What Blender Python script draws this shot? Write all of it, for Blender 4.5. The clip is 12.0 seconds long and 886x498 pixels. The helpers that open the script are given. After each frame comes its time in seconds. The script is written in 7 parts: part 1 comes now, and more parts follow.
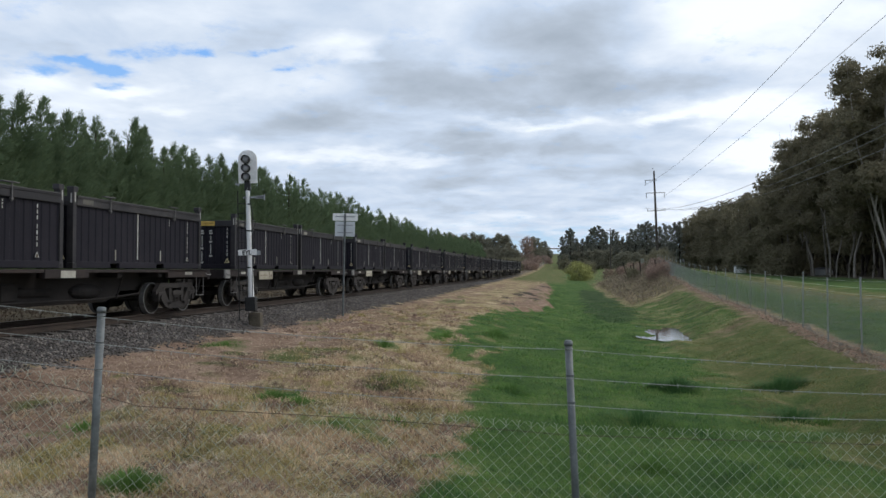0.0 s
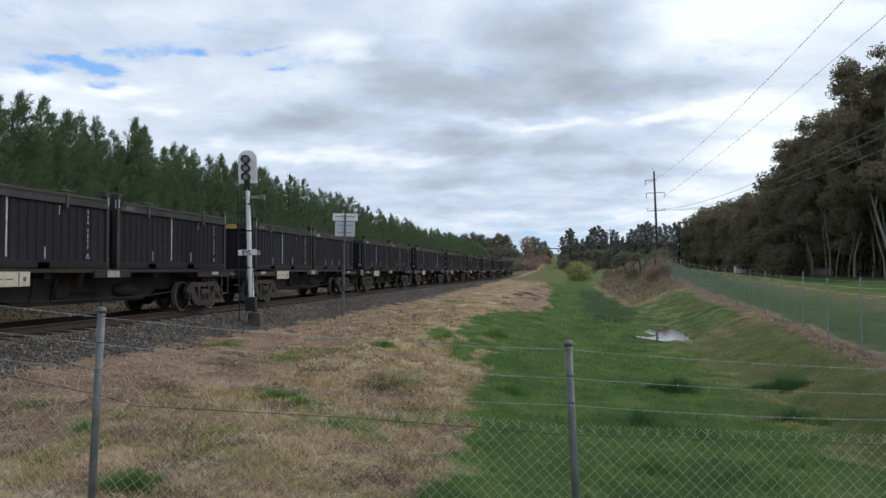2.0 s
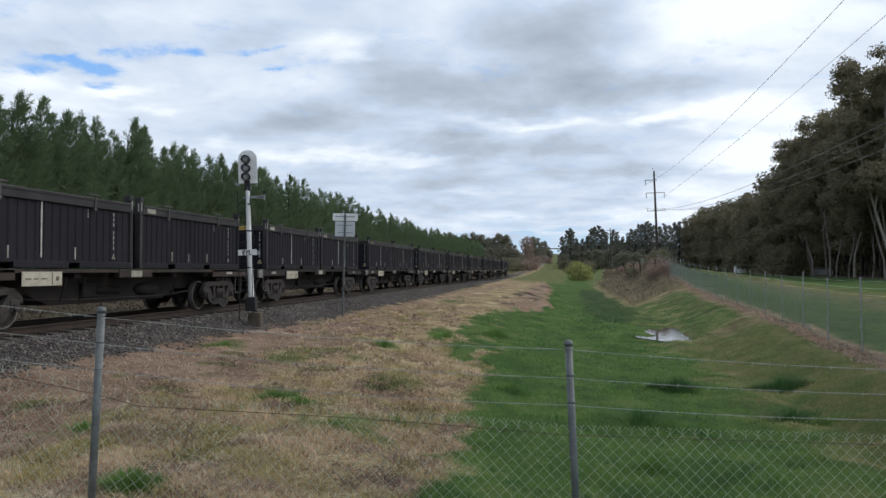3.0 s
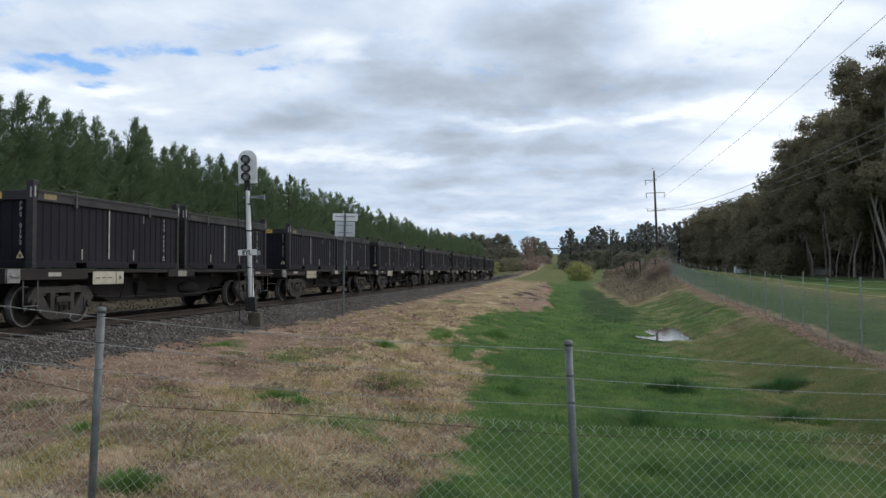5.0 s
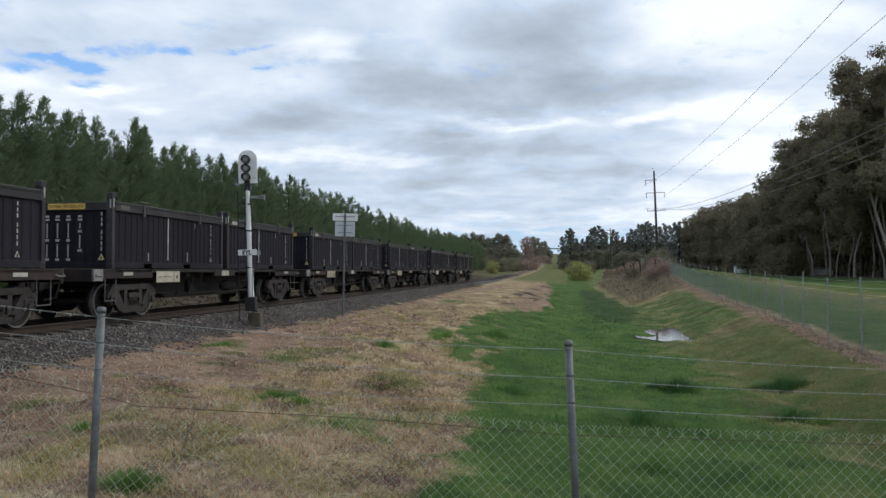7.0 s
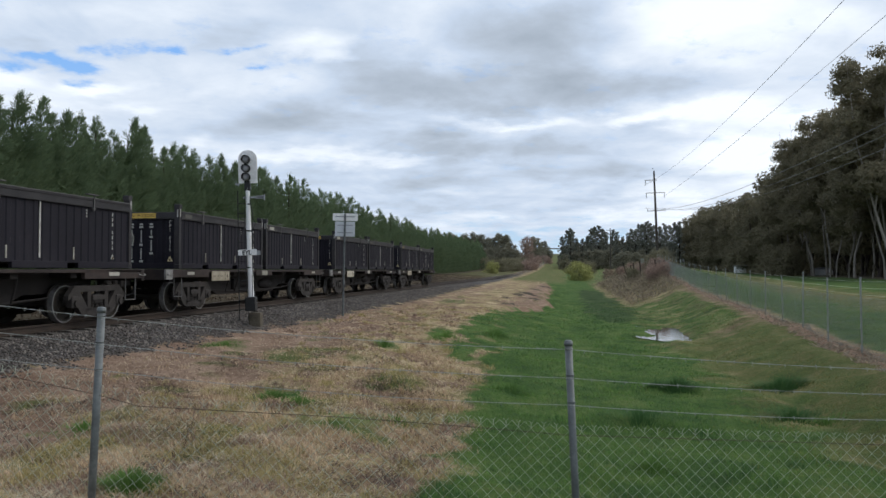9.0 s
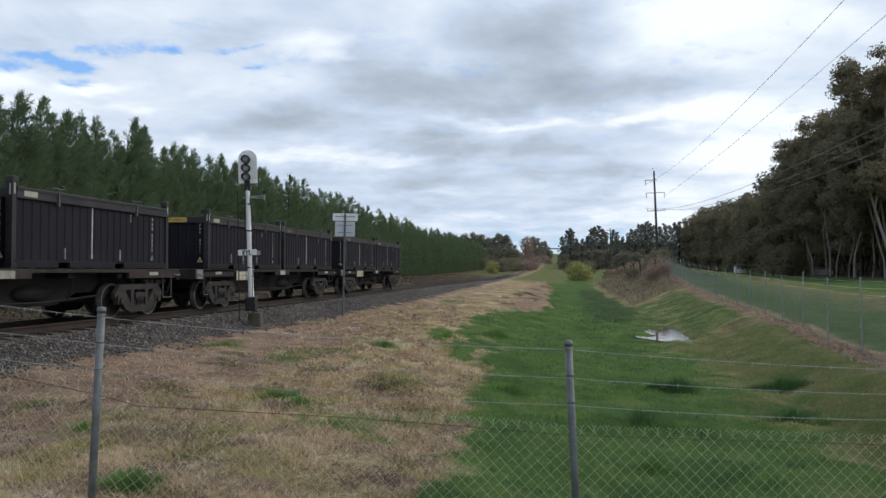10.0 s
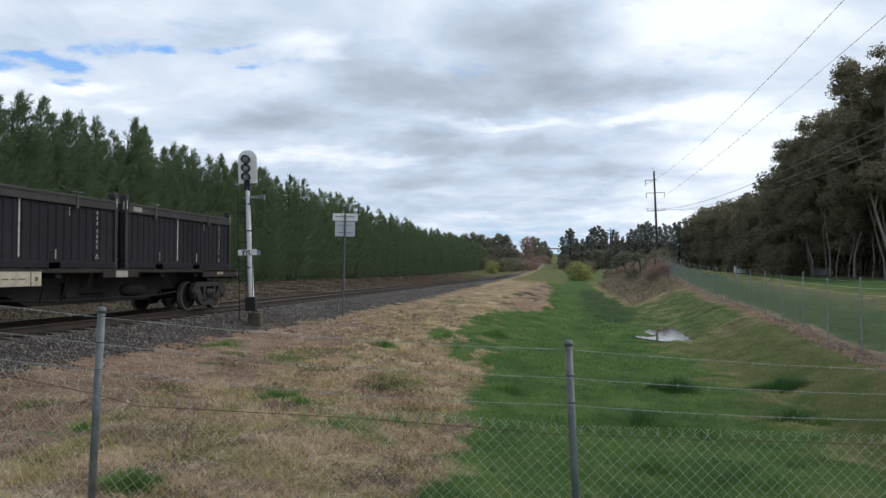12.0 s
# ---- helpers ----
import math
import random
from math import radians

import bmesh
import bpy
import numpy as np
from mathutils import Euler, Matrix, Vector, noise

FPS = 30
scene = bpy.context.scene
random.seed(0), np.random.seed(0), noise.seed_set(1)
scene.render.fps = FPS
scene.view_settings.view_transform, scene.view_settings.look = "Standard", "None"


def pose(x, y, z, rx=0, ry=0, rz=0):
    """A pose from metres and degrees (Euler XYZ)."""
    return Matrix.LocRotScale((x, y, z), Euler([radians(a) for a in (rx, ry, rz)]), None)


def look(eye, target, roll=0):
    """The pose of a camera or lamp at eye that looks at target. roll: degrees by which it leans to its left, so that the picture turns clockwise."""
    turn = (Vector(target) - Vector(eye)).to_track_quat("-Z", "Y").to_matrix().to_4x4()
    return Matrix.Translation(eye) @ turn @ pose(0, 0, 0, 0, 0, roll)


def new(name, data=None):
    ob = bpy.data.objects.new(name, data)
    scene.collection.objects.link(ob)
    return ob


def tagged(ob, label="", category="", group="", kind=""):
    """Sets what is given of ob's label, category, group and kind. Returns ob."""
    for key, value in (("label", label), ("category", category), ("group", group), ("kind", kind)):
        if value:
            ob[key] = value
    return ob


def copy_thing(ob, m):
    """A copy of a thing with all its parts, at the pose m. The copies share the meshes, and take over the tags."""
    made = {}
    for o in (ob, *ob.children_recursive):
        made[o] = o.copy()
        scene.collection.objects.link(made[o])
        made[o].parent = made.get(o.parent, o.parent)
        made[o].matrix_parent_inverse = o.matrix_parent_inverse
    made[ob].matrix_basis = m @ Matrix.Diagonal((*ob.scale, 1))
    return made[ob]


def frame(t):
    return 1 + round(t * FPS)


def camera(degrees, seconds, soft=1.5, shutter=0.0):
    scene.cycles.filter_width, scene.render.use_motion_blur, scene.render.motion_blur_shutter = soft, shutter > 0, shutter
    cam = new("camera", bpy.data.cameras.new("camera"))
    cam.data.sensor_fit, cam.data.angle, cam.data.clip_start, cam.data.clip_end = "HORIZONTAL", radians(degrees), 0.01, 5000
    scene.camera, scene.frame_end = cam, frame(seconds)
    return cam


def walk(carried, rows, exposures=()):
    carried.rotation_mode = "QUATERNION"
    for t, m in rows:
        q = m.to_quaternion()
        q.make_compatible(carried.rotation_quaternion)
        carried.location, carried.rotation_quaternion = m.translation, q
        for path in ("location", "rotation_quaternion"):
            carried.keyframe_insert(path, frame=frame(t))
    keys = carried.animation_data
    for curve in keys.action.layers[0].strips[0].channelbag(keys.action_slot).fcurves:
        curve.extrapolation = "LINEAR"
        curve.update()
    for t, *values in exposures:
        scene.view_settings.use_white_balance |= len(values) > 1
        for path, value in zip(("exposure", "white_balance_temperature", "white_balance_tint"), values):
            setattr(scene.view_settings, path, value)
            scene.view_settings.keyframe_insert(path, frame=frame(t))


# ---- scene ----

# ---- camera: it stands still ----
cam = camera(60, 12.0, soft=1.5)
EYE = (0.0, 0.0, 1.19)
STAND = pose(*EYE, 91.6, 0, 0)
walk(cam, [(0.0, STAND), (12.0, STAND)])

# ---- world, sun ----
SUN_EL, SUN_AZ = 42.0, 68.0          # degrees; azimuth from +y towards +x


def nodes_of(tree):
    tree.nodes.clear()

    def add(kind, at=None, operation=""):
        n = tree.nodes.new(kind)
        for key, value in (at or {}).items():
            n.inputs[key].default_value = value
        if operation:
            n.operation = operation
        return n

    def join(a, b, out=0, into=0):
        tree.links.new(a.outputs[out], b.inputs[into])
    return add, join


def ramp(add, stops, interp="LINEAR"):
    n = add("ShaderNodeValToRGB")
    n.color_ramp.interpolation = interp
    el = n.color_ramp.elements
    while len(el) < len(stops):
        el.new(0.5)
    for e, (pos, col) in zip(el, stops):
        e.position = pos
        e.color = (*col, 1) if len(col) == 3 else col
    return n


# banks of cloud over the view: across and up as tangents, half sizes, lighter or darker
CLOUD_BANKS = [(-0.444, 0.33, 0.209, 0.048, 0.06), (-0.333, 0.242, 0.155, 0.047, 0.06), (-0.464, 0.212, 0.162, 0.041, 0.05), (-0.143, 0.235, 0.089, 0.03, 0.03),
               (0.154, 0.316, 0.142, 0.045, -0.1), (0.131, 0.237, 0.171, 0.031, -0.12), (0.371, 0.253, 0.102, 0.019, -0.08),
               (-0.201, 0.202, 0.083, 0.032, -0.07), (-0.04, 0.251, 0.088, 0.044, -0.06), (0.094, 0.161, 0.141, 0.024, -0.1),
               (0.22, 0.133, 0.098, 0.023, -0.07), (-0.076, 0.187, 0.052, 0.015, -0.04), (-0.487, 0.311, 0.098, 0.037, -0.03),
               (-0.435, 0.223, 0.072, 0.024, -0.02), (0.049, 0.11, 0.081, 0.018, -0.05), (0.227, 0.088, 0.091, 0.011, -0.04),
               (-0.261, 0.309, 0.046, 0.03, -0.02), (-0.039, 0.11, 0.044, 0.018, -0.03), (-0.143, 0.299, 0.074, 0.019, 0.13),
               (-0.099, 0.277, 0.03, 0.009, 0.1), (-0.406, 0.241, 0.038, 0.01, 0.1), (-0.369, 0.212, 0.033, 0.007, 0.06),
               (-0.142, 0.15, 0.097, 0.011, 0.1), (0.425, 0.329, 0.184, 0.05, 0.12), (0.401, 0.212, 0.135, 0.021, 0.13),
               (0.438, 0.16, 0.08, 0.034, 0.15), (0.131, 0.198, 0.082, 0.007, 0.09), (0.28, 0.204, 0.061, 0.009, 0.1),
               (0.317, 0.07, 0.147, 0.02, 0.09), (-0.537, 0.248, 0.05, 0.015, 0.08), (-0.296, 0.175, 0.031, 0.009, 0.05),
               (0.071, 0.062, 0.089, 0.011, 0.04), (0.317, 0.111, 0.077, 0.015, 0.08), (-0.039, 0.147, 0.052, 0.007, 0.06),
               (-0.327, 0.338, 0.139, 0.015, 0.04), (0.258, 0.268, 0.046, 0.014, 0.03)]
BLUE_GAPS = [(-0.508, 0.275, 0.07, 0.011), (-0.519, 0.261, 0.037, 0.008), (-0.428, 0.269, 0.029, 0.007), (-0.369, 0.287, 0.024, 0.008), (-0.312, 0.286, 0.017, 0.006), (-0.208, 0.266, 0.026, 0.005), (-0.239, 0.291, 0.02, 0.005), (-0.465, 0.282, 0.032, 0.006), (-0.421, 0.252, 0.02, 0.005)]


def cloud_nodes(add, join, vec, vec_out, banks=(), gaps=(), base=0.35):
    """Clouds on a flat deck overhead: a colour and how much of the sky they cover."""
    sep = add("ShaderNodeSeparateXYZ")
    join(vec, sep, vec_out)
    up = add("ShaderNodeMath", {1: 0.16}, operation="ADD")
    join(sep, up, 2)
    low = add("ShaderNodeMath", {1: 0.12}, operation="MAXIMUM")
    join(up, low)
    dx, dy = add("ShaderNodeMath", operation="DIVIDE"), add("ShaderNodeMath", operation="DIVIDE")
    for d, o in ((dx, 0), (dy, 1)):
        join(sep, d, o)
        join(low, d, 0, 1)
    deck = add("ShaderNodeCombineXYZ")
    join(dx, deck)
    join(dy, deck, 0, 1)
    big = add("ShaderNodeTexNoise", {"Scale": 0.85, "Detail": 4.0, "Roughness": 0.45, "Distortion": 0.1})
    fine = add("ShaderNodeTexNoise", {"Scale": 3.0, "Detail": 7.0, "Roughness": 0.55, "Distortion": 0.25})
    shift = add("ShaderNodeVectorMath", {1: (3.1, 7.4, 0.0)}, operation="ADD")
    join(deck, shift)
    join(deck, big)
    join(shift, fine)
    part_big = add("ShaderNodeMath", {1: 0.34, 2: base}, operation="MULTIPLY_ADD")
    join(big, part_big)
    mix = add("ShaderNodeMath", {1: 0.40}, operation="MULTIPLY_ADD")
    join(fine, mix)
    join(part_big, mix, 0, 2)
    # brighter towards the hidden sun
    glow = add("ShaderNodeVectorMath", {1: (math.sin(radians(SUN_AZ)) * math.cos(radians(SUN_EL)), math.cos(radians(SUN_AZ)) * math.cos(radians(SUN_EL)), math.sin(radians(SUN_EL)))}, operation="DOT_PRODUCT")
    join(vec, glow, vec_out)
    lift = add("ShaderNodeMapRange", {1: 0.35, 2: 1.0, 3: -0.02, 4: 0.13})
    join(glow, lift, 1)
    mixed = add("ShaderNodeMath", operation="ADD")
    join(mix, mixed)
    join(lift, mixed, 0, 1)
    mix = mixed
    # where each direction lies, as tangents across and up, frayed by the wind
    ahead = add("ShaderNodeMath", {1: 0.02}, operation="MAXIMUM")
    join(sep, ahead, 1)
    tx, tz = add("ShaderNodeMath", operation="DIVIDE"), add("ShaderNodeMath", operation="DIVIDE")
    for d, o in ((tx, 0), (tz, 2)):
        join(sep, d, o)
        join(ahead, d, 0, 1)
    flat = add("ShaderNodeCombineXYZ")
    join(tx, flat)
    join(tz, flat, 0, 1)
    wander = flat
    for scale, far_x, far_y, detail in ((1.7, 0.16, 0.05, 2.0), (6.0, 0.07, 0.035, 5.0)):
        wind = add("ShaderNodeTexNoise", {"Scale": scale, "Detail": detail, "Roughness": 0.6})
        join(deck, wind)
        off = add("ShaderNodeVectorMath", {1: (0.5, 0.5, 0.5)}, operation="SUBTRACT")
        join(wind, off, 1)
        amount = add("ShaderNodeVectorMath", {1: (far_x, far_y, 0.0)}, operation="MULTIPLY")
        join(off, amount)
        moved = add("ShaderNodeVectorMath", operation="ADD")
        join(wander, moved)
        join(amount, moved, 0, 1)
        wander = moved

    def spots(rows, start, lo, hi, strength=1.0):
        last = start
        for bx, by, hx, hy, more in rows:
            more = more * strength
            off = add("ShaderNodeVectorMath", {1: (bx, by, 0.0)}, operation="SUBTRACT")
            join(wander, off)
            fit = add("ShaderNodeVectorMath", {1: (1 / hx, 1 / hy, 0.0)}, operation="MULTIPLY")
            join(off, fit)
            size = add("ShaderNodeVectorMath", operation="LENGTH")
            join(fit, size)
            bank = add("ShaderNodeMapRange", {1: lo, 2: hi, 3: more, 4: 0.0})
            bank.interpolation_type = "SMOOTHSTEP"
            join(size, bank, 1)
            total = add("ShaderNodeMath", operation="ADD")
            join(last, total)
            join(bank, total, 0, 1)
            last = total
        return last
    mix = spots(banks, mix, 0.1, 1.5, 1.45)
    tone = ramp(add, [(0.50, (0.42, 0.495, 0.59)), (0.61, (0.56, 0.65, 0.775)), (0.70, (0.70, 0.825, 1.01)),
                      (0.80, (0.90, 1.0, 1.14)), (0.92, (1.16, 1.24, 1.34))])
    join(mix, tone)
    tear = add("ShaderNodeTexNoise", {"Scale": 5.0, "Detail": 8.0, "Roughness": 0.66})
    shift2 = add("ShaderNodeVectorMath", {1: (11.3, 2.2, 4.0)}, operation="ADD")
    join(deck, shift2)
    join(shift2, tear)
    torn = add("ShaderNodeMapRange", {1: 0.3, 2: 0.7, 3: 0.18, 4: 0.80})
    join(tear, torn)
    holes = spots([(*g, 0.24 if g[2] > 0.04 else 0.46) for g in gaps], torn, 0.0, 2.0)
    if gaps:
        # a paler opening low over the far hill
        low_gap = add("ShaderNodeMapRange", {1: 0.085, 2: 0.035, 3: 0.0, 4: 0.42})
        join(tz, low_gap)
        at = add("ShaderNodeMapRange", {1: 0.10, 2: 0.26, 3: 1.0, 4: 0.0})
        side = add("ShaderNodeMath", {1: 0.17}, operation="SUBTRACT")
        join(tx, side)
        away = add("ShaderNodeMath", operation="ABSOLUTE")
        join(side, away)
        join(away, at)
        pale = add("ShaderNodeMath", operation="MULTIPLY")
        join(low_gap, pale)
        join(at, pale, 0, 1)
        more = add("ShaderNodeMath", operation="ADD")
        join(holes, more)
        join(pale, more, 0, 1)
        holes = more
    cover = ramp(add, [(0.60, (1, 1, 1)), (0.76, (0.78, 0.78, 0.78)), (1.0, (0.05, 0.05, 0.05))])
    join(holes, cover)
    return tone, cover


world = bpy.data.worlds.new("sky")
scene.world = world
world.use_nodes = True
add, join = nodes_of(world.node_tree)
sky = add("ShaderNodeTexSky")
sky.sky_type, sky.sun_disc, sky.altitude = "NISHITA", False, 600.0
sky.dust_density, sky.ozone_density = 0.2, 4.0
sky.sun_elevation, sky.sun_rotation = radians(SUN_EL), radians(SUN_AZ)
blue = add("ShaderNodeBackground", {1: 0.18})
join(sky, blue)
geo = add("ShaderNodeTexCoord")
tone, cover = cloud_nodes(add, join, geo, 0)
cloud = add("ShaderNodeBackground", {1: 0.85})
join(tone, cloud)
both = add("ShaderNodeMixShader")
join(cover, both)
join(blue, both, 0, 1)
join(cloud, both, 0, 2)
join(both, add("ShaderNodeOutputWorld"))

sun = new("sun", bpy.data.lights.new("sun", "SUN"))
sun.data.energy, sun.data.angle, sun.data.color = 1.5, radians(25), (1.0, 0.96, 0.9)
az, el = radians(SUN_AZ), radians(SUN_EL)
sun.matrix_world = look((0, 0, 0), (-math.sin(az) * math.cos(el), -math.cos(az) * math.cos(el), -math.sin(el)))


# ---- materials ----
def material(name, colours, rough=0.8, scale=2.0, fine=30.0, metal=0.0, bump=0.2, bump_scale=60.0, vary=0.0,
             island=0.0, spec=0.3, coords="Object", fine_amount=0.35, dist=0.02, random_hue=0.0):
    """Colours from dark to light, mixed by noise at two sizes, with fine relief; vary: by object, island: by piece."""
    m = bpy.data.materials.new(name)
    m.use_nodes = True
    add, join = nodes_of(m.node_tree)
    tc = add("ShaderNodeTexCoord")
    out = {"Generated": 0, "Object": 3}[coords]
    n1 = add("ShaderNodeTexNoise", {"Scale": scale, "Detail": 5.0, "Roughness": 0.6})
    n2 = add("ShaderNodeTexNoise", {"Scale": fine, "Detail": 3.0, "Roughness": 0.6})
    join(tc, n1, out)
    join(tc, n2, out)
    s = add("ShaderNodeMath", {1: fine_amount}, operation="MULTIPLY_ADD")
    join(n2, s)
    join(n1, s, 0, 2)
    last = s
    if vary:
        oi = add("ShaderNodeObjectInfo")
        v = add("ShaderNodeMath", {1: vary}, operation="MULTIPLY_ADD")
        join(oi, v, 5)
        join(last, v, 0, 2)
        last = v
    if island:
        gi = add("ShaderNodeNewGeometry")
        v = add("ShaderNodeMath", {1: island}, operation="MULTIPLY_ADD")
        join(gi, v, 8)
        join(last, v, 0, 2)
        last = v
    lo = 0.30 + fine_amount * 0.35
    hi = 0.70 + fine_amount * 0.65 + vary + island
    k = len(colours)
    r = ramp(add, [(min(1, (lo + (hi - lo) * i / max(1, k - 1)) / 2.0), c) for i, c in enumerate(colours)])
    half = add("ShaderNodeMath", {1: 0.5}, operation="MULTIPLY")
    join(last, half)
    join(half, r)
    b = add("ShaderNodeBsdfPrincipled", {"Roughness": rough, "Metallic": metal, "Specular IOR Level": spec})
    join(r, b)
    if bump:
        nb = add("ShaderNodeTexNoise", {"Scale": bump_scale, "Detail": 4.0})
        join(tc, nb, out)
        bp = add("ShaderNodeBump", {"Strength": bump, "Distance": dist})
        join(nb, bp, 0, "Height")
        join(bp, b, 0, "Normal")
    o = add("ShaderNodeOutputMaterial")
    join(b, o)
    return m


def leaf_material(name, colours, through_light=0.35, island=0.6, scale=0.6, rough=0.75, vary=0.0):
    """Leaves and blades: matt, letting some light through."""
    m = material(name, colours, rough=rough, scale=scale, fine=4.0, bump=0, island=island, spec=0.15, vary=vary)
    tree = m.node_tree
    out = next(n for n in tree.nodes if n.type == "OUTPUT_MATERIAL")
    face = next(n for n in tree.nodes if n.type == "BSDF_PRINCIPLED")
    tint = next(n for n in tree.nodes if n.type == "VALTORGB")
    thin, both = tree.nodes.new("ShaderNodeBsdfTranslucent"), tree.nodes.new("ShaderNodeMixShader")
    both.inputs[0].default_value = through_light
    tree.links.new(tint.outputs[0], thin.inputs[0])
    tree.links.new(face.outputs[0], both.inputs[1])
    tree.links.new(thin.outputs[0], both.inputs[2])
    tree.links.new(both.outputs[0], out.inputs[0])
    return m


M = {}
M["container"] = material("dark_painted_steel", [(0.007052, 0.00602, 0.009856), (0.0117, 0.01015, 0.01602), (0.0215, 0.01892, 0.02508)], 0.66, 1.2, 18, bump=0.15, vary=0.2, spec=0.22)
M["container_rail"] = material("worn_painted_steel", [(0.017, 0.0155, 0.0172), (0.031, 0.028, 0.0298), (0.058, 0.052, 0.05)], 0.5, 2.5, 25, vary=0.2)
M["lip"] = material("rubbed_rail_edge", [(0.07, 0.065, 0.062), (0.13, 0.125, 0.12)], 0.5, 3, 30, vary=0.2)
M["rail_sticker"] = material("faded_grey_sticker", [(0.08, 0.075, 0.065), (0.15, 0.14, 0.12)], 0.6, 12, 40, vary=0.3)
M["yellow_dull"] = material("faded_yellow_sticker", [(0.10, 0.08, 0.04), (0.24, 0.19, 0.09), (0.32, 0.28, 0.18)], 0.6, 9, 40)
M["tarp"] = material("dark_tarpaulin", [(0.014, 0.014, 0.016), (0.03, 0.03, 0.032)], 0.8, 2, 12)
M["wagon"] = material("dusty_brown_steel", [(0.01395, 0.01038, 0.01012), (0.027, 0.01954, 0.01804), (0.063, 0.04312, 0.0352)], 0.7, 2.0, 20, vary=0.3)
M["under"] = material("grimy_underframe", [(0.01014, 0.00897, 0.00864), (0.01872, 0.0156, 0.0144), (0.03432, 0.0273, 0.0236)], 0.8, 3, 25, vary=0.2)
M["sill"] = material("dull_brown_sill", [(0.0135, 0.0111, 0.01063), (0.0225, 0.01838, 0.01694), (0.039, 0.03075, 0.02695)], 0.8, 1.2, 16, vary=0.2)
M["bogie"] = material("brake_dust_cast_steel", [(0.02, 0.017, 0.0158), (0.036, 0.0305, 0.0275), (0.062, 0.052, 0.046)], 0.75, 5, 30, vary=0.2)
M["wheel"] = material("dark_wheel_steel", [(0.02, 0.018, 0.016), (0.045, 0.038, 0.03)], 0.6, 6, 30, metal=0.3)
M["tread"] = material("bright_wheel_tread", [(0.13, 0.126, 0.122), (0.26, 0.252, 0.244)], 0.4, 6, 40, metal=0.35)
M["white_mark"] = material("chalky_white_paint", [(0.24, 0.23, 0.21), (0.40, 0.39, 0.36), (0.6, 0.59, 0.56)], 0.7, 6, 40)
M["dull_mark"] = material("dirty_white_plate", [(0.16, 0.15, 0.12), (0.34, 0.32, 0.27), (0.5, 0.48, 0.42)], 0.6, 4, 30, vary=0.4)
M["cream_plate"] = material("rust_stained_cream_plate", [(0.15, 0.115, 0.075), (0.32, 0.28, 0.205), (0.46, 0.42, 0.335), (0.56, 0.53, 0.45)], 0.6, 3.5, 22, vary=0.3)
M["plate_text"] = material("worn_brown_lettering", [(0.07, 0.052, 0.04), (0.16, 0.125, 0.095)], 0.7, 14, 50)
M["cream_mark"] = material("cream_warning_paint", [(0.36, 0.29, 0.15), (0.55, 0.46, 0.27), (0.66, 0.58, 0.40)], 0.6, 8, 40)
M["yellow"] = material("faded_yellow_sign", [(0.42, 0.26, 0.05), (0.62, 0.41, 0.09), (0.72, 0.5, 0.14)], 0.55, 4, 30)
M["dark_text"] = material("dark_lettering", [(0.06, 0.045, 0.02), (0.1, 0.07, 0.03)], 0.7, 8, 40)
M["latch"] = material("dull_grey_latch", [(0.06, 0.056, 0.056), (0.11, 0.104, 0.10), (0.17, 0.16, 0.15)], 0.6, 5, 30)
M["hand_rail"] = material("pale_grey_handrail", [(0.12, 0.115, 0.11), (0.22, 0.21, 0.2), (0.3, 0.29, 0.27)], 0.6, 5, 30)
M["rail"] = material("rusty_rail_steel", [(0.035, 0.026, 0.021), (0.07, 0.05, 0.038)], 0.6, 3, 30, metal=0.3)
M["rail_head"] = material("worn_rail_head", [(0.17, 0.145, 0.125), (0.25, 0.215, 0.185)], 0.45, 3, 30, metal=0.7)
M["sleeper"] = material("weathered_concrete_sleeper", [(0.045, 0.039, 0.034), (0.08, 0.07, 0.06), (0.12, 0.105, 0.092)], 0.9, 4, 30, vary=0.3)
M["stone"] = material("grey_ballast_stone", [(0.0341, 0.02893, 0.02549), (0.07762, 0.06658, 0.05848), (0.1411, 0.1222, 0.108), (0.3175, 0.2784, 0.2449)], 0.85, 1.5, 20, island=0.9, bump=0)
M["galv"] = material("weathered_galvanised_steel", [(0.08, 0.088, 0.088), (0.125, 0.134, 0.134), (0.20, 0.21, 0.208)], 0.55, 6, 50, metal=0.3, bump=0.1)
M["stake"] = material("pale_weathered_stake", [(0.15, 0.155, 0.15), (0.26, 0.265, 0.255), (0.36, 0.365, 0.35)], 0.6, 6, 50, metal=0.1, bump=0.1)
M["wire"] = material("galvanised_wire", [(0.36, 0.40, 0.31), (0.58, 0.62, 0.50)], 0.5, 6, 50, metal=0.2, bump=0)
M["paddock_wire"] = material("dull_grey_wire", [(0.22, 0.248, 0.228), (0.37, 0.405, 0.375)], 0.6, 6, 50, metal=0.2, bump=0)
M["barb"] = material("dull_barbed_wire", [(0.22, 0.235, 0.22), (0.42, 0.435, 0.41)], 0.6, 6, 50, metal=0.2, bump=0)
M["rust_wire"] = material("rusted_wire", [(0.05, 0.035, 0.025), (0.11, 0.08, 0.06)], 0.8, 6, 50, bump=0)
M["mast_white"] = material("white_mast_paint", [(0.66, 0.65, 0.63), (0.82, 0.81, 0.79), (0.86, 0.85, 0.84)], 0.5, 3, 25, bump=0.05)
M["mast_black"] = material("black_paint", [(0.012, 0.012, 0.012), (0.03, 0.03, 0.03)], 0.5, 4, 30)
M["grey_metal"] = material("grey_metal", [(0.25, 0.26, 0.27), (0.36, 0.37, 0.38)], 0.5, 4, 30, metal=0.3)
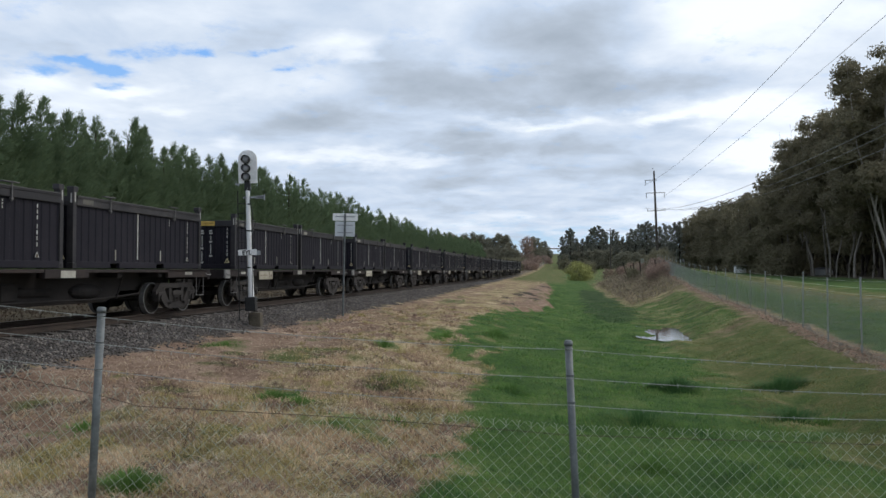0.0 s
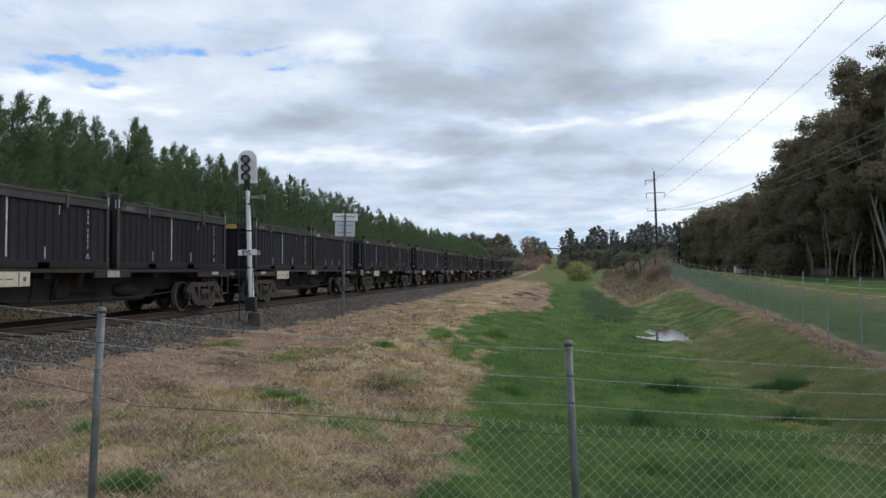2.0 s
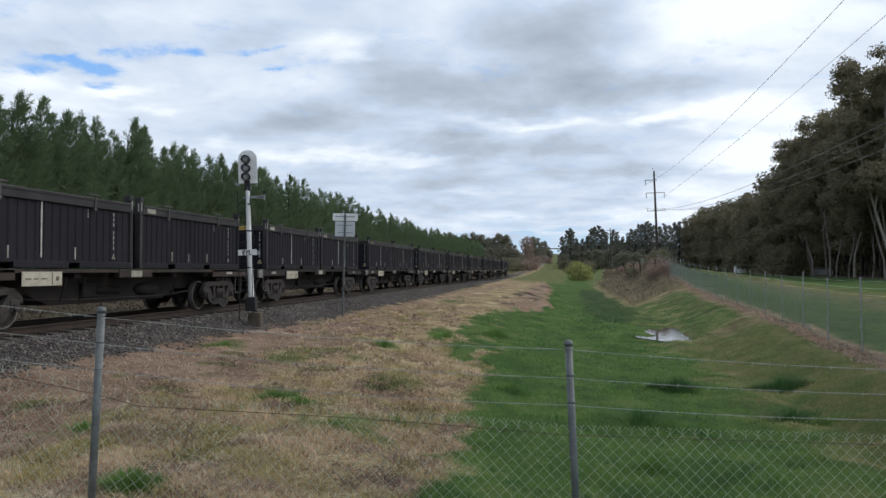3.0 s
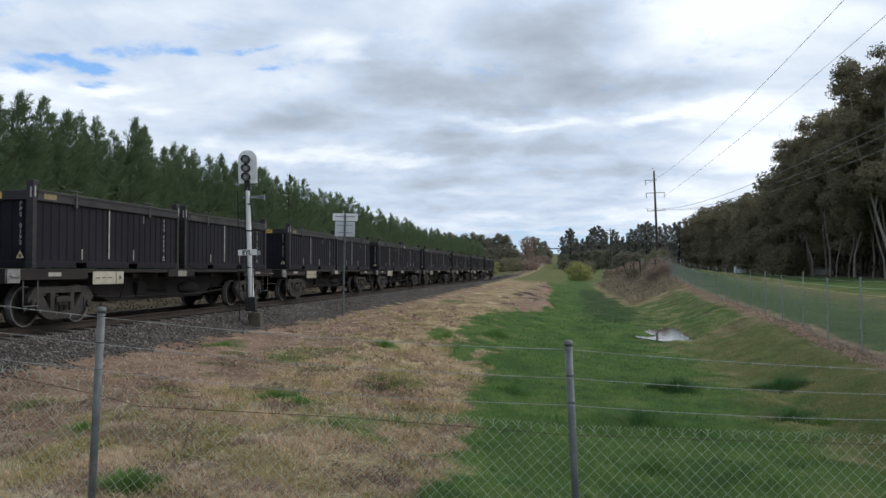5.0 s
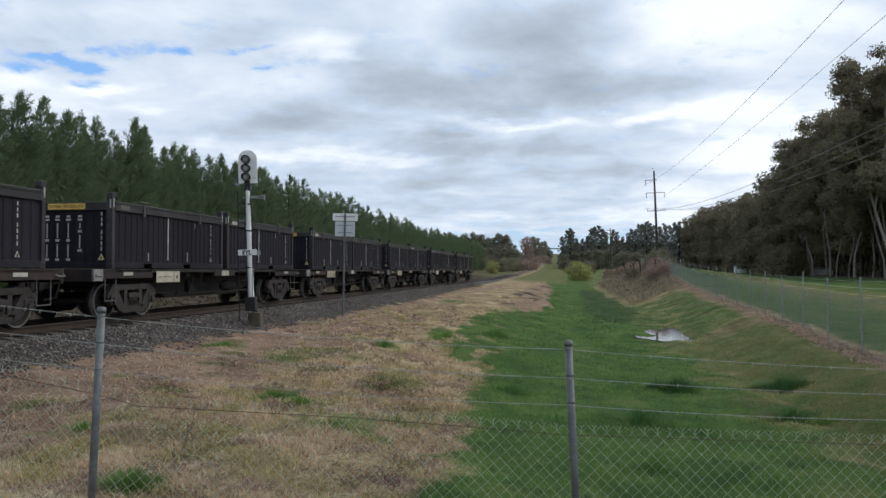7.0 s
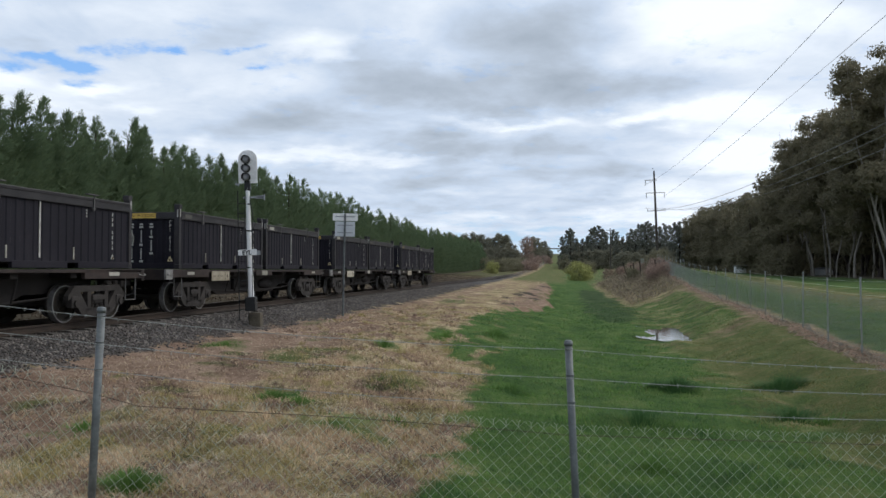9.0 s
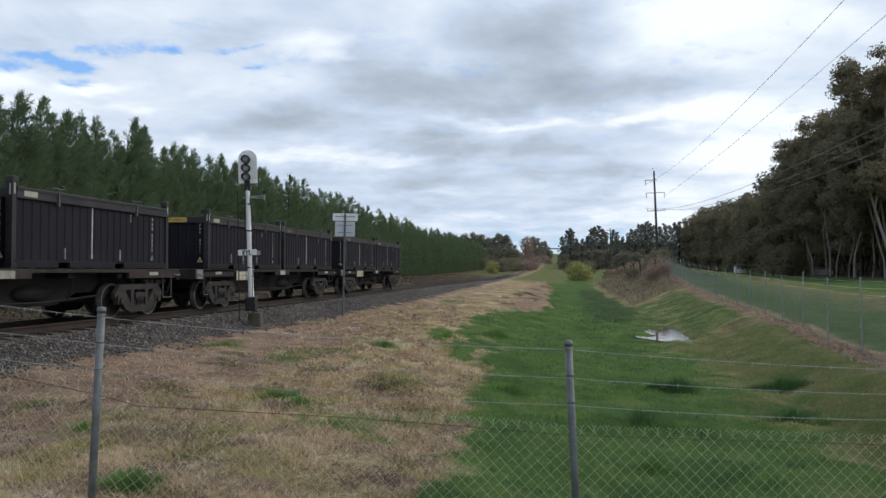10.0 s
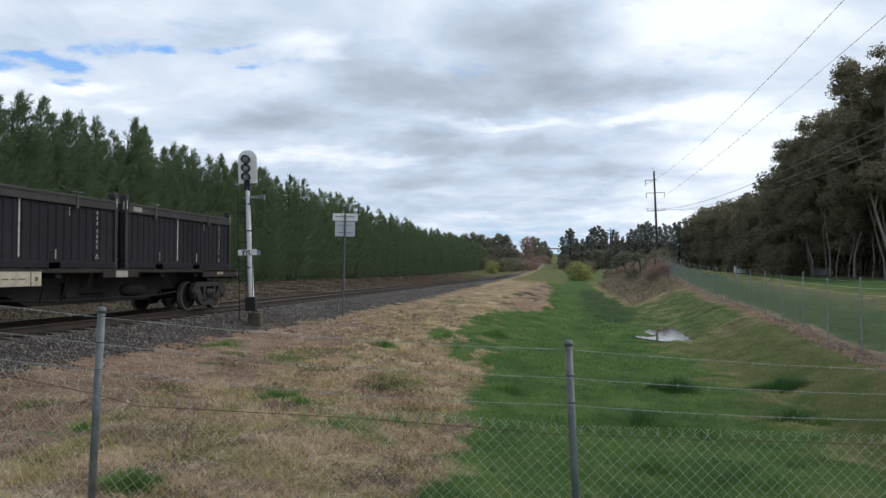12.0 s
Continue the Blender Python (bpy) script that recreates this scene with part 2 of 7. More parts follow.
M["lens"] = material("clear_signal_lens", [(0.13, 0.135, 0.14), (0.34, 0.345, 0.35)], 0.05, 4, 10, bump=0, spec=0.6)
M["sign_back"] = material("bare_aluminium_sign_back", [(0.50, 0.52, 0.54), (0.62, 0.64, 0.66)], 0.5, 3, 30, metal=0.3)
M["concrete"] = material("weathered_concrete", [(0.045, 0.036, 0.025), (0.085, 0.07, 0.05), (0.13, 0.11, 0.08)], 0.9, 3, 25)
M["pole_wood"] = material("weathered_pole", [(0.07, 0.06, 0.052), (0.12, 0.105, 0.09)], 0.85, 1, 12)
M["old_post"] = material("old_dark_post", [(0.03, 0.026, 0.022), (0.07, 0.06, 0.05)], 0.9, 3, 20)
M["cable"] = material("power_cable", [(0.16, 0.16, 0.165), (0.26, 0.26, 0.265)], 0.9, 2, 20, bump=0)
M["pine_leaf"] = leaf_material("cypress_foliage", [(0.07793, 0.1143, 0.06582), (0.1283, 0.1787, 0.09715), (0.1635, 0.2182, 0.1136), (0.1996, 0.2515, 0.1254)], 0.55, island=0.35)
M["gum_leaf"] = leaf_material("gum_foliage", [(0.11, 0.1008, 0.06708), (0.1628, 0.1476, 0.09804), (0.2112, 0.189, 0.1221), (0.264, 0.2322, 0.1479)], 0.5, island=0.2, scale=0.35)
# aerial haze is put into both far foliage colours: paler and greyer
M["hazed_leaf"] = leaf_material("hazed_tree_foliage", [(0.15, 0.147, 0.108), (0.215, 0.208, 0.155), (0.30, 0.283, 0.207)], 0.5, vary=0.5)
M["hazed_pine"] = leaf_material("hazed_pine_foliage", [(0.128, 0.134, 0.114), (0.185, 0.194, 0.16), (0.25, 0.258, 0.21)], 0.5)
M["olive_grass"] = leaf_material("yellow_olive_grass", [(0.19, 0.1582, 0.0644), (0.3135, 0.2594, 0.1104), (0.4465, 0.3698, 0.1702), (0.5985, 0.4876, 0.2576)], scale=0.9, island=0.8)
M["mauve_grass"] = leaf_material("brown_dead_grass", [(0.105, 0.068, 0.054), (0.21, 0.14, 0.108), (0.35, 0.248, 0.188), (0.52, 0.388, 0.30)], scale=0.9, island=0.85)
# brown dead grass with the hedge's shadow put into its colour
M["shaded_hedge_grass"] = leaf_material("shaded_dead_grass", [(0.045, 0.033, 0.024), (0.072, 0.052, 0.037), (0.10, 0.074, 0.053)])
M["bare_leaf"] = leaf_material("bare_twig_crown", [(0.25, 0.18, 0.148), (0.34, 0.25, 0.205), (0.44, 0.335, 0.275)], 0.5)
M["bush_leaf"] = leaf_material("yellow_green_bush", [(0.25, 0.26, 0.10), (0.37, 0.375, 0.145), (0.49, 0.475, 0.20)])
M["bark"] = material("brown_bark", [(0.035, 0.028, 0.022), (0.075, 0.06, 0.048)], 0.95, 3, 14)
M["gum_bark"] = material("pale_gum_bark", [(0.10, 0.085, 0.07), (0.22, 0.195, 0.17), (0.36, 0.33, 0.29)], 0.9, 0.8, 6, vary=0.3)
M["dry_grass"] = leaf_material("dry_grass_blades", [(0.1843, 0.1127, 0.0798), (0.4074, 0.2769, 0.1805), (0.6305, 0.4727, 0.304), (0.7954, 0.6494, 0.4465)], scale=0.5, island=0.85)
M["green_grass"] = leaf_material("green_grass_blades", [(0.052, 0.11, 0.029), (0.09, 0.186, 0.043), (0.145, 0.256, 0.062), (0.235, 0.31, 0.10)], scale=0.4)
M["pasture_grass"] = leaf_material("olive_pasture_grass", [(0.092, 0.102, 0.033), (0.15, 0.158, 0.048), (0.22, 0.212, 0.07), (0.32, 0.275, 0.115)], scale=0.5)
M["lush_grass"] = leaf_material("lush_dark_grass", [(0.036, 0.084, 0.031), (0.062, 0.134, 0.046), (0.10, 0.186, 0.064)], scale=0.6)
M["straw"] = leaf_material("pale_straw", [(0.42, 0.33, 0.22), (0.60, 0.49, 0.34), (0.76, 0.66, 0.49)], scale=1.5)
M["thatch"] = leaf_material("dark_thatch", [(0.05, 0.036, 0.031), (0.09, 0.066, 0.055), (0.15, 0.11, 0.086)], scale=1.5)
M["weed"] = leaf_material("dark_green_weed", [(0.065, 0.13, 0.035), (0.105, 0.195, 0.05), (0.17, 0.26, 0.075)])
M["brush"] = leaf_material("dry_brown_brush", [(0.21, 0.17, 0.13), (0.33, 0.275, 0.21), (0.45, 0.385, 0.295)])
M["water"] = material("still_puddle_water", [(0.02, 0.02, 0.016), (0.035, 0.033, 0.026)], 0.04, 2, 8, bump=0.04, bump_scale=14, spec=0.6)
M["shrub_leaf"] = leaf_material("grey_brown_shrub", [(0.16, 0.15, 0.10), (0.22, 0.205, 0.135), (0.30, 0.28, 0.185)])
M["far_wall"] = material("pale_far_paint", [(0.66, 0.66, 0.65), (0.8, 0.8, 0.8)], 0.7, 1, 5)


# ---- the lie of the land: z = 0 at the rail head ----
TURN = 0.16027                        # the track runs this far (radians) to the right of the camera's line
CX, CY = -8.159, 25.302               # a point of its centre line
ALONG = np.array([math.sin(TURN), math.cos(TURN)])
ACROSS = np.array([math.cos(TURN), -math.sin(TURN)])
TURN_DEG = -math.degrees(TURN)


def track_su(x, y):
    """Along and across the track: s runs away from the camera, u to its right."""
    qx, qy = x - CX, y - CY
    return qx * ALONG[0] + qy * ALONG[1], qx * ACROSS[0] + qy * ACROSS[1]


def track_xy(s, u):
    return CX + s * ALONG[0] + u * ACROSS[0], CY + s * ALONG[1] + u * ACROSS[1]


def smooth(a, b, v):
    t = np.clip((v - a) / (b - a), 0, 1)
    return t * t * (3 - 2 * t)


def waves(x, y, size, seed):
    """Cheap smooth bumps, about -1 to 1."""
    rng = np.random.RandomState(seed)
    z = np.zeros_like(np.asarray(x, float))
    for i in range(7):
        a, ph, f = rng.uniform(0, 6.28), rng.uniform(0, 6.28), rng.uniform(0.6, 1.9) / size
        z = z + np.sin((x * math.cos(a) + y * math.sin(a)) * f * 6.28 + ph + 1.3 * np.sin((y * math.cos(a) - x * math.sin(a)) * f * 3 + ph))
    return z / 4.0


def climb(s):
    """The line climbs a hill in the distance."""
    return np.interp(s, [0, 90, 125, 161, 195, 240, 300, 420, 520, 640, 860, 1100, 1500], [0, 0, 0.15, 0.4, 0.9, 1.65, 3.0, 6.9, 10.6, 14.8, 20.2, 21.0, 22.0])


PROFILE_U = [-400, -60, -14, -9, -5, -3.3, -1.75, -1.5, 1.5, 1.75, 3.3, 5.0, 8.6, 10.2, 12.6, 16.6, 17.9, 19.0, 20.0, 24, 34, 52, 90, 400]
PROFILE_Z = [0.8, 0.5, 0.22, -0.12, -0.40, -0.50, -0.22, -0.20, -0.20, -0.22, -0.56, -0.62, -0.74, -0.95, -1.28, -1.36, -1.05, -0.68, -0.57, -0.48, 0.2, 0.75, 0.95, 2.0]


def fence_x(y):
    """The paddock's fence bends a little towards the track."""
    return 4.8 + 0.27 * y - 0.035 * (y - 28 + np.sqrt((y - 28) ** 2 + 36))


FENCE_Y = np.concatenate([np.arange(-40, 120, 2.0), np.arange(120, 460, 20.0)])
FENCE_S, FENCE_U = track_su(fence_x(FENCE_Y), FENCE_Y)


def fence_u(s):
    """Where the paddock's fence runs, across from the track."""
    return np.interp(s, FENCE_S, FENCE_U)


GUM_Y, GUM_X = [58, 75, 92, 110, 140, 168, 261, 339], [40.3, 44.8, 50.3, 54.8, 63.0, 71.5, 92.0, 107.5]


PUDDLE = (8.95, 30.9)


def bank_edge(s):
    """How far across the dry bank reaches before the green drain begins."""
    return np.interp(s, [-40, -16.5, -12, -7.3, -4.5, -2.0, 0, 8, 15, 20, 28, 36, 60, 76, 100, 130, 200], [10.7, 10.68, 10.42, 10.2, 9.9, 9.4, 8.6, 8.2, 8.5, 9.8, 11.2, 10.4, 10.3, 10.0, 8.6, 6.0, 4.2])


def land(x, y):
    x, y = np.asarray(x, float), np.asarray(y, float)
    s, u = track_su(x, y)
    fu = np.maximum(fence_u(s), 17.0)
    z = np.interp(np.where(u < 16, u, 16 + (u - 16) * 4 / (fu - 16)), PROFILE_U, PROFILE_Z)
    edge_u = bank_edge(s) - 0.1 + 0.3 * waves(x, y, 2.6, 24)
    cut = smooth(12, 22, s) * smooth(95, 70, s) * (0.7 + 0.5 * waves(x, y, 5.0, 25))
    z = z - 0.5 * cut * (smooth(edge_u - 0.35, edge_u + 0.25, u) - smooth(edge_u + 0.4, edge_u + 3.0, u))
    z = z + 0.95 * smooth(20, 66, s) * smooth(140, 105, s) * smooth(16.0, 19.0, u + 0.4 * waves(x, y, 6.0, 9)) * smooth(fu + 18, fu, u)
    z = z + climb(s) * (0.35 + 0.65 * smooth(160, 10, np.abs(u)))
    # the paddock's fence climbs a low ridge as it runs on
    z = z + np.interp(s, [-12, -5, 6, 29, 52, 88, 150, 220], [0, -0.12, 0.0, 0.35, 0.7, 1.3, 1.3, 0]) * smooth(fu - 2.4, fu - 0.3, u) * smooth(fu + 16, fu + 4, u)
    # the crossing's raised edge, where the camera stands
    edge = smooth(9.5, 2.5, y)
    z = z * (1 - edge * (u > 3.3)) + edge * (u > 3.3) * np.interp(u, [3.3, 9, 12, 20], [-0.56, -0.55, -0.80, -0.85])
    rough = smooth(2.6, 4.5, np.abs(u))
    z = z + rough * (0.08 * waves(x, y, 5.0, 3) + 0.045 * waves(x, y, 1.6, 4) + 0.02 * waves(x, y, 0.5, 6))
    wet = smooth(1.3, 0.5, np.sqrt(((x - PUDDLE[0]) / 0.72) ** 2 + ((y - PUDDLE[1]) / 2.1) ** 2) + 0.18 * waves(x, y, 1.1, 21))
    z = z * (1 - wet) + wet * -1.43
    far = smooth(120, 500, y)
    return z + far * 0.8 * waves(x, y, 160.0, 5) * smooth(12, 60, np.abs(u))


def land1(x, y):
    return float(land(np.array([x]), np.array([y]))[0])


# ---- mesh helpers ----
def quick_mesh(name, verts, faces, mat):
    """One mesh from arrays of points (n x 3) and of faces (m x 3 or m x 4)."""
    me = bpy.data.meshes.new(name)
    n, (m, k) = len(verts), faces.shape
    me.vertices.add(n)
    me.vertices.foreach_set("co", np.asarray(verts, np.float32).ravel())
    me.loops.add(m * k)
    me.loops.foreach_set("vertex_index", faces.astype(np.int32).ravel())
    me.polygons.add(m)
    me.polygons.foreach_set("loop_start", np.arange(0, m * k, k, dtype=np.int32))
    me.materials.append(mat)
    me.update(calc_edges=True)
    return me


def part(name, bm, mat, parent=None, label="", smooth_faces=False):
    me = bpy.data.meshes.new(name)
    bm.normal_update()
    bm.to_mesh(me)
    bm.free()
    me.materials.append(mat)
    if smooth_faces:
        me.shade_smooth()
    ob = new(name, me)
    if parent is not None:
        ob.parent = parent
    if label:
        ob["label"] = label
    return ob


def thing(name, label, category, m=None, group="", kind=""):
    ob = new(name)
    ob.empty_display_size = 0.3
    if m is not None:
        ob.matrix_basis = m
    return tagged(ob, label, category, group, kind)


def box(bm, c, size, bevel=0.0, rot=None):
    m = Matrix.Translation(c) @ (rot or Matrix()) @ Matrix.Diagonal((*size, 1))
    made = bmesh.ops.create_cube(bm, size=1, matrix=m)
    if bevel:
        edges = list({e for v in made["verts"] for e in v.link_edges})
        bmesh.ops.bevel(bm, geom=edges, offset=bevel, segments=2, affect="EDGES", profile=0.6)
    return bm


def tube(bm, a, b, r0, r1=None, n=10, caps=True):
    a, b = Vector(a), Vector(b)
    d = b - a
    q = d.to_track_quat("Z", "Y").to_matrix().to_4x4()
    bmesh.ops.create_cone(bm, cap_ends=caps, segments=n, radius1=r0, radius2=r0 if r1 is None else r1, depth=d.length,
                          matrix=Matrix.Translation((a + b) / 2) @ q)
    return bm


def path_tube(bm, pts, radii, n=8):
    """A tapering tube along points."""
    rings = []
    for i, p in enumerate(pts):
        p = Vector(p)
        d = (Vector(pts[min(i + 1, len(pts) - 1)]) - Vector(pts[max(i - 1, 0)])).normalized()
        q = d.to_track_quat("Z", "Y").to_matrix()
        rings.append([bm.verts.new(p + q @ Vector((math.cos(6.2832 * k / n), math.sin(6.2832 * k / n), 0)) * radii[i]) for k in range(n)])
    for a, b in zip(rings, rings[1:]):
        for k in range(n):
            bm.faces.new((a[k], a[(k + 1) % n], b[(k + 1) % n], b[k]))
    bm.faces.new(rings[0][::-1])
    bm.faces.new(rings[-1])
    return bm


def prism(bm, outline, y0, y1):
    """An outline in x, z drawn out from y0 to y1."""
    a = [bm.verts.new((x, y0, z)) for x, z in outline]
    b = [bm.verts.new((x, y1, z)) for x, z in outline]
    n = len(outline)
    for i in range(n):
        bm.faces.new((a[i], a[(i + 1) % n], b[(i + 1) % n], b[i]))
    bm.faces.new(a[::-1])
    bm.faces.new(b)
    return bm


# ---- ground ----
def spaced(marks):
    """Coordinates from (start, end, step) runs."""
    out = []
    for a, b, st in marks:
        out += list(np.arange(a, b, st))
    return np.array(sorted(set(np.round(out, 3))) + [marks[-1][1]])


def ground_material():
    m = bpy.data.materials.new("grassy_ground")
    m.use_nodes = True
    add, join = nodes_of(m.node_tree)
    tc = add("ShaderNodeTexCoord")

    def noise_at(scale, detail=5.0, rough=0.6):
        n = add("ShaderNodeTexNoise", {"Scale": scale, "Detail": detail, "Roughness": rough})
        join(tc, n, 3)
        return n

    def attr(name):
        n = add("ShaderNodeAttribute")
        n.attribute_name = name
        return n

    def over(lower, upper, mask, soft=0.35, grain=None):
        """Mix by an attribute whose edge is broken up by noise."""
        s = add("ShaderNodeMath", {1: 0.9}, operation="MULTIPLY_ADD")
        g = grain or noise_at(1.3)
        join(g, s)
        join(mask, s, 2, 2)
        r = add("ShaderNodeMapRange", {1: 0.95 - soft / 2, 2: 0.95 + soft / 2})
        join(s, r)
        x = add("ShaderNodeMix")
        x.data_type = "RGBA"
        join(r, x, 0, 0)
        join(lower, x, 0, 6)
        join(upper, x, 0, 7)
        return x

    def pick(x):
        n = add("ShaderNodeMixRGB", {0: 0.0})
        m.node_tree.links.new(x.outputs[2], n.inputs[1])
        return n
    patch, grain = noise_at(0.8, 8.0, 0.68), noise_at(11.0)
    both = add("ShaderNodeMath", {1: 0.55}, operation="MULTIPLY_ADD")
    join(grain, both)
    join(patch, both, 0, 2)
    dry = ramp(add, [(0.48, (0.05, 0.034, 0.029)), (0.61, (0.155, 0.101, 0.072)), (0.72, (0.285, 0.195, 0.125)), (0.82, (0.295, 0.24, 0.12)), (0.93, (0.51, 0.39, 0.245))])
    green = ramp(add, [(0.50, (0.026, 0.054, 0.016)), (0.70, (0.046, 0.092, 0.022)), (0.85, (0.078, 0.13, 0.032)), (0.98, (0.13, 0.155, 0.055))])
    olive = ramp(add, [(0.50, (0.06, 0.068, 0.024)), (0.70, (0.095, 0.115, 0.036)), (0.82, (0.13, 0.125, 0.05)), (0.95, (0.19, 0.17, 0.075))])
    dirt = ramp(add, [(0.50, (0.125, 0.077, 0.054)), (0.72, (0.21, 0.137, 0.096)), (0.95, (0.35, 0.25, 0.18))])
    gravel = ramp(add, [(0.50, (0.03, 0.027, 0.0255)), (0.72, (0.064, 0.0585, 0.055)), (0.95, (0.125, 0.115, 0.108))])
    # dark leaf litter; the same colour paints the hedge's shade beside the track
    litter_and_shade = ramp(add, [(0.50, (0.030, 0.024, 0.017)), (0.72, (0.062, 0.050, 0.035)), (0.95, (0.11, 0.09, 0.06))])
    darker_green = ramp(add, [(0.50, (0.021, 0.038, 0.014)), (0.72, (0.036, 0.064, 0.021)), (0.95, (0.064, 0.092, 0.032))])
    for r in (dry, green, olive, dirt, gravel, litter_and_shade, darker_green):
        join(both, r)
    c = dry
    for name, upper in (("dirt", dirt), ("olive", olive), ("green", green), ("darker_green", darker_green), ("litter_and_shade", litter_and_shade), ("gravel", gravel)):
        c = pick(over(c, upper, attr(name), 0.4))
    b = add("ShaderNodeBsdfPrincipled", {"Roughness": 0.95, "Specular IOR Level": 0.1})
    join(c, b)
    nb = noise_at(14.0, 6.0, 0.7)
    bp = add("ShaderNodeBump", {"Strength": 1.0, "Distance": 0.07})
    join(nb, bp, 0, "Height")
    join(bp, b, 0, "Normal")
    join(b, add("ShaderNodeOutputMaterial"))
    return m


def red_strip(x, y):
    """Bare reddish earth beside the ballast."""
    s, u = track_su(x, y)
    return smooth(2.7, 3.2, u) * smooth(7.6, 5.4, u + 0.9 * waves(x, y, 2.5, 13)) * smooth(8, -6, s)


# patches on the dry bank: x, y, half sizes across and along the view, how strong
GREEN_SPOTS = [(0.45, 20.0, 0.42, 2.2, 0.9), (-0.15, 23.6, 0.4, 1.6, 0.7), (-1.36, 19.5, 0.45, 0.7, 0.6), (-5.2, 18.3, 0.8, 1.0, 0.48), (-4.2, 25.6, 0.5, 1.4, 0.5), (-1.3, 10.0, 0.8, 0.7, 0.5), (-2.5, 12.0, 0.42, 0.5, 0.7),
               (-2.7, 6.7, 0.35, 0.3, 0.8), (-4.4, 8.8, 0.5, 0.4, 0.45), (0.6, 46.0, 0.9, 3.5, 0.5), (-2.6, 33.0, 0.8, 1.6, 0.35)]
OLIVE_SPOTS = [(-2.06, 11.3, 0.4, 0.5, 0.9), (-0.8, 13.4, 0.9, 0.8, 0.8), (-3.2, 17.4, 1.5, 1.3, 0.8), (-1.9, 14.6, 1.1, 0.6, 0.5), (-3.2, 9.0, 0.9, 0.9, 0.7), (-4.6, 7.4, 0.7, 0.6, 0.7), (-1.6, 17.0, 1.0, 0.8, 0.5)]
DARK_SPOTS = [(-0.88, 12.8, 0.6, 0.45, 0.9), (-0.38, 11.8, 0.45, 0.45, 0.9), (0.0, 8.55, 0.35, 0.4, 1.0), (-5.3, 10.1, 0.9, 0.6, 1.0), (-2.0, 14.3, 0.7, 0.3, 0.8), (-4.5, 12.2, 1.0, 0.5, 0.7), (-0.9, 7.7, 0.7, 0.5, 0.8),
              (-3.6, 14.6, 0.8, 0.35, 0.8), (-2.35, 7.3, 0.5, 0.4, 0.8), (-2.4, 12.6, 0.5, 0.3, 0.6), (-4.0, 9.9, 0.6, 0.4, 0.7)]


HOLLOWS = [(6.0, 61.0, 0.5, 3.0, 1.0), (7.3, 65.6, 0.7, 3.2, 1.0), (9.6, 79.0, 0.7, 4.0, 0.9), (12.6, 95.0, 0.8, 4.0, 0.8), (3.8, 45.0, 0.6, 1.8, 0.9), (6.6, 55.5, 0.6, 2.4, 1.0), (4.5, 55.0, 0.45, 2.0, 0.8), (2.9, 36.5, 0.6, 1.2, 0.7)]


def spotted(rows, x, y, seed):
    """How far each point lies in one of the ragged patches."""
    most = np.zeros_like(np.asarray(x, float))
    fray = 0.3 * waves(x, y, 0.9, seed) + 0.15 * waves(x, y, 0.3, seed + 1)
    for px, py, rx, ry, strong in rows:
        d = np.sqrt(((x - px) / rx) ** 2 + ((y - py) / ry) ** 2)
        most = np.maximum(most, strong * smooth(1.25, 0.6, d + fray))
    return most


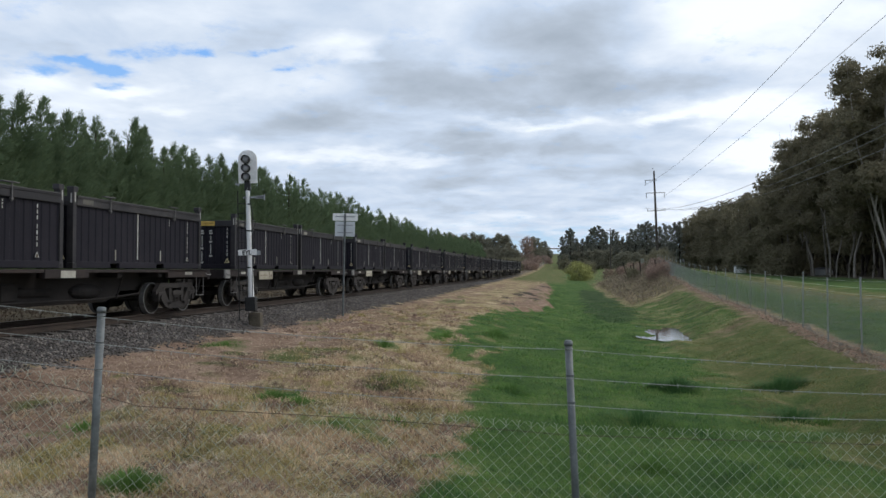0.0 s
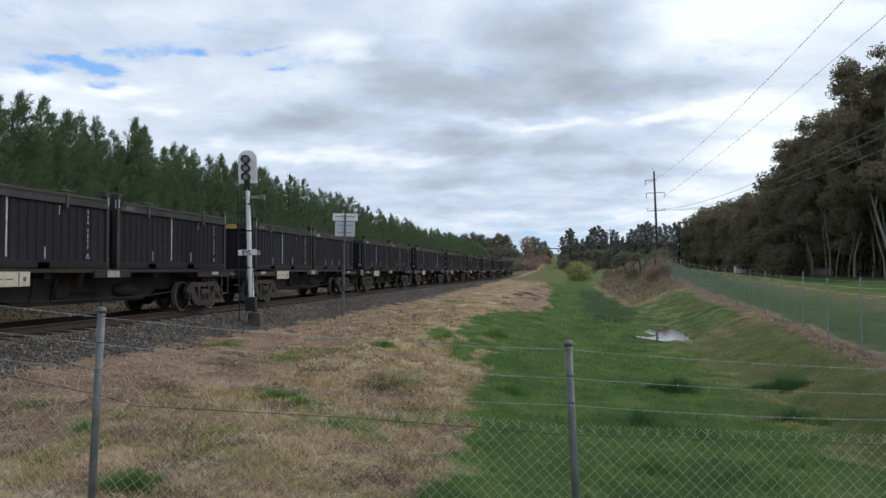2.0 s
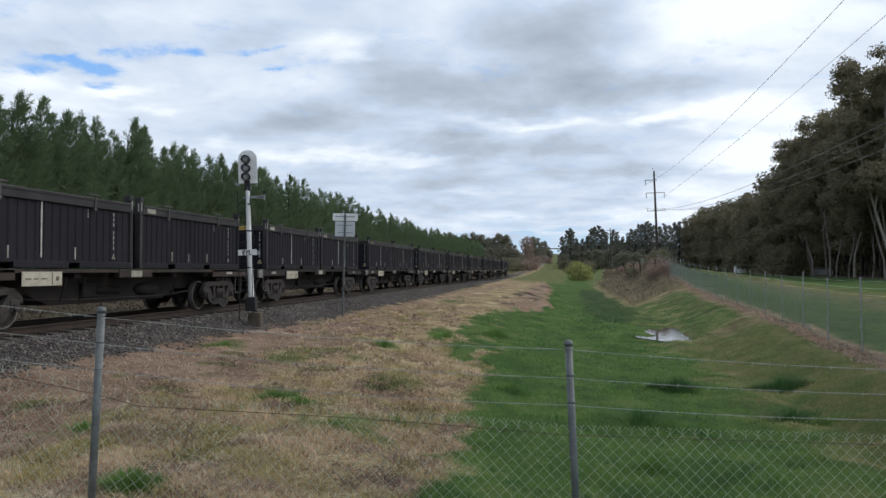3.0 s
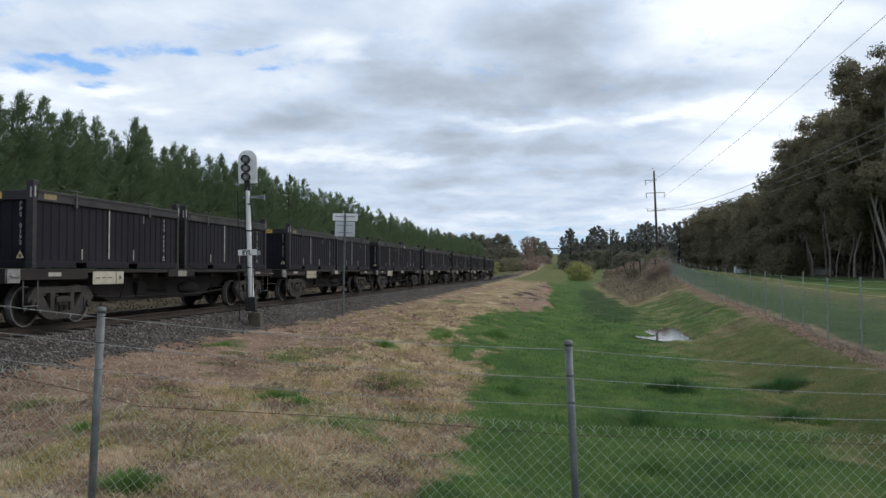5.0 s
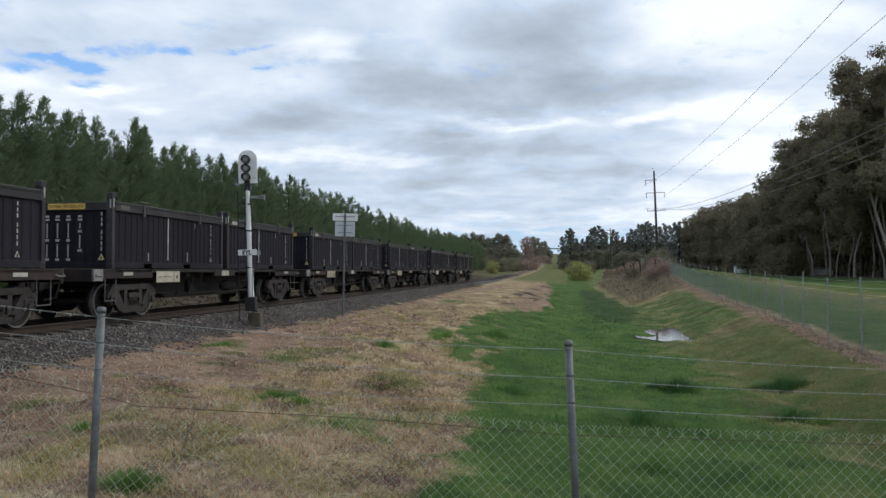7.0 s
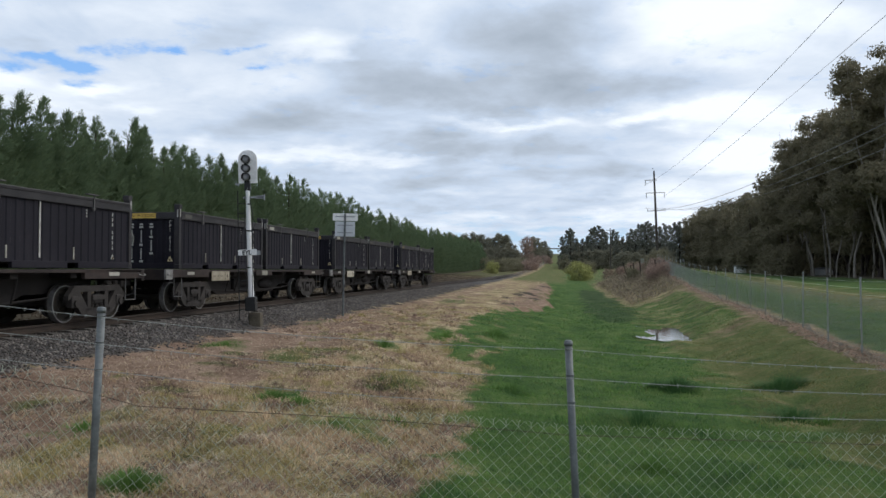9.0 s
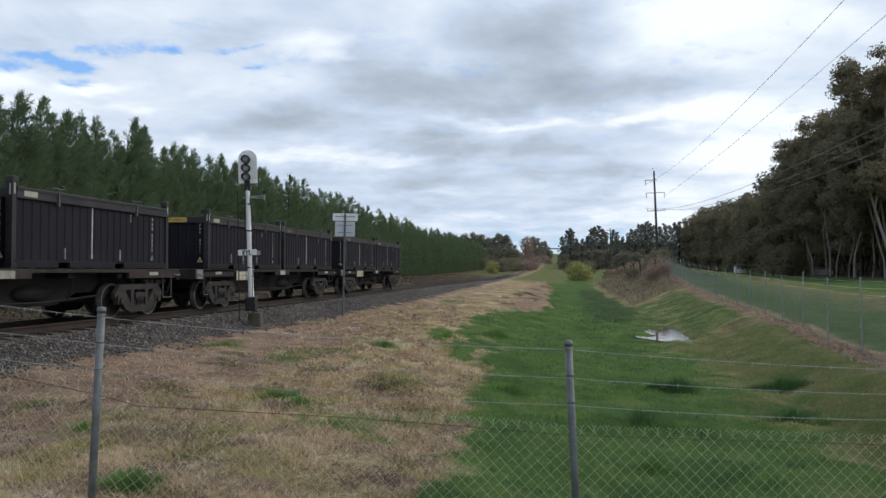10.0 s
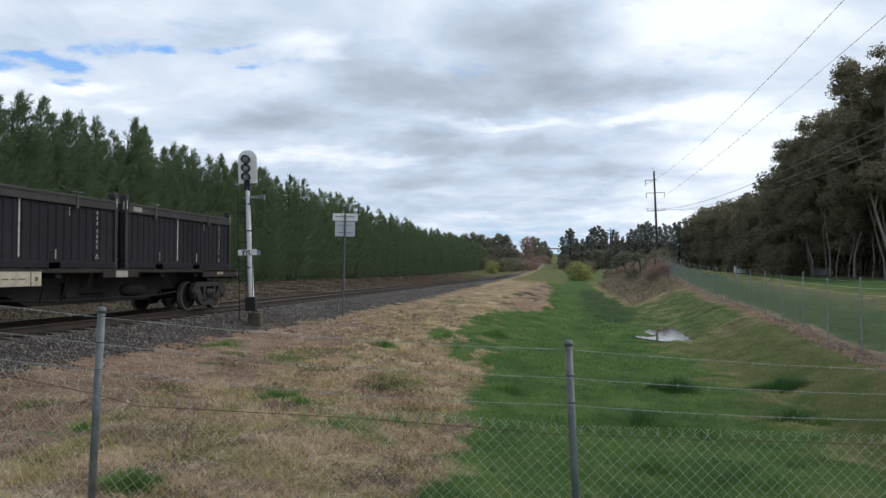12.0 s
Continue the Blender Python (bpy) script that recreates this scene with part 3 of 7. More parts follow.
def zones(x, y):
    """How far each point is dirt, olive pasture, lush green, gravel, litter with painted hedge shade: 0 to 1."""
    s, u = track_su(x, y)
    bank = bank_edge(s) + 0.3 * waves(x, y, 3.0, 11) + 0.16 * waves(x, y, 1.0, 22)
    fu = fence_u(s)
    green = smooth(bank - 0.3, bank + 0.5, u) * smooth(fu - 0.3, fu - 0.9, u)
    verge = smooth(fu - 1.15, fu - 0.7, u + 0.22 * waves(x, y, 1.6, 19)) * smooth(fu + 0.5, fu, u)
    spur = smooth(1.5, 0.5, np.abs(s - 5.0 - 0.85 * (u - 17.3))) * smooth(16.3, 17.3, u) * (u < fu)
    knob = smooth(29, 37, s + 1.5 * waves(x, y, 3.0, 23)) * smooth(120, 90, s) * smooth(15.6, 16.9, u + 0.5 * waves(x, y, 4.0, 16)) * (u < fu)
    olive = smooth(14.3, 16.5, u + 0.8 * waves(x, y, 4.0, 12)) * (0.62 + 0.38 * smooth(8.0, 2.0, s) * smooth(-16, -10, s)) * (u < fu - 0.3) * 0.8
    beyond = smooth(fu, fu + 0.8, u)
    paddock = beyond * (0.35 + 0.65 * smooth(0.5, 3.5, np.abs(u - fu - 6.5)))
    red = red_strip(x, y)
    edge = np.where(u > 0, np.interp(s, [-15, -5, 20, 45, 100], [2.75, 3.1, 3.2, 2.7, 2.1]), np.interp(s, [60, 120], [3.0, 2.3])) + 0.3 * waves(x, y, 1.2, 17) + 0.22 * waves(x, y, 0.45, 18)
    track = smooth(edge + 0.75, edge - 0.6, np.abs(u)) * (1 - 0.5 * smooth(90, 180, s))
    gum = np.interp(y, GUM_Y, GUM_X)
    # left of the track the mask paints hedge shade, strongest near the camera
    litter_and_shade = np.interp(s, [0, 15], [0.95, 0.68]) * smooth(-2.5, -3.2, u) * smooth(-60, -40, u) * (1 - 0.3 * smooth(90, 150, s)) + smooth(-12.4, -14.0, u) * smooth(-40, -30, u) + smooth(gum - 3.0, gum + 1.0, x + 1.2 * waves(x, y, 6.0, 20)) * smooth(30, 50, y) * smooth(420, 360, y)
    far = smooth(250, 420, y)
    crest = smooth(4.6, 6.4, u + 0.8 * waves(x, y, 3.5, 31)) * smooth(9.4, 7.6, u)
    worn = 0.55 * smooth(bank - 2.6, bank - 0.8, u) * smooth(bank + 0.5, bank, u) * smooth(16, 26, s) * smooth(105, 85, s)
    dirt = np.clip(worn + (0.5 * smooth(-3, 3, s) * smooth(90, 60, s) * (1 - 0.85 * crest) + 0.25 * smooth(0.2, 0.8, waves(x, y, 2.4, 32)) * smooth(-3, 3, s)) * smooth(3.0, 3.4, u) * (u < 12) + verge * 0.9 + spur * 0.8 + knob * 0.62 + 0.55 * beyond * smooth(2.4, 1.2, np.abs(u - fu - 6.5)) + red + smooth(-3.0, -3.8, u) * smooth(-16, -13, u) * 0.45 * smooth(150, 90, s), 0, 1)
    olive = np.clip(olive + beyond * (0.38 + 0.3 * smooth(3.5, 1.5, np.abs(u - fu - 6.5))) + far * 0.6 + 0.8 * smooth(80, 125, s) * smooth(2.0, 2.6, u) * (u < 12) + 0.75 * smooth(100, 150, s) * smooth(-2.0, -2.6, u) * (u > -60) + 0.62 * smooth(0.0, 0.7, waves(x, y, 2.2, 14)) * (u > 4.5) * (u < 10.5), 0, 1)
    tuft = np.maximum(0.3 * smooth(0.55, 1.0, waves(x, y, 1.9, 15)) * (u > 5) * (u < 11), spotted(GREEN_SPOTS, x, y, 81))
    olive = np.clip(olive + 0.8 * spotted(OLIVE_SPOTS, x, y, 83) * (u > 3.2), 0, 1)
    green = np.clip(green * (1 - olive * 0.8) * (1 - spur) * (1 - knob) + 0.8 * paddock + far * 0.25 + tuft + smooth(-300, -301, u), 0, 1)
    # darker green along the drain; clumps and the paddock are added below
    darker_green = smooth(9, 20, s + 2.5 * waves(x, y, 4.0, 26)) * smooth(90, 60, s) * smooth(12.6, 14.0, u + 0.5 * waves(x, y, 3.0, 27)) * smooth(17.0, 16.2, u + 0.4 * waves(x, y, 3.0, 28))
    clumps = 0.4 * smooth(0.35, 0.8, waves(x, y, 2.4, 29)) * smooth(11.0, 12.0, u) * smooth(17.0, 15.5, u) * smooth(2, -4, s)
    litter_and_shade = np.clip(litter_and_shade + 0.78 * spotted(HOLLOWS, x, y, 87) * (u < bank + 0.4), 0, 1)
    return dirt, olive, green, track, litter_and_shade, np.clip(darker_green + clumps + 0.52 * beyond * smooth(2.5, 4.0, np.abs(u - fu - 6.5)), 0, 1) * np.clip(green, 0, 1)


def build_ground():
    xs = spaced([(-3000, -300, 300), (-300, -60, 15), (-60, -16, 1.5), (-16, 26, 0.24), (26, 70, 1.2), (70, 300, 12), (300, 3000, 300)])
    ys = spaced([(-400, -20, 40), (-20, 3, 2.0), (3, 45, 0.25), (45, 130, 0.9), (130, 400, 6), (400, 1200, 25), (1200, 4200, 300)])
    gx, gy = np.meshgrid(xs, ys)
    gz = land(gx, gy)
    n, m = len(ys), len(xs)
    idx = np.arange(n * m).reshape(n, m)
    faces = np.stack([idx[:-1, :-1], idx[:-1, 1:], idx[1:, 1:], idx[1:, :-1]], -1).reshape(-1, 4)
    me = quick_mesh("ground", np.stack([gx, gy, gz], -1).reshape(-1, 3), faces, ground_material())
    for name, values in zip(("dirt", "olive", "green", "gravel", "litter_and_shade", "darker_green"), zones(gx, gy)):
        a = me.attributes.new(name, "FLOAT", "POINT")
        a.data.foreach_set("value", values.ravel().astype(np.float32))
    me.shade_smooth()
    return tagged(new("ground", me), "dry and green grass verge with a shallow drain", "ground", kind="structure")


build_ground()


# ---- track ----
def rail_outline():
    half = [(0.0, -0.155), (0.065, -0.155), (0.065, -0.142), (0.012, -0.125), (0.009, -0.045), (0.034, -0.034), (0.035, -0.006), (0.03, 0.0)]
    return half + [(-x, z) for x, z in half[::-1] if x > 0]


S0, S1 = -30.0, 1150.0
railway = thing("railway_track", "rusty steel rails on concrete sleepers in grey ballast", "track", kind="structure",
                m=pose(CX, CY, 0, 0, 0, TURN_DEG))
for side in (-0.7525, 0.7525):
    bm = bmesh.new()
    runs = [S0, 0, 60, 90, 108, 125, 143, 161, 178, 195, 240, 300, 375, 450, 545, 640, 750, 860, 980, S1]
    rings = [[bm.verts.new((side + x, s, z + float(climb(s)))) for x, z in rail_outline()] for s in runs]
    for a, b in zip(rings, rings[1:]):
        for k in range(len(a)):
            bm.faces.new((a[k], b[k], b[(k + 1) % len(a)], a[(k + 1) % len(a)]))
    part("rail", bm, M["rail"], railway)
    bm = bmesh.new()
    for a, b in zip(runs, runs[1:]):
        v = [bm.verts.new((side + x, s, 0.003 + float(climb(s)))) for x, s in ((-0.028, a), (0.028, a), (0.028, b), (-0.028, b))]
        bm.faces.new(v)
    part("rail_head", bm, M["rail_head"], railway, "bright worn running surface")
bm = bmesh.new()
prism(bm, [(-1.2, -0.34), (1.2, -0.34), (1.2, -0.19), (1.0, -0.155), (0.55, -0.165), (-0.55, -0.165), (-1.0, -0.155), (-1.2, -0.19)], -0.11, 0.11)
sleeper = part("sleeper", bm, M["sleeper"], railway)
for i in range(1, 240):
    o = new("sleeper", sleeper.data)
    o.parent, o.location = railway, (0, S0 + 0.65 * i, float(climb(S0 + 0.65 * i)))
sleeper.location = (0, S0, 0)

# ballast stones, scattered on the shoulders and between the sleepers
rng = np.random.RandomState(5)


def scatter_stones(count, s_range, u_range, size):
    base = np.array([[1, 0, -.3], [-.5, .9, -.2], [-.6, -.8, -.3], [.1, .1, .8], [.5, .7, .3], [.4, -.8, .35]])
    tri = np.array([[0, 4, 3], [4, 1, 3], [1, 2, 3], [2, 5, 3], [5, 0, 3], [0, 1, 4], [0, 5, 2], [0, 2, 1]])
    s = s_range[0] + (s_range[1] - s_range[0]) * rng.rand(count) ** 1.5
    u = rng.uniform(*u_range, count)
    x, y = CX + s * ALONG[0] + u * ACROSS[0], CY + s * ALONG[1] + u * ACROSS[1]
    keep_in = zones(x, y)[3] > 0.15 + 0.6 * rng.rand(count)
    s, u, x, y = s[keep_in], u[keep_in], x[keep_in], y[keep_in]
    count = len(x)
    z = land(x, y)
    sc = size * rng.uniform(0.55, 1.3, count)
    ang = rng.uniform(0, 6.28, count)
    j = base[None] * (1 + 0.45 * rng.uniform(-1, 1, (count, 6, 1))) * sc[:, None, None] * np.array([1, 0.8, 0.8])
    c, sn = np.cos(ang)[:, None], np.sin(ang)[:, None]
    vx = j[..., 0] * c - j[..., 1] * sn + x[:, None]
    vy = j[..., 0] * sn + j[..., 1] * c + y[:, None]
    vz = j[..., 2] + z[:, None] + 0.012
    v = np.stack([vx, vy, vz], -1).reshape(-1, 3)
    f = (tri[None] + 6 * np.arange(count)[:, None, None]).reshape(-1, 3)
    return v, f


va, fa = scatter_stones(40000, (-18, 60), (1.3, 4.0), 0.036)
vb, fb = scatter_stones(6000, (-18, 40), (-1.3, 1.3), 0.035)
tagged(new("ballast", quick_mesh("ballast", np.concatenate([va, vb]), np.concatenate([fa, fb + len(va)]), M["stone"])),
       "loose crushed grey ballast stones along the track", "ballast", kind="stuff")


# ---- foliage builders ----
def sprays(points, direction, length, width, seed, curl=0.25, facing=None):
    """Pointed leaf sprays: at each point a bent kite towards its direction."""
    r = np.random.RandomState(seed)
    n = len(points)
    d = direction / np.maximum(1e-6, np.linalg.norm(direction, axis=1))[:, None]
    side = np.cross(d, r.normal(size=(n, 3)) if facing is None else facing + r.normal(0, 0.32, (n, 3)))
    side /= np.maximum(1e-6, np.linalg.norm(side, axis=1))[:, None]
    up = np.cross(side, d)
    L, Wd = length[:, None], width[:, None]
    a = points - d * L * 0.2
    mid = points + d * L * 0.35
    tip = points + d * L * 0.8 + up * L * curl
    v = np.stack([a, mid + side * Wd, tip, mid - side * Wd], 1).reshape(-1, 3)
    f = np.array([[0, 1, 2], [0, 2, 3]])
    faces = (f[None] + 4 * np.arange(n)[:, None, None]).reshape(-1, 3)
    return v, faces


def leaf_quads(points, outward, size, seed):
    """Small leaf clusters that roughly face away from the middle of their clump."""
    r = np.random.RandomState(seed)
    n = len(points)
    face = outward + r.normal(0, 0.55, (n, 3))
    d = np.cross(face, r.normal(size=(n, 3)))
    d /= np.linalg.norm(d, axis=1)[:, None]
    e = np.cross(face, d)
    e /= np.linalg.norm(e, axis=1)[:, None]
    s = size[:, None]
    v = np.stack([points - d * s, points + e * s * 0.45, points + d * s, points - e * s * 0.45], 1).reshape(-1, 3)
    f = np.array([[0, 1, 2, 3]])
    return v, (f[None] + 4 * np.arange(n)[:, None, None]).reshape(-1, 4)


def leaf_tris(points, outward, size, seed):
    """Hanging pointed leaf sprays, one triangle each."""
    v, f = leaf_quads(points, outward, size, seed)
    v = v.reshape(-1, 4, 3)
    keep = np.stack([v[:, 1] * 1.6 - v[:, 3] * 0.6, v[:, 2], v[:, 3] * 1.6 - v[:, 1] * 0.6], 1)
    return keep.reshape(-1, 3), np.arange(len(points) * 3).reshape(-1, 3)


def cypress(seed, height, label, n=1700, size=1.0, plumes=150, core=500):
    """A windbreak conifer: wind-swept feathery plumes from the ground to a ragged top of several leaders; local y is downwind."""
    r = np.random.RandomState(seed)
    t = thing("cypress_tree", label, "tree", group="windbreak hedge")
    bm = bmesh.new()
    path_tube(bm, [(0, 0, -0.3), (0.05, 0, height * 0.4), (0, 0.12, height * 0.93)], [0.2, 0.13, 0.02], 7)
    part("trunk", bm, M["bark"], t)
    # leaders: where each top stands, which way it leans and how high it reaches
    tops = 4
    lead = np.array([(0.0, 0.0, 1.0), (r.uniform(-0.5, 0.5), -0.75, r.uniform(0.74, 0.9)), (r.uniform(-0.5, 0.5), 0.75, r.uniform(0.76, 0.95)), (r.uniform(0.4, 0.7), r.uniform(-0.3, 0.3), r.uniform(0.78, 0.9))])
    h = np.sort((np.arange(plumes) + r.rand(plumes)) / plumes)
    which = r.choice(tops, plumes, p=[0.43, 0.19, 0.19, 0.19])
    lx, ly, lh = lead[which].T
    grow = smooth(0.1, 0.75, h)
    prof = np.interp(h, [0, 0.06, 0.3, 0.6, 0.8, 0.92, 1.0], [0.85, 1.2, 1.32, 1.05, 0.56, 0.24, 0.0]) * (1 - 0.2 * grow)
    ang = np.arange(plumes) * 2.39996 + r.uniform(-0.4, 0.4, plumes)
    rad = prof * r.uniform(0.45, 1.1, plumes)
    ht = h * lh * height * 0.975 + 0.1
    sway = 0.05 * height * h ** 2
    base = np.stack([np.cos(ang) * rad + lx * grow, np.sin(ang) * rad + ly * grow + sway, ht], -1)
    flat = np.interp(h, [0, 0.6, 0.9, 0.97, 1], [0.85, 0.75, 0.6, 0.3, 0.05])
    swept = np.interp(h, [0, 0.6, 0.9, 1], [0.55, 0.52, 0.4, 0.15])
    axis = np.stack([np.cos(ang) * flat, np.sin(ang) * flat + swept, 0.9 + 0.35 * h], -1) + r.normal(0, 0.13, (plumes, 3))
    axis /= np.linalg.norm(axis, axis=1)[:, None]
    long = r.uniform(0.8, 1.4, plumes) * np.interp(h, [0, 0.55, 0.8, 1], [1.0, 1.0, 0.72, 0.5])
    k = r.randint(0, plumes, n)
    f = r.rand(n) ** 1.1
    # each plume is a flattened feather that narrows and hooks over at its tip
    off = r.normal(0, 1, (n, 3))
    thick = 0.27 * (1.0 - f) ** 0.8 * (1.1 - 0.72 * h[k]) + 0.012
    p = base[k] + axis[k] * (long[k] * f)[:, None] + off * thick[:, None]
    p[:, 1] += 0.22 * long[k] * f ** 3
    p[:, 2] -= 0.10 * long[k] * f ** 4
    p[:, 2] = np.maximum(p[:, 2], 0.05)
    d = axis[k] + off * 0.30 + np.array([0, 0.25, 0]) * f[:, None]
    d /= np.linalg.norm(d, axis=1)[:, None]
    side = np.cross(d, np.stack([np.cos(ang[k]), np.sin(ang[k]), np.full(n, 0.6)], -1) + r.normal(0, 0.3, (n, 3)))
    side /= np.maximum(1e-6, np.linalg.norm(side, axis=1))[:, None]
    length, width = size * r.uniform(0.22, 0.52, n)[:, None], size * r.uniform(0.017, 0.036, n)[:, None]
    length = length * (1.0 - 0.4 * smooth(0.6, 1.0, h[k]))[:, None]
    v = np.stack([p - side * width, p + side * width, p + d * length], 1).reshape(-1, 3)
    # the shaded inside of the crown: larger hanging sprays round the leaders
    hc = r.rand(core) ** 0.9 * 0.8
    w = r.randint(0, tops, core)
    a = r.uniform(0, 6.2832, core)
    rc = np.interp(hc, [0, 0.3, 0.6, 0.86], [1.0, 1.1, 0.8, 0.2]) * r.uniform(0.5, 0.8, core)
    g = smooth(0.1, 0.75, hc)
    q = np.stack([np.cos(a) * rc + lead[w, 0] * g, np.sin(a) * rc + lead[w, 1] * g + 0.05 * height * hc ** 2, hc * lead[w, 2] * height + 0.1], -1)
    out = np.stack([np.cos(a), np.sin(a), np.full(core, 0.3)], -1)
    vc, fc = leaf_tris(q, out, r.uniform(0.18, 0.32, core), seed + 1)
    v = np.concatenate([v, vc])
    part_ob = new("crown", quick_mesh("crown", v, np.arange(len(v)).reshape(-1, 3), M["pine_leaf"]))
    part_ob.parent = t
    return t


def clump_tree(name, seed, height, spread, label, leaf, bark, clumps, leaves, leaf_size, trunk_r, bare=0.35, group="", clump=(0.24, 0.42), shell=0.4, taper=0.0):
    """A broad or, with taper, a spired tree: tapered trunk with limbs to each clump of many small leaves."""
    r = np.random.RandomState(seed)
    t = thing(name, label, "tree", group=group)
    centres = []
    for i in range(clumps):
        a = i * 2.4 + r.uniform(-0.5, 0.5)
        zz = height * (bare + (0.95 - bare) * (i + 0.5) / clumps)
        k = (zz / height - bare) / (1 - bare)
        wide = spread * math.sqrt(max(0.05, 1 - (1.5 * k - 0.55) ** 2)) * r.uniform(0.3, 0.95) * (1 - taper * k)
        centres.append(Vector((math.cos(a) * wide, math.sin(a) * wide, zz)))
    bm = bmesh.new()
    path_tube(bm, [(0, 0, -0.4), (0.1, 0.1, height * 0.3), (0, -0.1, height * 0.55), (0, 0, height * 0.82)], [trunk_r, trunk_r * 0.75, trunk_r * 0.5, trunk_r * 0.12], 8)
    for c in centres:
        start = Vector((0, 0, max(height * bare * 0.6, c.z - c.xy.length * 0.9 - 0.1 * height)))
        mid = start.lerp(c, 0.55) + Vector((0, 0, -0.04 * height))
        path_tube(bm, [tuple(start), tuple(mid), tuple(c)], [trunk_r * 0.32, trunk_r * 0.2, trunk_r * 0.05], 5)
    part("trunk", bm, bark, t)
    pts, outs = [], []
    per = leaves // clumps
    for c in centres:
        size = spread * r.uniform(*clump) * (1 - 0.75 * taper * c.z / height)
        g = r.normal(size=(per, 3))
        g /= np.linalg.norm(g, axis=1)[:, None]
        rad = size * (r.rand(per) ** shell) * (1 + 0.24 * np.sin(3 * g[:, 0] + 4 * g[:, 1] + 5 * g[:, 2] + seed))
        q = g * rad[:, None] * np.array([1, 1, 0.72]) + np.array(c)
        pts.append(q)
        outs.append(g)
    pts, outs = np.concatenate(pts), np.concatenate(outs)
    v, f = leaf_quads(pts, outs, leaf_size * r.uniform(0.6, 1.3, len(pts)), seed)
    o = new("crown", quick_mesh("crown", v, f, leaf))
    o.parent = t
    return t


def place(kinds, i, x, y, scale, turn, sink=0.05):
    """The kind's first use keeps the built tree, later ones are copies."""
    m = pose(x, y, land1(x, y) - sink, 0, 0, turn) @ Matrix.Diagonal((scale, scale, scale, 1))
    k = kinds[i % len(kinds)]
    if k.get("used"):
        o = copy_thing(k, m @ Matrix.Diagonal((1 / k.scale.x, 1 / k.scale.y, 1 / k.scale.z, 1)))
    else:
        k["used"] = 1
        k.matrix_basis = m
        o = k
    return o


# ---- the windbreak hedge ----
rnd = random.Random(8)
hedge = [cypress(20 + i, 10.0, "dense dark green cypress in a tall windbreak hedge", 21000, 0.8, 360, 1500) for i in range(7)]
hedge_far = [cypress(30 + i, 10.0, "dense dark green cypress further along the windbreak hedge", 4200, 1.5, 220, 450) for i in range(5)]
s = -16.0
k = 0
while s < 232:
    x, y = track_xy(s, -15.7 + rnd.uniform(-0.35, 0.35))
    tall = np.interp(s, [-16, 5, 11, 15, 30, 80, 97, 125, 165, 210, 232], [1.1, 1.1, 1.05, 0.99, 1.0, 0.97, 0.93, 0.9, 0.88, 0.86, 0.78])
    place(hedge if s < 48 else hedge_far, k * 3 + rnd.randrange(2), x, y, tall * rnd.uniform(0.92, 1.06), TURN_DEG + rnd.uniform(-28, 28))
    s += rnd.uniform(1.5, 2.1)
    k += 1


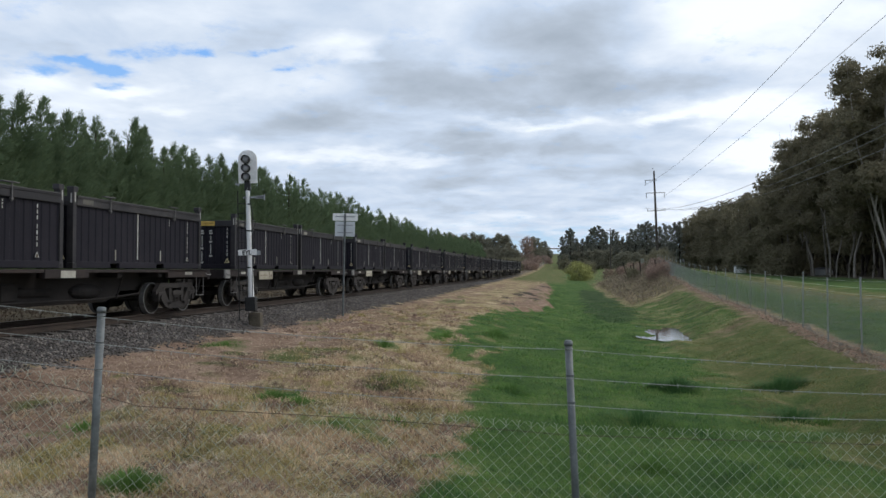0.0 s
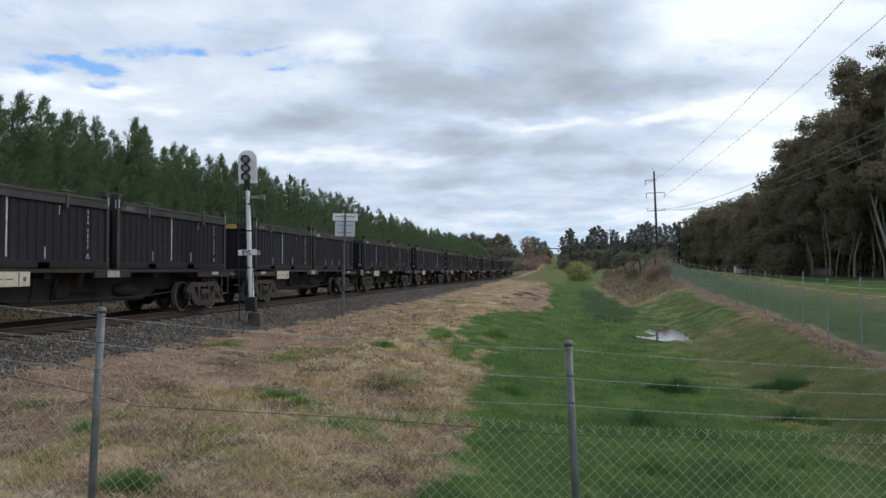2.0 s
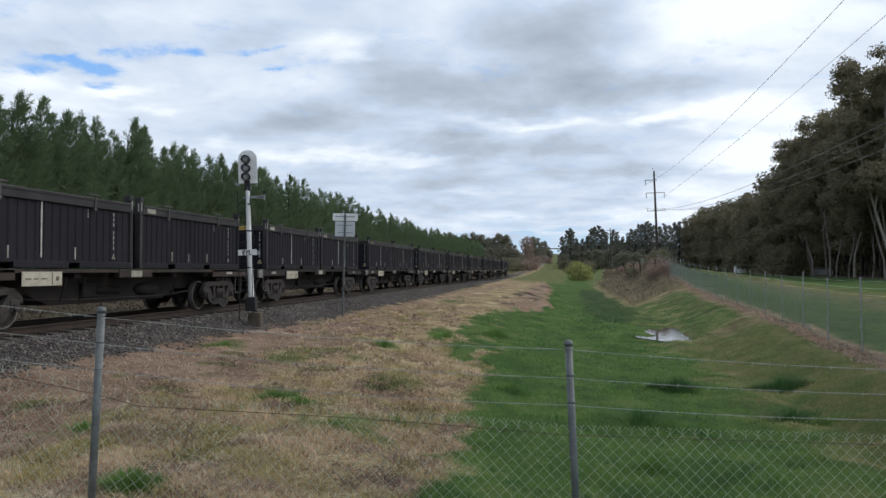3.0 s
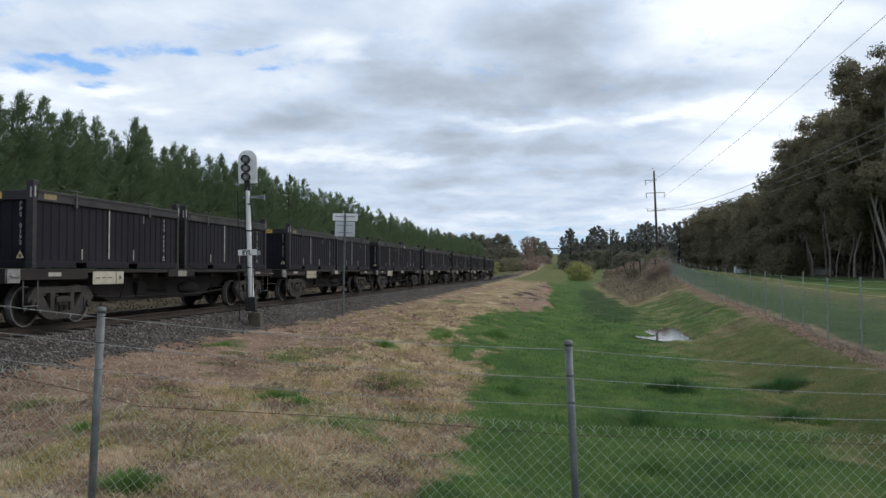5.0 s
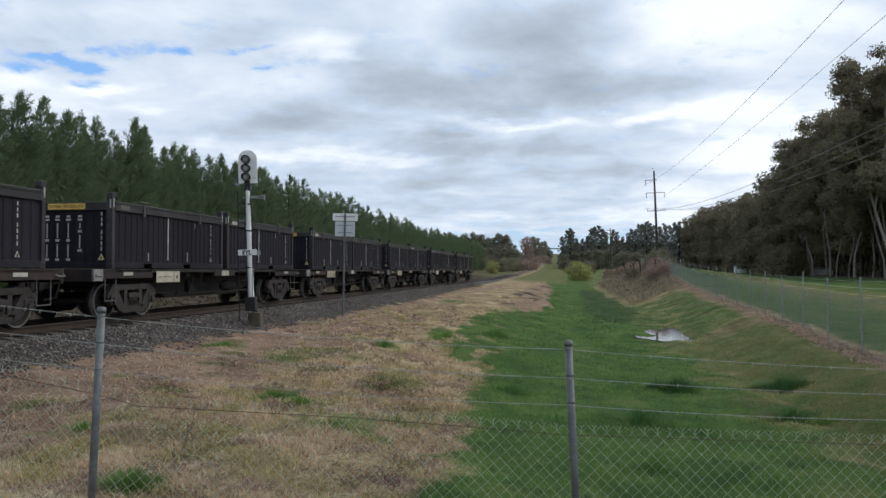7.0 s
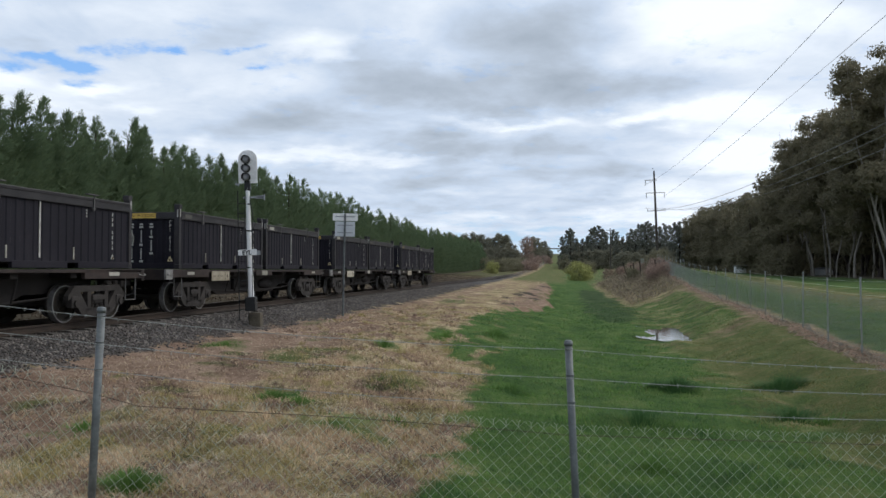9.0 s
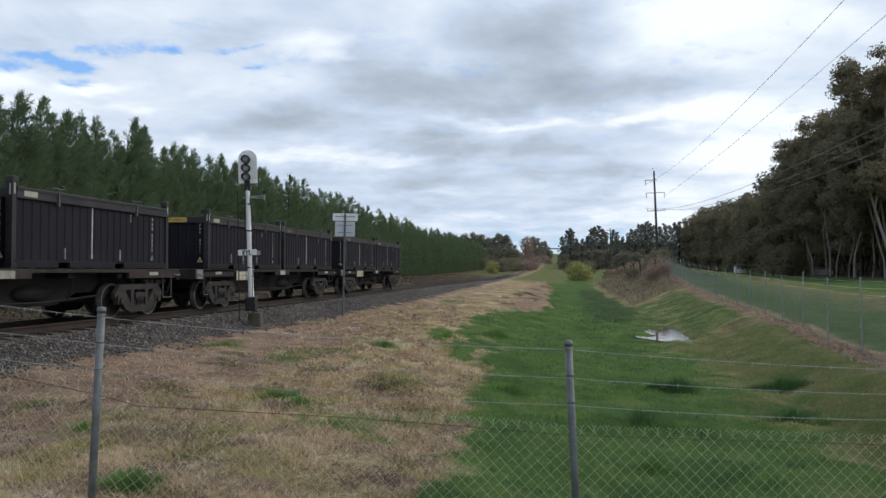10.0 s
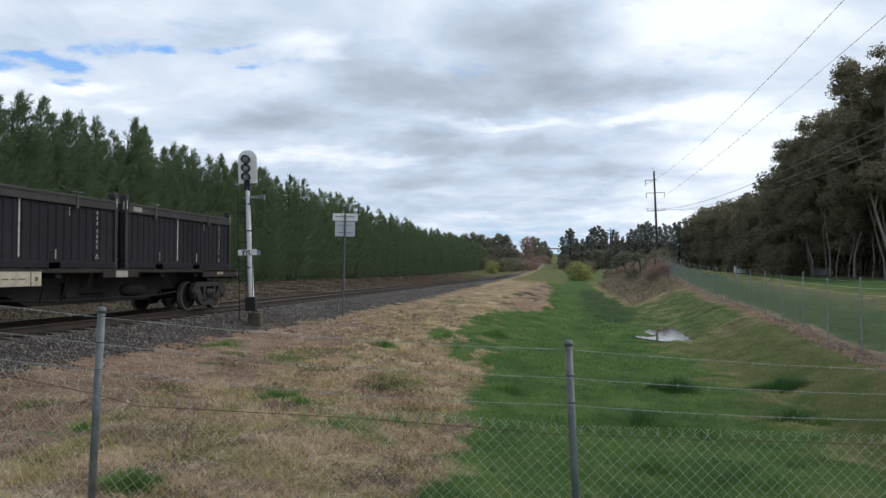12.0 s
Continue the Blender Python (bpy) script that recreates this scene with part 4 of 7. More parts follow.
# ---- gum trees beyond the paddock ----
def gum_tree(seed, height, spread, leaves, leaf_size, bark, trunk_r, lean, bare, forks=4, clumps=48):
    """A gum: one leaning trunk that forks into rising limbs, each ending in hanging clumps of narrow leaves."""
    r = np.random.RandomState(seed)
    t = thing("gum_tree", "tall gum tree with pale leaning trunk and dark olive crown" if bark is M["gum_bark"] else "tall dark gum tree with a dense olive crown", "tree", group="gum trees beyond the paddock")
    bm = bmesh.new()
    lean = lean * 20.0 / height
    fork_z = height * (bare + 0.05)
    kink = 0.02 * height * r.uniform(0.5, 1.0) * (1 if lean > 0 else -1)
    foot = [Vector((0, 0, -0.4)), Vector((lean * fork_z * 0.3 - kink * 0.3, r.uniform(-0.2, 0.2), fork_z * 0.4)), Vector((lean * fork_z * 1.15 + kink * 0.25, r.uniform(-0.4, 0.4), fork_z))]
    bend = foot[0].lerp(foot[1], 0.5) + Vector((-kink * 0.12, 0, 0))
    path_tube(bm, [tuple(q) for q in (foot[0], bend, foot[1], foot[1].lerp(foot[2], 0.5) + Vector((kink * 0.1, 0, 0)), foot[2])], [trunk_r * 1.4, trunk_r * 1.05, trunk_r * 0.95, trunk_r * 0.85, trunk_r * 0.7], 9)
    ends = []
    for i in range(forks):
        a = i * 6.2832 / forks + r.uniform(-0.5, 0.5)
        reach = spread * r.uniform(0.25, 0.6)
        tip = foot[2] + Vector((math.cos(a) * reach + lean * height * 0.25, math.sin(a) * reach, (height - fork_z) * (0.93 if i == 0 else r.uniform(0.7, 0.9))))
        mid = foot[2].lerp(tip, 0.45) + Vector((math.cos(a) * reach * 0.25, math.sin(a) * reach * 0.25, -0.03 * height))
        path_tube(bm, [tuple(foot[2]), tuple(mid), tuple(tip)], [trunk_r * 0.62, trunk_r * 0.4, trunk_r * 0.06], 7)
        ends.append((foot[2], mid, tip))
    # clumps hang round the upper half of the limbs
    centres, sizes = [], []
    for i in range(clumps):
        root, mid, tip = ends[i % forks]
        f = 0.15 + 0.82 * ((i // forks) + 0.5) / (clumps / forks)
        on = root.lerp(mid, f / 0.45) if f < 0.45 else mid.lerp(tip, (f - 0.45) / 0.55)
        a = r.uniform(0, 6.2832)
        away = spread * r.uniform(0.12, 0.62) * (1.15 - 0.75 * f)
        c = on + Vector((math.cos(a) * away, math.sin(a) * away, r.uniform(-0.03, 0.05) * height))
        path_tube(bm, [tuple(on), tuple(on.lerp(c, 0.6) + Vector((0, 0, 0.02 * height))), tuple(c)], [trunk_r * 0.2, trunk_r * 0.13, trunk_r * 0.03], 5)
        centres.append(c)
        sizes.append(spread * r.uniform(0.18, 0.33) * (1.08 - 0.16 * f))
    part("trunk", bm, bark, t)
    share = np.array(sizes) ** 2
    count = np.maximum(40, (leaves * share / share.sum()).astype(int))
    pts, outs = [], []
    for c, size, m in zip(centres, sizes, count):
        g = r.normal(size=(m, 3))
        g /= np.linalg.norm(g, axis=1)[:, None]
        lump = 1 + 0.22 * np.sin(4 * g[:, 0] + 2 * c.x) * np.sin(4 * g[:, 1] + c.y) + 0.15 * np.sin(7 * g[:, 2] + 5 * g[:, 0])
        rad = size * r.rand(m) ** 0.28 * lump
        q = g * rad[:, None] * np.array([1, 1, 0.7]) + np.array(c)
        q[:, 2] -= 0.25 * size * (np.hypot(g[:, 0], g[:, 1])) ** 2
        pts.append(q)
        outs.append(g)
    pts, outs = np.concatenate(pts), np.concatenate(outs)
    v, f = leaf_tris(pts, outs, leaf_size * r.uniform(0.6, 1.3, len(pts)), seed)
    o = new("crown", quick_mesh("crown", v, f, M["gum_leaf"]))
    o.parent = t
    return t


gums_near = [gum_tree(40 + i, 26.0, 5.6, 22000, 0.19, M["gum_bark"], (0.17, 0.12, 0.15, 0.10)[i], (-0.20, 0.13, -0.08, 0.17)[i], (0.24, 0.13, 0.3, 0.17)[i]) for i in range(4)]
gums_dark = [gum_tree(45 + i, 26.0, 5.8, 13500, 0.25, M["bark"], 0.26, (0.05, -0.08, 0.1)[i], 0.14) for i in range(3)]
gums = [gum_tree(50 + i, 23.0, 7.0, 8200, 0.34, M["bark"], 0.25, (0.05, -0.06, 0.0)[i], 0.04) for i in range(3)]
for k, (y, scale, turn) in enumerate(((74, 0.92, 10), (79, 0.95, 160), (84, 0.96, -25), (89, 0.95, 30), (93, 0.95, -10), (97, 0.97, 185), (102, 0.95, 20), (107, 0.96, -30), (112, 0.97, 10), (118, 0.98, 170),
                                      (124, 0.98, -15), (131, 0.99, 30), (138, 0.99, 0), (145, 0.98, -20))):
    x = np.interp(y, GUM_Y, GUM_X) + rnd.uniform(-1.4, 1.4)
    place(gums_near, k * 3 + k // 4, x + rnd.uniform(-0.8, 1.2), y, scale, turn + rnd.uniform(-22, 22))
    place(gums_dark if y < 100 else gums, k + rnd.randrange(2), x + rnd.uniform(5, 8), y + 3, scale * rnd.uniform(0.9, 1.02), rnd.uniform(0, 360))
y = 149.0
while y < 340:
    x = np.interp(y, GUM_Y, GUM_X) + rnd.uniform(-1.5, 1.5)
    place(gums, rnd.randrange(3), x, y, rnd.uniform(0.9, 1.06) * np.interp(y, [149, 165, 200, 230, 260], [0.98, 0.94, 0.91, 0.95, 0.98]), rnd.uniform(0, 360))
    y += rnd.uniform(3.6, 5.2) * (1 + (y - 118) / 200)
under = [clump_tree("understory_shrub", 50 + i, 7.5, 4.2, "dark shrub under the gum trees", M["gum_leaf"], M["bark"], 16, 1300, 0.45, 0.12, bare=0.0,
                    group="shrubs under the gums", clump=(0.3, 0.5)) for i in range(2)]
y = 56.0
while y < 330:
    x = np.interp(y, GUM_Y, GUM_X)
    place(under, rnd.randrange(2), x + 12 + rnd.uniform(-2, 2), y, rnd.uniform(0.9, 1.3), rnd.uniform(0, 360))
    if y > 128:
        place(under, rnd.randrange(2), x - 1 + rnd.uniform(-1, 2), y + 2, rnd.uniform(0.5, 0.9), rnd.uniform(0, 360))
    y += rnd.uniform(3.5, 5.0) * (1 + max(0, y - 118) / 150)

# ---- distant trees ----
fars = [clump_tree("distant_tree", 60 + i, 13.0, 4.6, "distant olive-green tree on the hillside", M["hazed_leaf"], M["bark"], 22, 2600, 0.46, 0.3, bare=0.03, group="distant trees", clump=(0.26, 0.44), shell=0.3) for i in range(3)]
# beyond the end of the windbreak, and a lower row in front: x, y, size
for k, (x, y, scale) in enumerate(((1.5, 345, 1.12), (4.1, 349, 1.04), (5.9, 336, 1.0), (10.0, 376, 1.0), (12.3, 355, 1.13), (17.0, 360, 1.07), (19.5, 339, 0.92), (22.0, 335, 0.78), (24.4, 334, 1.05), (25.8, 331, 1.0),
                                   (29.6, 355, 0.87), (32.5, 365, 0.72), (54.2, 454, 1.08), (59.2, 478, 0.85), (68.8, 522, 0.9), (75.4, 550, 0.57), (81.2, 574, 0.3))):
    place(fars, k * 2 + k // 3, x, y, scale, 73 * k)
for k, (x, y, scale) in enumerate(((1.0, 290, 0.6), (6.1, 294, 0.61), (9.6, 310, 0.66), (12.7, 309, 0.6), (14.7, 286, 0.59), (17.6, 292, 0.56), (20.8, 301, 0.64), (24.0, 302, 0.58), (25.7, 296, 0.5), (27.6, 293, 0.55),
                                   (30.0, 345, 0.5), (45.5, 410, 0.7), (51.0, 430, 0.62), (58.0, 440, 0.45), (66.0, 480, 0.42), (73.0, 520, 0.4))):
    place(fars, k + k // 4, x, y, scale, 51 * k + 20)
# across the line: a dark wood under the pines, and lower trees at its foot
for lo, hi, n, y0, y1, big in ((0.158, 0.30, 34, 345, 420, 0.8), (0.158, 0.30, 26, 285, 335, 0.55), (0.225, 0.30, 14, 225, 270, 0.42)):
    for k in range(n):
        y = rnd.uniform(y0, y1)
        place(fars, rnd.randrange(3), (lo + (hi - lo) * (k + rnd.random()) / n) * y, y, big * rnd.uniform(0.86, 1.15), rnd.uniform(0, 360))
bare_tree = clump_tree("bare_tree", 71, 13.0, 3.9, "brown leafless winter tree in the distance", M["bare_leaf"], M["pole_wood"], 34, 5200, 0.24, 0.16, bare=0.04, clump=(0.3, 0.5))
place([bare_tree], 0, 36.2, 330.0, 1.0, 30)
bush = clump_tree("bush", 73, 4.2, 3.0, "rounded yellow-green bush in the long grass", M["bush_leaf"], M["bark"], 26, 5200, 0.15, 0.08, bare=0.0, group="yellow-green bushes", clump=(0.3, 0.46), shell=0.3)
place([bush], 0, 29.0, 164.0, 0.95, 0)
place([bush], 0, 13.0, 202.0, 0.74, 80)
place([bush], 0, 33.0, 178.0, 0.7, 40)
shrubs = [clump_tree("shrub", 75 + i, 4.5, 3.2, "grey-brown twiggy shrub on the slope", M["shrub_leaf"], M["bark"], 18, 1600, 0.26, 0.1, bare=0.0, group="roadside shrubs", clump=(0.3, 0.5)) for i in range(2)]
for lo, hi, n, y0, y1 in ((0.158, 0.195, 6, 235, 300), (0.235, 0.31, 8, 200, 270), (0.045, 0.10, 14, 235, 285)):
    for k in range(n):
        y = rnd.uniform(y0, y1)
        place(shrubs, k, (lo + (hi - lo) * (k + rnd.random()) / n) * y, y, rnd.uniform(0.5, 0.95), rnd.uniform(0, 360))
for k, s in enumerate(np.arange(204.0, 330.0, 8.0)):
    x, y = track_xy(s, -6.6 + rnd.uniform(-1.2, 1.0))
    place(shrubs, k, x, y, rnd.uniform(0.5, 0.9), rnd.uniform(0, 360))
mauve_shrubs = [clump_tree("bare_shrub", 85 + i, 4.2, 2.8, "leafless mauve-brown shrub on the railway slope", M["bare_leaf"], M["pole_wood"], 22, 1900, 0.2, 0.06, bare=0.0, group="bare shrubs", clump=(0.3, 0.5)) for i in range(2)]
for lo, hi, n, y0, y1, big in ((0.090, 0.121, 24, 240, 330, 0.7), (0.118, 0.139, 16, 360, 520, 0.75), (0.27, 0.29, 9, 70, 80, 0.3), (0.25, 0.275, 5, 92, 100, 0.2), (0.215, 0.29, 8, 150, 200, 0.5)):
    for k in range(n):
        y = rnd.uniform(y0, y1)
        place(mauve_shrubs, k, (lo + (hi - lo) * (k + rnd.random()) / n) * y, y, big * rnd.uniform(0.7, 1.2), rnd.uniform(0, 360))
for k, s in enumerate(np.arange(225.0, 520.0, 12.0)):
    x, y = track_xy(s, -5.6 + rnd.uniform(-1.0, 0.6))
    place(mauve_shrubs, k, x, y, rnd.uniform(0.45, 0.8), rnd.uniform(0, 360))
pines = [clump_tree("distant_pine", 95 + i, 17.0, 3.0, "distant tall dark pine on the hillside", M["hazed_pine"], M["bark"], 46, 3200, 0.27, 0.25, bare=0.12, group="distant pines", clump=(0.2, 0.38), taper=0.62) for i in range(4)]
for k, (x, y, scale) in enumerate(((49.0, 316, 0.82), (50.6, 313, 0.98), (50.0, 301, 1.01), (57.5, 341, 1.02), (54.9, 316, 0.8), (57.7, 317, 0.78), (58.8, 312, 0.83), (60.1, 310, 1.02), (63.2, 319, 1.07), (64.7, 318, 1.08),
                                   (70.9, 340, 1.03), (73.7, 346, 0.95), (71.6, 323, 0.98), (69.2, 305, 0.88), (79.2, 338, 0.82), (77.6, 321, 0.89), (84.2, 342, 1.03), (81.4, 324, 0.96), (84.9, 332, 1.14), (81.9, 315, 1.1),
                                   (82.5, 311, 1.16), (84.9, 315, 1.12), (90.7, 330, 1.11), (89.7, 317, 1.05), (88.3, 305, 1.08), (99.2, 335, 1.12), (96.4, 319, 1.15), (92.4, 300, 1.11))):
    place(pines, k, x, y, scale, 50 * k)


# ---- the train: flat wagons, each with two open-topped containers ----
CL, CW = 6.06, 2.44                   # container length and width
GAP = 0.326                           # between the two on a wagon
PITCH = 14.842                        # wagon to wagon
DECK = 1.235
WHEEL_R = 0.43


def tail_s(t):
    """Where the train's last container ends along the track at t seconds; it slows a little."""
    left = 12.0 - t
    return 12.7365 * left + 0.06144 * left ** 2 - 0.00028 * left ** 3


def corrugated(bm, x, y0, y1, z0, z1, depth, waves_n, sign):
    """A wall of trapezoid ribs in the plane x, between y0 and y1."""
    step = (y1 - y0) / waves_n
    prof = []
    for i in range(waves_n):
        a = y0 + i * step
        prof += [(a, 0), (a + step * 0.40, 0), (a + step * 0.5, -depth), (a + step * 0.9, -depth)]
    prof.append((y1, 0))
    lo = [bm.verts.new((x + sign * d, y, z0)) for y, d in prof]
    hi = [bm.verts.new((x + sign * d, y, z1)) for y, d in prof]
    for i in range(len(prof) - 1):
        q = (lo[i], lo[i + 1], hi[i + 1], hi[i])
        bm.faces.new(q if sign > 0 else q[::-1])


def bars_vertical(parent, x, y, z_top, heights, wide, face, gap=0.05):
    """A column of short bars that stands for a code; face 'x' or 'y'."""
    z, n = z_top, 0
    for h in heights:
        bm = bmesh.new()
        box(bm, (x, y, z - h / 2), (0.006, wide, h) if face == "x" else (wide, 0.006, h))
        part("code_bar", bm, M["white_mark"], parent)
        n += 1
        z -= h + gap * (2.6 if n == 3 else 1.0)


def lettering(text, size, mat, parent, m, name="lettering", vertical=False, bold=0.0):
    """Flat letters as one mesh, from the built-in font."""
    cu = bpy.data.curves.new(name, "FONT")
    cu.body = "\n".join(text) if vertical else text
    cu.size, cu.extrude, cu.align_x = size, 0.002, "CENTER"
    cu.space_line, cu.offset, cu.resolution_u = 0.92, bold, 4
    tmp = new(name, cu)
    me = bpy.data.meshes.new_from_object(tmp.evaluated_get(bpy.context.evaluated_depsgraph_get()))
    bpy.data.objects.remove(tmp)
    me.materials.clear()
    me.materials.append(mat)
    o = new(name, me)
    o.parent, o.matrix_basis = parent, m
    return o


def container(variant, code="", columns=False, emblem=0, stripe=True):
    r = random.Random(100 + variant)
    text = "black open-topped steel container with a white side stripe"
    if columns:
        text = "black open-topped steel container with columns of end codes"
    elif emblem or not stripe:
        text = "black open-topped corrugated steel container with short white strips"
    t = thing("container", text, "container", group="containers on the train")
    hw, hl = CW / 2, CL / 2
    z0, z1 = 0.16, 1.42
    for sx in (-1, 1):
        bm = bmesh.new()
        corrugated(bm, sx * (hw - 0.035), -hl + 0.12, hl - 0.12, z0, z1, 0.02, 22, sx)
        box(bm, (sx * (hw - 0.10), 0, (z0 + z1) / 2), (0.02, CL - 0.2, z1 - z0))
        part("side_panel", bm, M["container"], t)
        bm = bmesh.new()
        box(bm, (sx * (hw - 0.04), 0, 1.52), (0.10, CL - 0.24, 0.21), 0.012)
        box(bm, (sx * (hw + 0.006), 0, 1.60), (0.035, CL - 0.24, 0.05), 0.008)
        part("top_rail", bm, M["container_rail"], t, "scuffed grey-black top rail")
        bm = bmesh.new()
        box(bm, (sx * (hw + 0.012), 0, 1.632), (0.04, CL - 0.26, 0.018), 0.004)
        part("rail_lip", bm, M["lip"], t, "worn pale edge of the rail")
        bm = bmesh.new()
        for y0, y1 in ((-hl + 0.12, -1.62), (-1.22, 0.48), (0.88, hl - 0.12)):
            box(bm, (sx * (hw - 0.04), (y0 + y1) / 2, 0.085), (0.09, y1 - y0, 0.15), 0.01)
        for y in (-1.42, 0.68):
            box(bm, (sx * (hw - 0.04), y, 0.145), (0.085, 0.42, 0.03))
            box(bm, (sx * (hw - 0.05), y - 0.19, 0.08), (0.1, 0.03, 0.15))
        part("bottom_rail", bm, M["container"], t)
        for y in (-1.65, 1.4):
            bm = bmesh.new()
            tube(bm, (sx * (hw + 0.03), y, 1.33), (sx * (hw + 0.03), y, 1.70), 0.016, n=8)
            box(bm, (sx * (hw - 0.02), y, 1.715), (0.10, 0.44, 0.024), 0.006)
            box(bm, (sx * (hw + 0.02), y, 1.38), (0.06, 0.07, 0.05), 0.006)
            part("tarp_latch", bm, M["latch"], t, "grey T-shaped latch")
    for sy in (-1, 1):
        bm = bmesh.new()
        lo, hi = -hw + 0.16, hw - 0.16
        n, step = 8, (hi - lo) / 8
        prof = []
        for i in range(n):
            a = lo + i * step
            prof += [(a, 0), (a + step * 0.55, 0), (a + step * 0.62, -0.03), (a + step * 0.93, -0.03)]
        prof.append((hi, 0))
        base = [bm.verts.new((x, sy * (hl - 0.05 + d), z0)) for x, d in prof]
        top = [bm.verts.new((x, sy * (hl - 0.05 + d), z1)) for x, d in prof]
        for i in range(len(prof) - 1):
            q = (base[i], base[i + 1], top[i + 1], top[i])
            bm.faces.new(q if sy < 0 else q[::-1])
        box(bm, (0, sy * (hl - 0.11), (z0 + z1) / 2), (CW - 0.3, 0.02, z1 - z0))
        part("end_panel", bm, M["container"], t, "dark blue-black ribbed end")
        bm = bmesh.new()
        box(bm, (0, sy * (hl - 0.05), 1.52), (CW - 0.3, 0.10, 0.2), 0.012)
        part("end_top_rail", bm, M["container_rail"], t)
        bm = bmesh.new()
        box(bm, (0, sy * (hl - 0.05), 0.085), (CW - 0.3, 0.1, 0.15), 0.012)
        part("end_bottom_rail", bm, M["container"], t)
        for sx in (-1, 1):
            bm = bmesh.new()
            box(bm, (sx * (hw - 0.08), sy * (hl - 0.06), 0.94), (0.16, 0.12, 1.62), 0.012)
            box(bm, (sx * (hw - 0.08), sy * (hl - 0.08), 0.065), (0.17, 0.17, 0.13), 0.015)
            box(bm, (sx * (hw - 0.08), sy * (hl - 0.08), 1.78), (0.17, 0.17, 0.12), 0.015)
            part("corner_post", bm, M["container_rail"], t)
            bm = bmesh.new()
            box(bm, (sx * (hw + 0.003), sy * (hl - 0.06), 1.60), (0.006, 0.035, 0.22))
            box(bm, (sx * (hw - 0.05), sy * (hl + 0.003), 1.58), (0.035, 0.006, 0.22))
            part("post_mark", bm, M["white_mark"], t, "short white reflective strip")
            # black disc stands in for the dark inside of the casting's opening
            bm = bmesh.new()
            tube(bm, (sx * (hw + 0.002), sy * (hl - 0.08), 0.065), (sx * (hw + 0.008), sy * (hl - 0.08), 0.065), 0.035, n=10)
            part("casting_hole", bm, M["mast_black"], t)
    bm = bmesh.new()
    rows = []
    for j in range(13):
        y = -hl + 0.1 + (CL - 0.2) * j / 12
        sag = 0.02 * math.sin(j * 1.9 + variant)
        rows.append([bm.verts.new((x, y, 1.53 + (0.06 + sag) * (1 - (x / 1.2) ** 2))) for x in (-1.15, -0.8, -0.4, 0, 0.4, 0.8, 1.15)])
    for a, b in zip(rows, rows[1:]):
        for k in range(6):
            bm.faces.new((a[k], a[k + 1], b[k + 1], b[k]))
    ext = bmesh.ops.extrude_face_region(bm, geom=bm.faces[:])
    bmesh.ops.translate(bm, vec=(0, 0, -0.03), verts=[g for g in ext["geom"] if isinstance(g, bmesh.types.BMVert)])
    part("tarpaulin", bm, M["tarp"], t, "taut black tarpaulin cover", True)
    bm = bmesh.new()
    box(bm, (0, 0, 0.13), (CW - 0.2, CL - 0.2, 0.03))
    part("floor_plate", bm, M["under"], t)

    # markings: the yellow sign and the codes on the ends and sides
    bm = bmesh.new()
    box(bm, (0, -hl - 0.006, 1.52), (1.0, 0.012, 0.145), 0.003)
    sign = part("yellow_sign", bm, M["yellow"], t, "faded yellow name board")
    lettering("PATENT PROTECTED", 0.098, M["dark_text"], sign, pose(0, -hl - 0.0145, 1.49, 90, 0, 0), "sign_lettering")
    if code:
        lettering(code, 0.125, M["white_mark"], t, pose(hw - 0.27, -hl - 0.014, 1.30, 90, 0, 0), "code_lettering", True)
    else:
        bars_vertical(t, hw - 0.27, -hl - 0.012, 1.37, [0.085] * 3 + [0.095] * 4, 0.034, "y", 0.04)
    bars_vertical(t, hw + 0.003, hl - 0.85, 1.34, [0.08] * 3 + [0.085] * 4, 0.03, "x", 0.04)
    bars_vertical(t, hw - 0.02, 1.2, 1.36, [0.045, 0.04, 0.05], 0.022, "x", 0.025)
    for at, face in (((hw - 0.27, -hl - 0.012, 0.28), "y"), ((hw + 0.003, hl - 0.85, 0.28), "x")):
        bm = bmesh.new()
        k = 1.0 if face == "y" else 0.78
        tri = [(-0.09 * k, -0.07 * k), (0.09 * k, -0.07 * k), (0, 0.09 * k)]
        rings = [[bm.verts.new((at[0] + (p if face == "y" else d), at[1] + (-d if face == "y" else p), at[2] + q)) for p, q in tri] for d in (0, 0.006)]
        bm.faces.new(rings[0])
        bm.faces.new(rings[1][::-1])
        for i in range(3):
            bm.faces.new((rings[0][i], rings[1][i], rings[1][(i + 1) % 3], rings[0][(i + 1) % 3]))
        bmesh.ops.recalc_face_normals(bm, faces=bm.faces[:])
        sign = part("warning_triangle", bm, M["cream_mark"] if face == "y" else M["white_mark"], t, "small cream warning triangle" if face == "y" else "small white warning triangle")
        bm = bmesh.new()
        box(bm, (at[0] + (0 if face == "y" else 0.009), at[1] + (-0.009 if face == "y" else 0), at[2] - 0.02), (0.05, 0.006, 0.06) if face == "y" else (0.006, 0.05, 0.06))
        part("symbol", bm, M["dark_text"], sign)
    if columns:
        for x in (-0.51, -0.23, 0.06, 0.37):
            z = 1.30
            for wide, high, gap in ((0.10, 0.05, 0.03), (0.12, 0.05, 0.06), (0.03, 0.36 if x < 0.2 else 0.14, 0.03), (0.10, 0.06, 0.06), (0.03, 0.32, 0.03), (0.11, 0.06, 0.0)):
                bm = bmesh.new()
                box(bm, (x, -hl - 0.012, z - high / 2), (wide, 0.006, high))
                part("data_bar", bm, M["white_mark"], t)
                z -= high + gap
